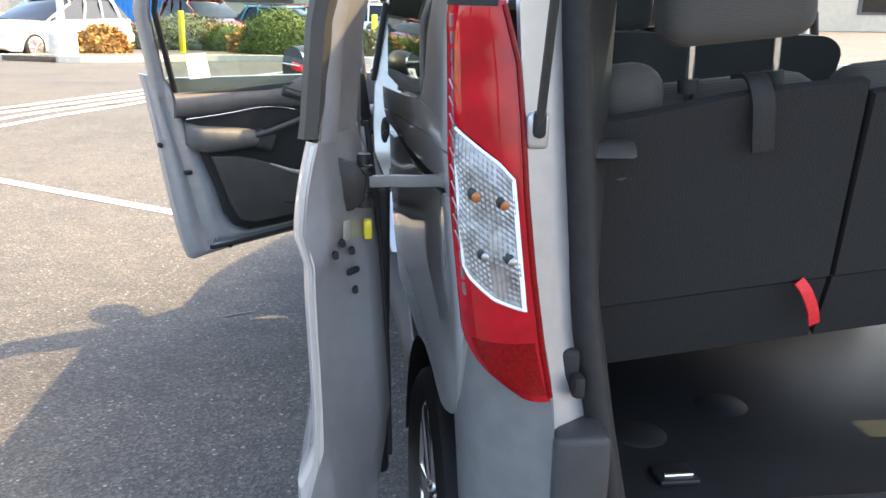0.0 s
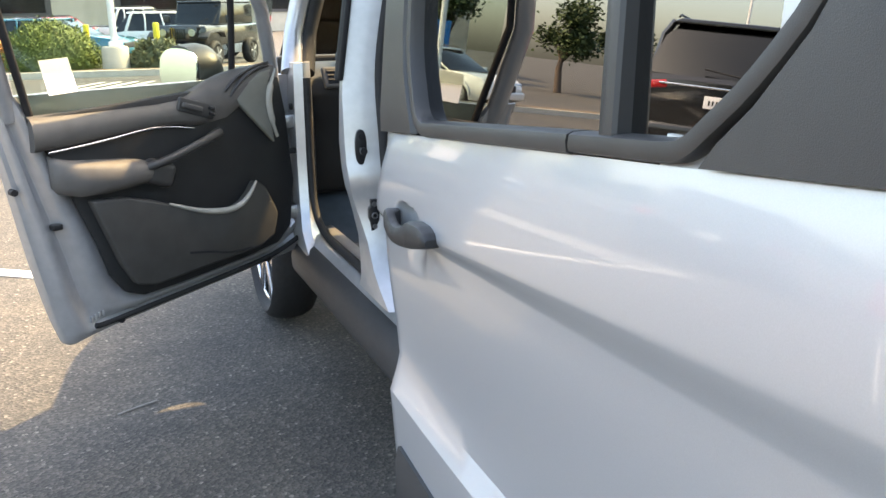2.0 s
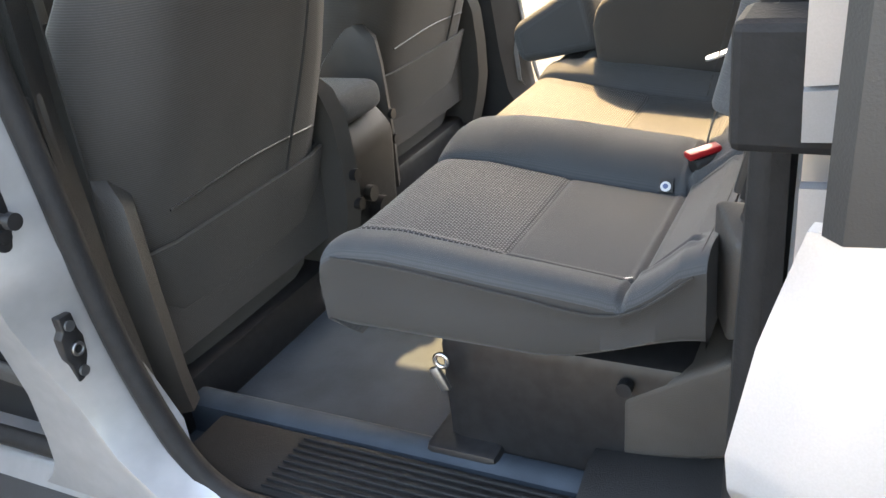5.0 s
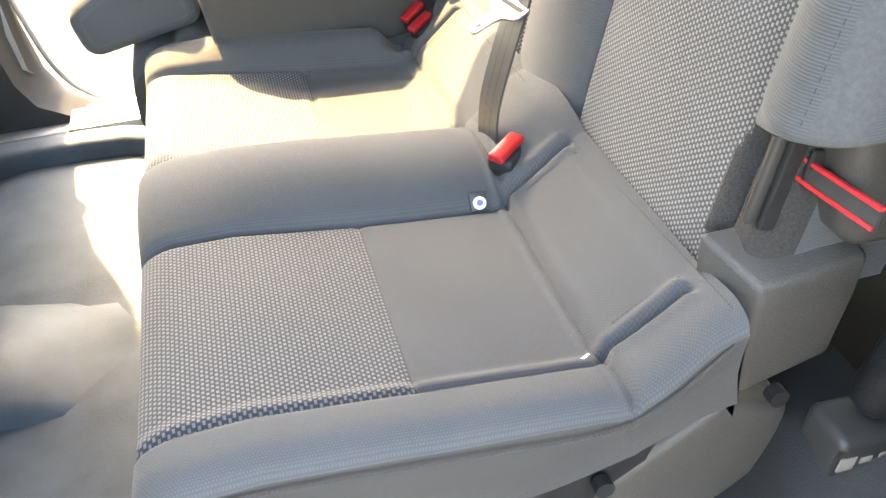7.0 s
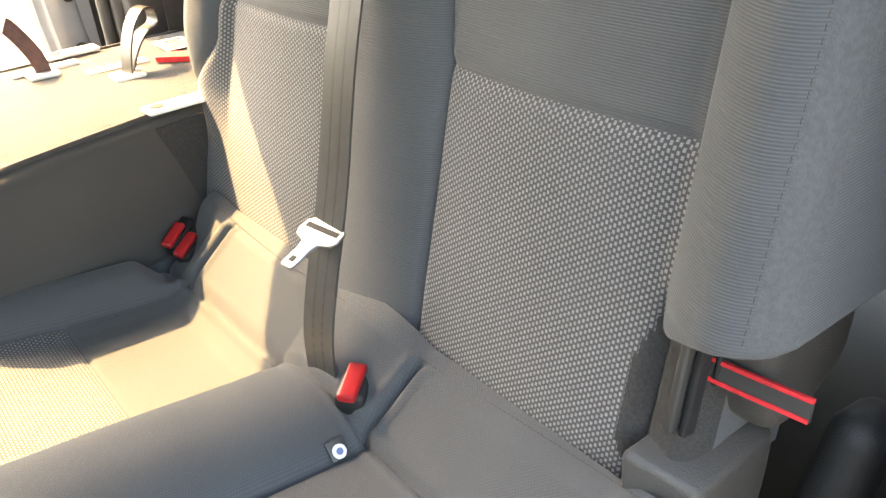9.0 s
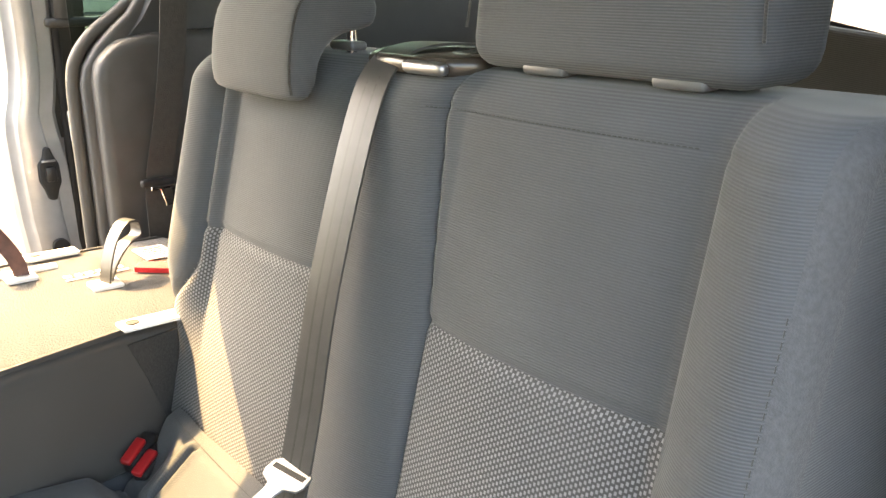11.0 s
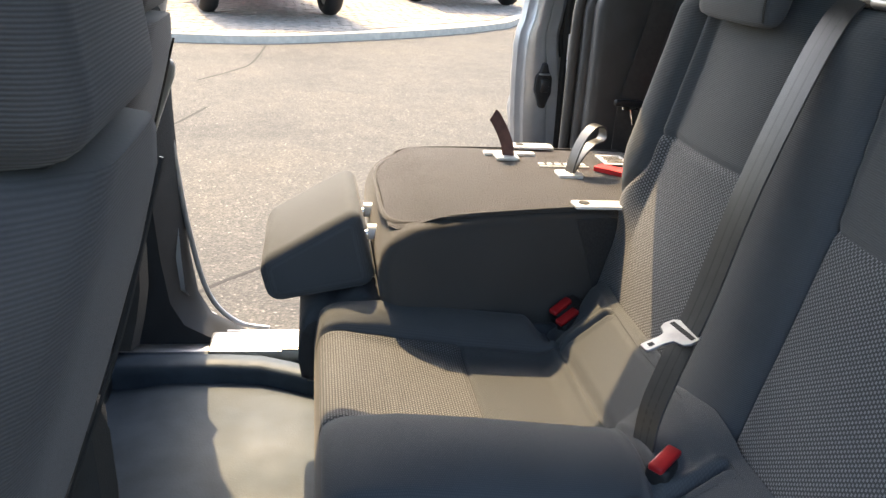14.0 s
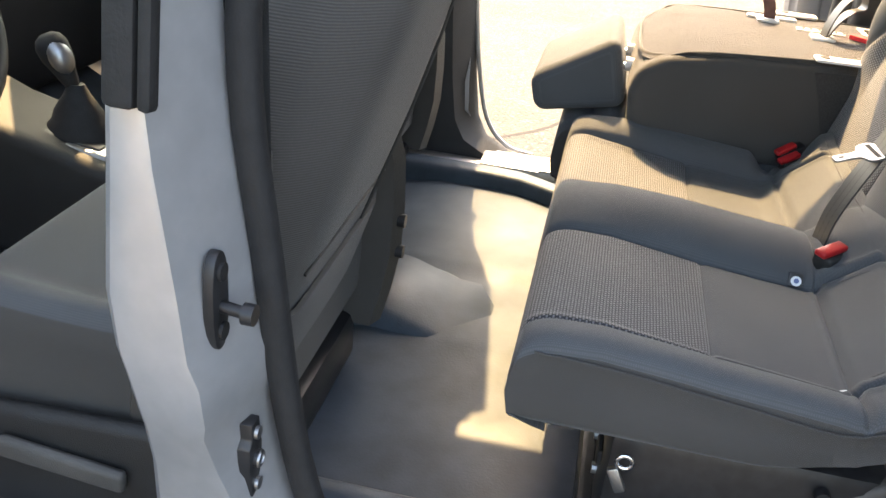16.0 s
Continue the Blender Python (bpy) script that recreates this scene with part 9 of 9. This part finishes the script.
def tree(x, y, hgt, seed):
    rnd = random.Random(seed)
    th = thing("tree", "leafy dark green tree at the edge of the lot", "tree", "trees round the lot", at=(x, y, 0))
    part("trunk", tube([(x, y, 0), (x + 0.1, y, hgt * 0.25), (x - 0.1, y + 0.1, hgt * 0.5)], [0.22, 0.17, 0.10], 9), BARK, th, smooth=60)
    verts, faces = [], []
    for k in range(9):
        a, r = rnd.uniform(0, 6.28), rnd.uniform(0.1, 0.30) * hgt
        tip = Vector((x + r * math.cos(a), y + r * math.sin(a), hgt * rnd.uniform(0.5, 0.92)))
        part("limb", tube([(x, y, hgt * rnd.uniform(0.28, 0.45)), tuple((tip + Vector((x, y, hgt * 0.4))) / 2), tuple(tip)], [0.09, 0.06, 0.02], 6), BARK, th, smooth=60)
        for _ in range(520):
            d = Vector((rnd.gauss(0, 1), rnd.gauss(0, 1), rnd.gauss(0, 0.8))) * hgt * 0.075
            p = tip + d
            a_ = Vector((rnd.uniform(-1, 1), rnd.uniform(-1, 1), rnd.uniform(-0.6, 0.6))).normalized()
            b_ = a_.cross(Vector((rnd.uniform(-1, 1), rnd.uniform(-1, 1), 1))).normalized()
            q = 0.16 * rnd.uniform(0.6, 1.4)
            i = len(verts)
            verts += [tuple(p), tuple(p + a_ * q + b_ * q * 0.5), tuple(p + a_ * q * 1.8), tuple(p + a_ * q - b_ * q * 0.5)]
            faces.append((i, i + 1, i + 2, i + 3))
    me = bpy.data.meshes.new("crown")
    me.from_pydata(verts, [], faces)
    me.materials.append(TREE)
    ob = new("crown", me)
    ob.parent = th
    ob.location = (-x, -y, 0)
    tagged(ob, kind="stuff")


for i, (x, y, hh) in enumerate(((-20, 44, 5.0), (-25, 47, 4.2), (-31, 46, 4.6), (-16, 52, 6.5), (-38, 44, 3.8), (-48, 62, 7), (-90, 8, 7), (30, 60, 9), (22, 66, 8), (48, 30, 8), (44, -30, 9), (12, -50, 8), (-30, -45, 8), (-60, -15, 7))):
    tree(x, y, hh, 40 + i)
for x, y in ((-27, 38.5), (-36, 47), (-46, 34), (-70, 34), (-34, 16), (-52, 22)):
    lamp_post(x, y, 8.2, (60, 240), base=False)
fl = thing("flagpole", "small striped flag on a pole", "flag", at=(-33.0, 29.0, 0))
part("pole", tube([(-33, 29, 0), (-33, 29, 5.6)], 0.04, 8), STEEL, fl, smooth=60)
for i in range(7):
    rows = [[(-33.0 - 0.22 * u, 29.0 + 0.18 * u + 0.04 * math.sin(u * 5), 5.5 - i * 0.16 - 0.5 * u - dz) for u in (0, 0.4, 0.8, 1.2)] for dz in (0, 0.15)]
    part("stripe", sheet(rows, 0.01), RED_CLOTH if i % 2 == 0 else PAPER, fl)

# everything in the lot stands on the falling ground
for ob in scene.collection.all_objects:
    if ob.parent is None and ob.type == "EMPTY" and ob.location.y > 10.0:
        ob.location.z += fall(ob.location.x, ob.location.y)
